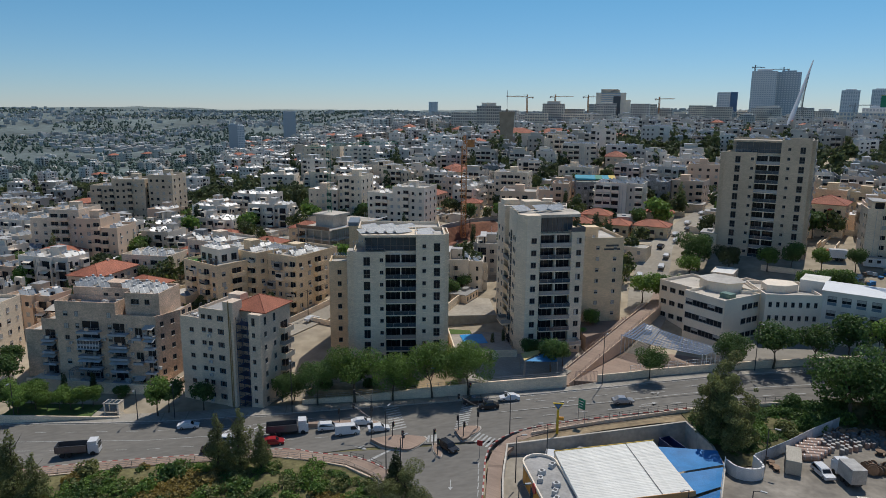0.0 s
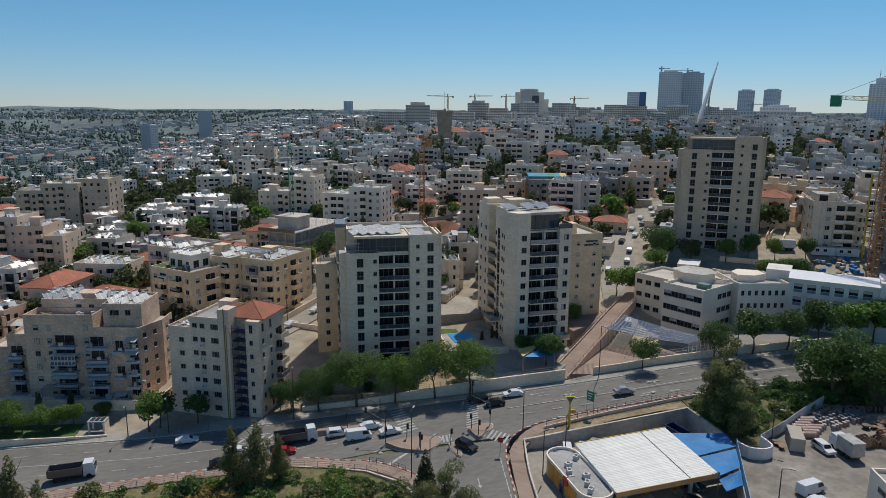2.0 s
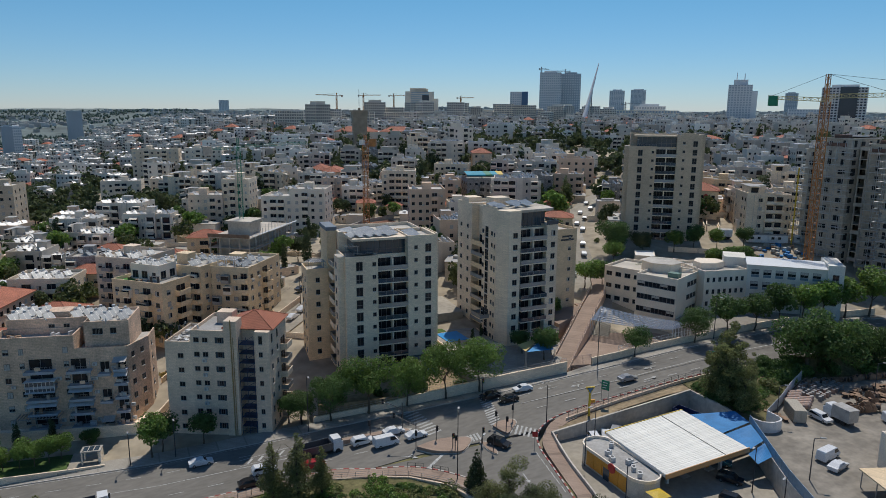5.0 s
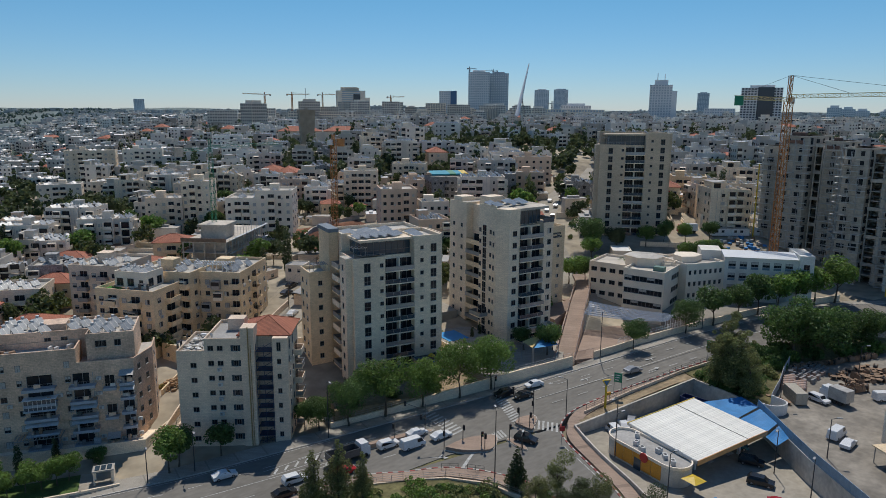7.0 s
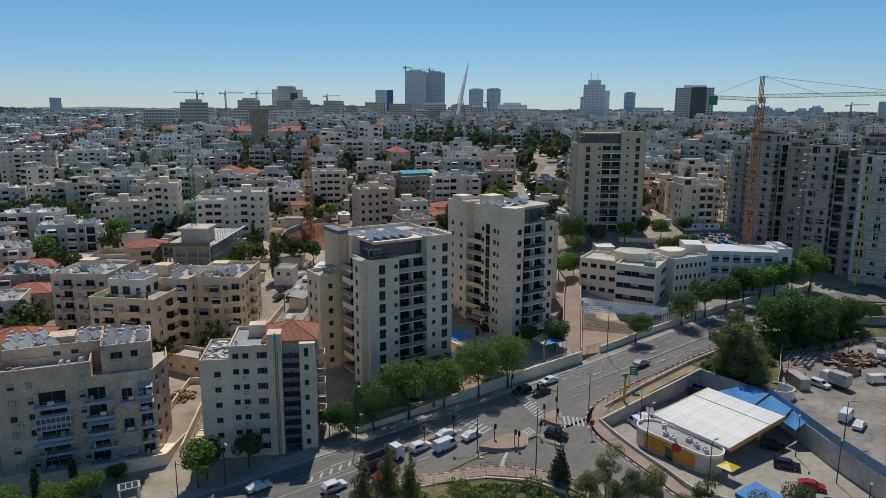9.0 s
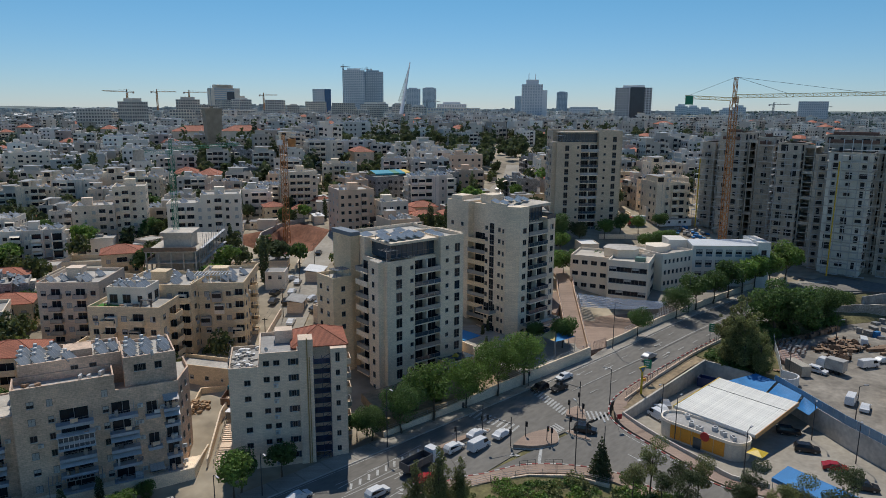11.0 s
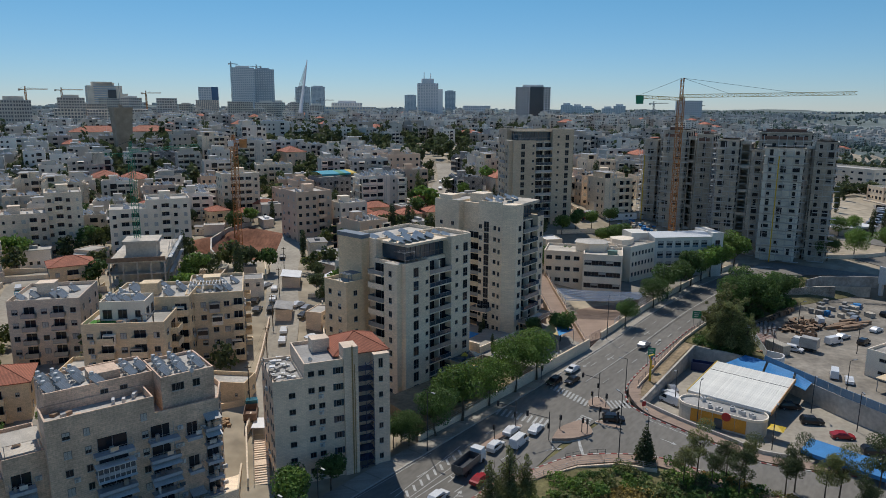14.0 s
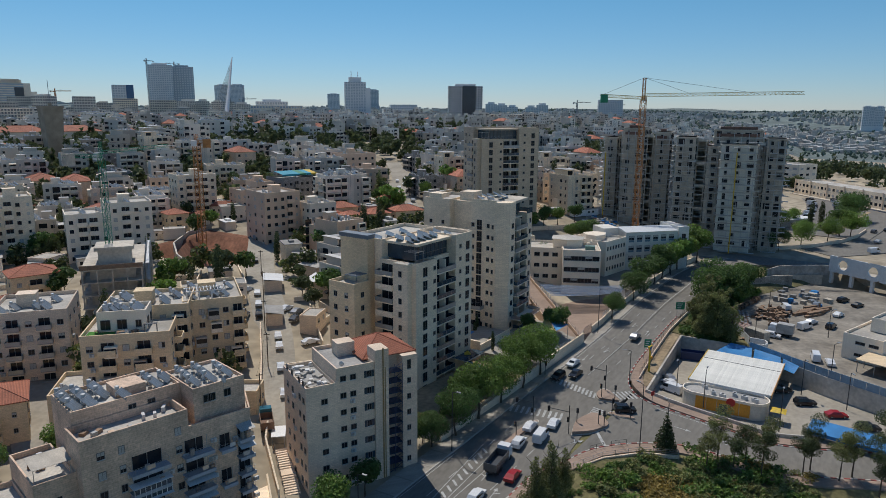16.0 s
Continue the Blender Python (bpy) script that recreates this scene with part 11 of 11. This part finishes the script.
    for k in range(9):
        th = thing("pipe_coil", pose(81.6 + 1.3 * (k % 5) + 0.3 * (k // 5), 104.6 + 0.78 * (k % 5) - 2.4 * (k // 5), 9.2, 0, 0, -20 + r.uniform(-5, 5)), "pinkish wrapped pipe bundle lying in the yard", "pipe bundle", "pipe bundles")
        part("body", cm_, th)
        for q in bm_:
            part("band", q, th)
    def crate(x, y, w, d, h, yaw, mat, label, name="stack"):
        th = thing(name, pose(x, y, 9.2, 0, 0, yaw), label, name.replace("_", " "), "yard goods")
        n = max(2, int(h / 0.35))
        for q in range(n):
            b = Mesher()
            b.box(-w / 2, -d / 2, h * q / n, w / 2, d / 2, h * (q + 0.85) / n)
            part("layer", b.mesh("layer", mat), th)
    for k in range(12):
        crate(108 + 1.7 * (k % 6) + r.uniform(-0.3, 0.3), 88.5 + 3.2 * (k // 6) - 0.5 * (k % 6), 6.5, 0.9, r.uniform(0.6, 1.3), -35, WOOD, "stack of long brown pipes and timbers", "pipe_stack")
    for k in range(22):
        crate(120 + r.uniform(0, 18), 92 + r.uniform(-7, 8) - 0.0, r.uniform(1, 2.4), r.uniform(1, 2), r.uniform(0.7, 1.8), r.uniform(0, 90), r.choice((METAL, CONCRETE, BLUESHEET, GREYROOF)), "stack of grey metal stores in the yard", "pallet_stack")
    for x, y, yaw, mat, lab in ((77.2, 100.4, -124, material("beige_container", (0.42, 0.38, 0.31), rough=0.6, wave=(1.5, "X")), "beige steel storage container"),):
        th = thing("container", pose(x, y, 9.2, 0, 0, yaw), lab + " in the yard", "container")
        b = Mesher()
        b.box(-3, -1.2, 0.1, 3, 1.2, 2.6)
        part("body", b.mesh("body", mat), th)
        b = Mesher()
        b.box(-0.075, -0.02, 0.2, 0.075, 0.02, 2.5)
        rib = b.mesh("rib", mat)
        for q in range(20):
            for side in (-1.22, 1.22):
                part("rib", rib, th, Matrix.Translation((-2.825 + 0.3 * q, side, 0)))
        b = Mesher()
        b.box(3.0, -1.1, 0.2, 3.05, -0.03, 2.5)
        b.box(3.0, 0.03, 0.2, 3.05, 1.1, 2.5)
        part("door", b.mesh("door", mat), th)
    wall_along("wall_curved", curve([(64.9, 100.9), (65.4, 98.4), (67.4, 97.2), (69.9, 97.9), (70.4, 101.4)], 0.8), 7.0, 11.4, 0.3, WHITE, "curved white wall at the yard's corner")
    PALESHEET = material("pale_sheet_metal", (0.52, 0.54, 0.55), rough=0.5, stain=(0.5, 0.3))
    f = thing("sheet_fence", Matrix.Translation((70, 109, 9.2)), "pale corrugated sheet fence of the yard", "fence")
    line = [(70.6, 101.7), (79.9, 105.7), (87.5, 109.5), (96, 113.2)]
    for a, b in zip(line, line[1:]):
        a, b = Vector(a), Vector(b)
        n = int((b - a).length / 2)
        for q in range(n):
            c = a.lerp(b, (q + 0.5) / n)
            g = Mesher()
            g.rbox((c.x - 70, c.y - 109, 0), ((b - a).length / n - 0.06, 0.08, 2.3), math.degrees(math.atan2(b.y - a.y, b.x - a.x)))
            part("panel", g.mesh("panel", PALESHEET), f)
    sk = thing("skip", pose(62.0, 113.8, 5.7, 0, 0, -80), "dark blue metal skip against the wall", "skip")
    b = Mesher()
    b.box(-3, -1.2, 0, 3, 1.2, 0.2)
    b.rim(-3, -1.2, 3, 1.2, 0.2, 2.2, 0.1)
    part("body", b.mesh("body", material("dark_blue_paint", (0.02, 0.04, 0.12), rough=0.5)), sk)


yard_goods()


# ---- site clutter ----
def site_clutter():
    r = random.Random(19)
    for k in range(3):
        th = thing("site_cabin", pose((157.6, 163.6, 172.3)[k], (179.4, 176.0, 172.7)[k], ground((157.6, 163.6, 172.3)[k], (179.4, 176.0, 172.7)[k]) + 0.1, 0, 0, -32), "white portable site cabin", "cabin", "site cabins")
        b = Mesher()
        b.box(-3.3, -1.25, 0.1, 3.3, 1.25, 2.7)
        part("body", b.mesh("body", WHITE), th)
        b = Mesher()
        b.box(-3.4, -1.35, 2.7, 3.4, 1.35, 2.82)
        part("roof", b.mesh("roof", ROOF), th)
        for q in (-1.8, 0.4):
            put_window(th, Matrix.Translation((0, -1.25, 0)), q, 1.7, 1.0, 0.9, "plain")
    for k in range(40):
        x, y = 155.1 + r.uniform(-11, 9), 169.4 + r.uniform(-6, 6)
        th = thing("pallet_stack", pose(x, y, ground(x, y), 0, 0, r.uniform(0, 90)), "stack of building materials on the site", "building materials", "site materials")
        b = Mesher()
        w, h = r.uniform(0.8, 2.4), r.uniform(0.5, 1.6)
        b.box(-w / 2, -0.6, 0, w / 2, 0.6, 0.15)
        part("pallet", b.mesh("pallet", WOOD), th)
        b = Mesher()
        b.box(-w / 2 + 0.05, -0.55, 0.15, w / 2 - 0.05, 0.55, h)
        part("load", b.mesh("load", r.choice((BLUESHEET, BLUESHEET, CASTWALL, WOOD, METAL, TANK))), th)


site_clutter()


# ---- rooftop masts, roof terrace things ----
def roof_extras():
    r = random.Random(29)
    tops = [o for o in scene.objects if o.parent is None and o.type == "EMPTY" and o.name.startswith("apartment_building")]
    mb = Mesher()
    mb.tube((0, 0, 0), (0, 0, 2.6), 0.03, n=4)
    for q in range(4):
        mb.tube((-0.5, 0, 1.6 + 0.25 * q), (0.5, 0, 1.6 + 0.25 * q), 0.02, n=3)
    am = mb.mesh("mast", METAL)
    ds = Mesher()
    for q in range(12):
        a, b = 2 * math.pi * q / 12, 2 * math.pi * (q + 1) / 12
        ds.quad([(0.45 * math.cos(a), 0, 0.45 * math.sin(a)), (0.45 * math.cos(b), 0, 0.45 * math.sin(b)), (0, 0.14, 0)])
        ds.quad([(0.45 * math.cos(b), 0, 0.45 * math.sin(b)), (0.45 * math.cos(a), 0, 0.45 * math.sin(a)), (0, 0.11, 0)])
    dm = ds.mesh("dish", TANK)
    st = Mesher()
    st.tube((0, 0.1, -1.0), (0, 0.1, 0), 0.03, n=4)
    sm = st.mesh("dish_post", METAL)
    for o in tops:
        roofs = [c for c in o.children if c.name.startswith("roof") and c.type == "MESH"]
        if not roofs or roofs[0].data.name.startswith("roof_"):
            continue
        bb = [Vector(v) for v in roofs[0].bound_box]
        x0, x1, y0, y1, z = min(v.x for v in bb), max(v.x for v in bb), min(v.y for v in bb), max(v.y for v in bb), max(v.z for v in bb)
        for q in range(1):
            p = o.matrix_basis @ Vector((r.uniform(x0 + 0.5, x1 - 0.5), y0 + 0.6, z))
            th = thing("satellite_dish", pose(p.x, p.y, p.z + 1.0, 0, 0, 120 + r.uniform(-30, 30)), "small white satellite dish on the roof's edge", "satellite dish", "rooftop dishes")
            part("dish", dm, th)
            part("dish_post", sm, th)


roof_extras()


# ---- lettering on the institution walls ----
def lettering(text, size, mat):
    cu = bpy.data.curves.new("lettering", "FONT")
    cu.body, cu.size, cu.extrude, cu.align_x = text, size, 0.03, "CENTER"
    tmp = bpy.data.objects.new("lettering_source", cu)
    scene.collection.objects.link(tmp)
    bpy.context.view_layer.update()
    me = bpy.data.meshes.new_from_object(tmp.evaluated_get(bpy.context.evaluated_depsgraph_get()))
    bpy.data.objects.remove(tmp)
    me.materials.append(mat)
    return me


_sg = thing("wall_sign", pose(158.5, 214.0, 0, 0, 0, -45), "red emblem and dark red lettering on the wall", "sign")
part("lettering", lettering("\u05d1\u05d9\u05ea"[::-1], 2.2, REDSIGN), _sg, Matrix.Translation((7.0, -0.06, 34.4)) @ pose(0, 0, 0, 90, 0, 0))
part("lettering", lettering("\u05d0\u05e4\u05e8\u05ea"[::-1], 2.2, REDSIGN), _sg, Matrix.Translation((7.0, -0.06, 32.6)) @ pose(0, 0, 0, 90, 0, 0))
_b = Mesher()
_b.tube((7.0, -0.1, 37.4), (7.0, 0.0, 37.4), 0.9, n=16)
part("emblem", _b.mesh("emblem", REDSIGN), _sg)
_sg = thing("wall_inscription", pose(60.2, 171.5, 0, 0, 0, 0), "dark inscription bars on the yellow annex wall", "sign")
_b = Mesher()
_b.box(9.5, -0.05, 34.6, 13.0, 0.0, 35.1)
_b.box(9.0, -0.05, 33.6, 13.4, 0.0, 34.1)
part("lettering", _b.mesh("lettering", DARKMETAL), _sg)


# ---- the narrow street between the flats ----
def narrow_street():
    st = thing("outdoor_stairs", pose(-37.5, 160.5, 4.2, 0, 0, 52), "pale stone stairs climbing beside the apartment building", "stairs")
    for k in range(18):
        b = Mesher()
        b.box(0.55 * k + (1.6 if k > 8 else 0), -1.3, -2.5, 0.55 * (k + 1) + (1.6 if k == 8 else 0) + (1.6 if k > 8 else 0), 1.3, 0.17 * (k + 1))
        part("step", b.mesh("step", GREYSTONE), st)
    railing("stair_rail", [(-38.6, 161.4), (-31.0, 171.2)], lambda x, y: 4.6 + (x + 38.6) * 0.42, 1.0, "thin dark rail beside the stairs", 2.0, DARKMETAL, 2)
    wall_along("wall_stairs", [(-39.6, 161.8), (-31.6, 172.4), (-28.5, 174.8)], 2.0, lambda x, y: 6.0 + (x + 39.6) * 0.42, 0.3, STONE, "cream wall between stairs and street")
    wall_along("wall_lane", [(-36.5, 176.5), (-30.5, 183.5), (-25.2, 181.0)], 4.0, lambda x, y: ground(x, y) + 1.3, 0.3, WARM, "yellowish wall along the narrow street")
    wall_along("wall_lane", [(-17.4, 187.5), (-9.5, 195.0), (-3.0, 201.5), (4, 208.5)], 6.0, lambda x, y: ground(x, y) + 1.6, 0.3, GREYSTONE, "stone wall along the narrow street")
    wall_along("wall_lane", [(6, 190), (12, 197), (22, 199), (24, 206)], 6.0, lambda x, y: ground(x, y) + 1.8, 0.3, STONE, "cream wall round the small car park")
    sh = thing("lean_to", pose(-29.5, 169.5, ground(-29.5, 169.5), 0, 0, 40), "white sheet lean-to against the apartment building", "shelter")
    b = Mesher()
    b.box(0, 0, 2.5, 4.5, 2.6, 2.62)
    part("roof", b.mesh("roof", WHITE), sh)
    b = Mesher()
    b.tube((0, 0, -0.5), (0, 0, 2.5), 0.06, n=5)
    for q in ((0.2, 0.2), (4.3, 0.2), (0.2, 2.4), (4.3, 2.4)):
        part("post", b.mesh("post", METAL), sh, Matrix.Translation((q[0], q[1], 0)))
    r = random.Random(3)
    pile = Mesher()
    for k in range(60):
        a, d = r.uniform(0, 6.28), r.uniform(0, 1) ** 0.6
        s = r.uniform(0.3, 0.9)
        x, y = -33.6 + 2.8 * d * math.cos(a), 179.2 + 2.4 * d * math.sin(a)
        pile.rbox((x, y, ground(x, y) - 0.3 + 1.3 * (1 - d)), (s, s * 0.8, s * 0.8), r.uniform(0, 90))
    solid("earth_heap", pile, (material("dug_earth", (0.36, 0.24, 0.14), rough=1.0, stain=(1.0, 0.6)),), "heap of dug reddish earth and rubble", "heap", kind="stuff")
    prev = None
    for x, y in ((-24.0, 181.0), (-9.5, 193.0), (3.5, 206.5), (18.0, 221.0), (34.0, 237.5)):
        th = thing("utility_pole", Matrix.Translation((x, y, ground(x, y))), "slim wooden utility pole with cables", "utility pole", "utility poles")
        b = Mesher()
        b.tube((0, 0, -0.5), (0, 0, 8.2), 0.13, 0.09, n=7)
        part("pole", b.mesh("pole", BARK), th)
        b = Mesher()
        b.box(-0.7, -0.05, 7.7, 0.7, 0.05, 7.85)
        part("crossarm", b.mesh("crossarm", BARK), th, pose(0, 0, 0, 0, 0, -45))
        if prev:
            for o in (-0.5, 0.5):
                b = Mesher()
                a, c = Vector((prev[0] - x + o * 0.7, prev[1] - y - o * 0.7, ground(*prev) - ground(x, y) + 7.85)), Vector((o * 0.7, -o * 0.7, 7.85))
                for q in range(6):
                    s0, s1 = q / 6, (q + 1) / 6
                    b.tube(a.lerp(c, s0) - Vector((0, 0, 2.2 * s0 * (1 - s0))), a.lerp(c, s1) - Vector((0, 0, 2.2 * s1 * (1 - s1))), 0.018, n=3)
                part("cable", b.mesh("cable", BLACK), th)
        prev = (x, y)
    # low sheds, walls and parked clutter behind the first row
    for x, y, yaw, w, d, h, mat, lab in ((9.5, 209.0, 45, 7, 4, 2.8, GREYROOF, "low grey shed with flat sheet roof"), (27, 226, 45, 8, 5, 3.0, WHITE, "low shed with white sheet roof"), (34, 214, 20, 9, 6, 3.2, WHITE, "white-roofed low shed among the flats"), (44, 224, 10, 10, 6, 3.4, SHUTTER, "grey-roofed low shed among the flats"), (52, 236, 40, 8, 7, 3.2, GREYROOF, "low flat-roofed workshop among the flats"), (-36, 236, -30, 10, 6, 3.2, WHITE, "white-roofed low shed among the flats"), (-8, 232, 45, 8, 6, 3.2, SHUTTER, "grey-roofed workshop among the flats"), (-2, 222, 45, 9, 5, 3.0, GREYROOF, "low grey shed beside the street"), (-14, 222, -30, 9, 6, 3.2, WHITE, "white-roofed low store among the flats")):
        th = thing("shed", pose(x, y, ground(x, y), 0, 0, yaw), lab, "shed", "low sheds")
        b = Mesher()
        b.box(-w / 2, -d / 2, -1, w / 2, d / 2, h)
        part("wall", b.mesh("wall", GREYSTONE), th)
        b = Mesher()
        b.quad([(-w / 2 - 0.4, -d / 2 - 0.4, h), (w / 2 + 0.4, -d / 2 - 0.4, h), (w / 2 + 0.4, d / 2 + 0.4, h + 0.7), (-w / 2 - 0.4, d / 2 + 0.4, h + 0.7)])
        b.quad([(-w / 2 - 0.4, d / 2 + 0.4, h + 0.58), (w / 2 + 0.4, d / 2 + 0.4, h + 0.58), (w / 2 + 0.4, -d / 2 - 0.4, h - 0.12), (-w / 2 - 0.4, -d / 2 - 0.4, h - 0.12)])
        part("roof", b.mesh("roof", mat), th)
        b = Mesher()
        b.box(-0.5, -d / 2 - 0.05, 0, 0.5, -d / 2 + 0.02, 2.1)
        part("door", b.mesh("door", DARKMETAL), th)
    for x, y, s, k in ((30, 208, 1.3, "broad"), (40, 208, 1.4, "broad"), (47, 216, 1.3, "broad"), (56, 226, 1.4, "broad"), (62, 236, 1.5, "broad"), (6, 236, 1.2, "cypress"), (0, 240, 1.4, "broad"), (8, 246, 1.5, "broad"), (14, 250, 1.4, "broad"), (48, 244, 1.2, "cypress"), (-18, 236, 1.2, "broad"), (-26, 232, 1.1, "broad"), (58, 214, 1.2, "broad"), (66, 222, 1.3, "broad"), (74, 232, 1.4, "broad"), (70, 206, 1.2, "broad"), (79, 216, 1.2, "broad"), (112, 246, 1.4, "broad"), (124, 256, 1.5, "broad")):
        tree(k, x, y, ground(x, y) - 0.3, s)


narrow_street()


# ---- roof terraces of the yellowish flats ----
def roof_terraces():
    m = pose(-45.2, 205.4, 0, 0, 0, -46)
    b = Mesher()
    b.box(0.5, 0.5, 26.07, 5.6, 5.2, 26.12)
    solid("turf_mat", b, (material("green_turf", (0.06, 0.20, 0.03), rough=1.0, stain=(1.0, 0.4)),), "bright green artificial turf on the roof terrace", "turf", m)
    for x, y, yaw, w, h in ((7.0, 2.0, 10, 1.6, 0.75), (9.2, 3.2, 40, 1.2, 0.5), (12.4, 1.6, 0, 2.4, 2.1), (2.2, 3.8, 20, 0.7, 0.6)):
        q = Mesher()
        q.box(-w / 2, -0.45, h - 0.08, w / 2, 0.45, h)
        for sx in (-1, 1):
            q.box(sx * (w / 2 - 0.1) - 0.04, -0.4, 0, sx * (w / 2 - 0.1) + 0.04, 0.4, h - 0.08)
        solid("terrace_table", q, (WOOD if h < 1 else DARKMETAL,), "small dark table standing on the roof terrace", "table", m @ pose(x, y, 26.07, 0, 0, yaw), group="terrace furniture")
    m = pose(-22.5, 204.2, 0, 0, 0, -38)
    th = thing("roof_pergola", m @ Matrix.Translation((0, 0, 27.56)), "white slatted pergola over a roof terrace", "pergola")
    leg = Mesher()
    leg.box(-0.08, -0.08, 0, 0.08, 0.08, 2.5)
    lm = leg.mesh("post", WHITE)
    for x in (1.0, 3.6, 6.2, 8.8):
        part("post", lm, th, Matrix.Translation((x, 0.5, 0)))
        part("post", lm, th, Matrix.Translation((x, 4.0, 0)))
    for y in (0.5, 4.0):
        r = Mesher()
        r.box(0.8, y - 0.06, 2.5, 9.0, y + 0.06, 2.68)
        part("rail", r.mesh("rail", WHITE), th)
    s = Mesher()
    s.box(-0.05, 0.2, 2.68, 0.05, 4.4, 2.84)
    sm = s.mesh("slat", WHITE)
    for k in range(12):
        part("slat", sm, th, Matrix.Translation((1.0 + 0.71 * k, 0, 0)))
    # washing and glazed boxes on the street side of the flats
    rnd = random.Random(12)
    for bx, by, yaw, w, top in ((-22.5, 204.2, -38, 12.5, 28.4), (-45.2, 205.4, -46, 16.0, 26.9), (-36.0, 212.5, -46, 17.0, 29.0)):
        mm = pose(bx, by, 0, 0, 0, yaw)
        for k in range(4):
            x, z = rnd.uniform(1, w - 3), top - 4.4 - 3.0 * k
            q = Mesher()
            q.box(0, -1.1, 0, 2.3, -0.03, 2.2, 0)
            q.box(0.1, -1.14, 0.9, 2.2, -1.1, 1.9, 1)
            solid("glazed_balcony", q, (rnd.choice((SHUTTER, PLASTER, METAL)), GLASS), "boxed-in balcony with dark window on the stone flats", "balcony", mm @ Matrix.Translation((x, 0, z)), group="boxed-in balconies")


roof_terraces()
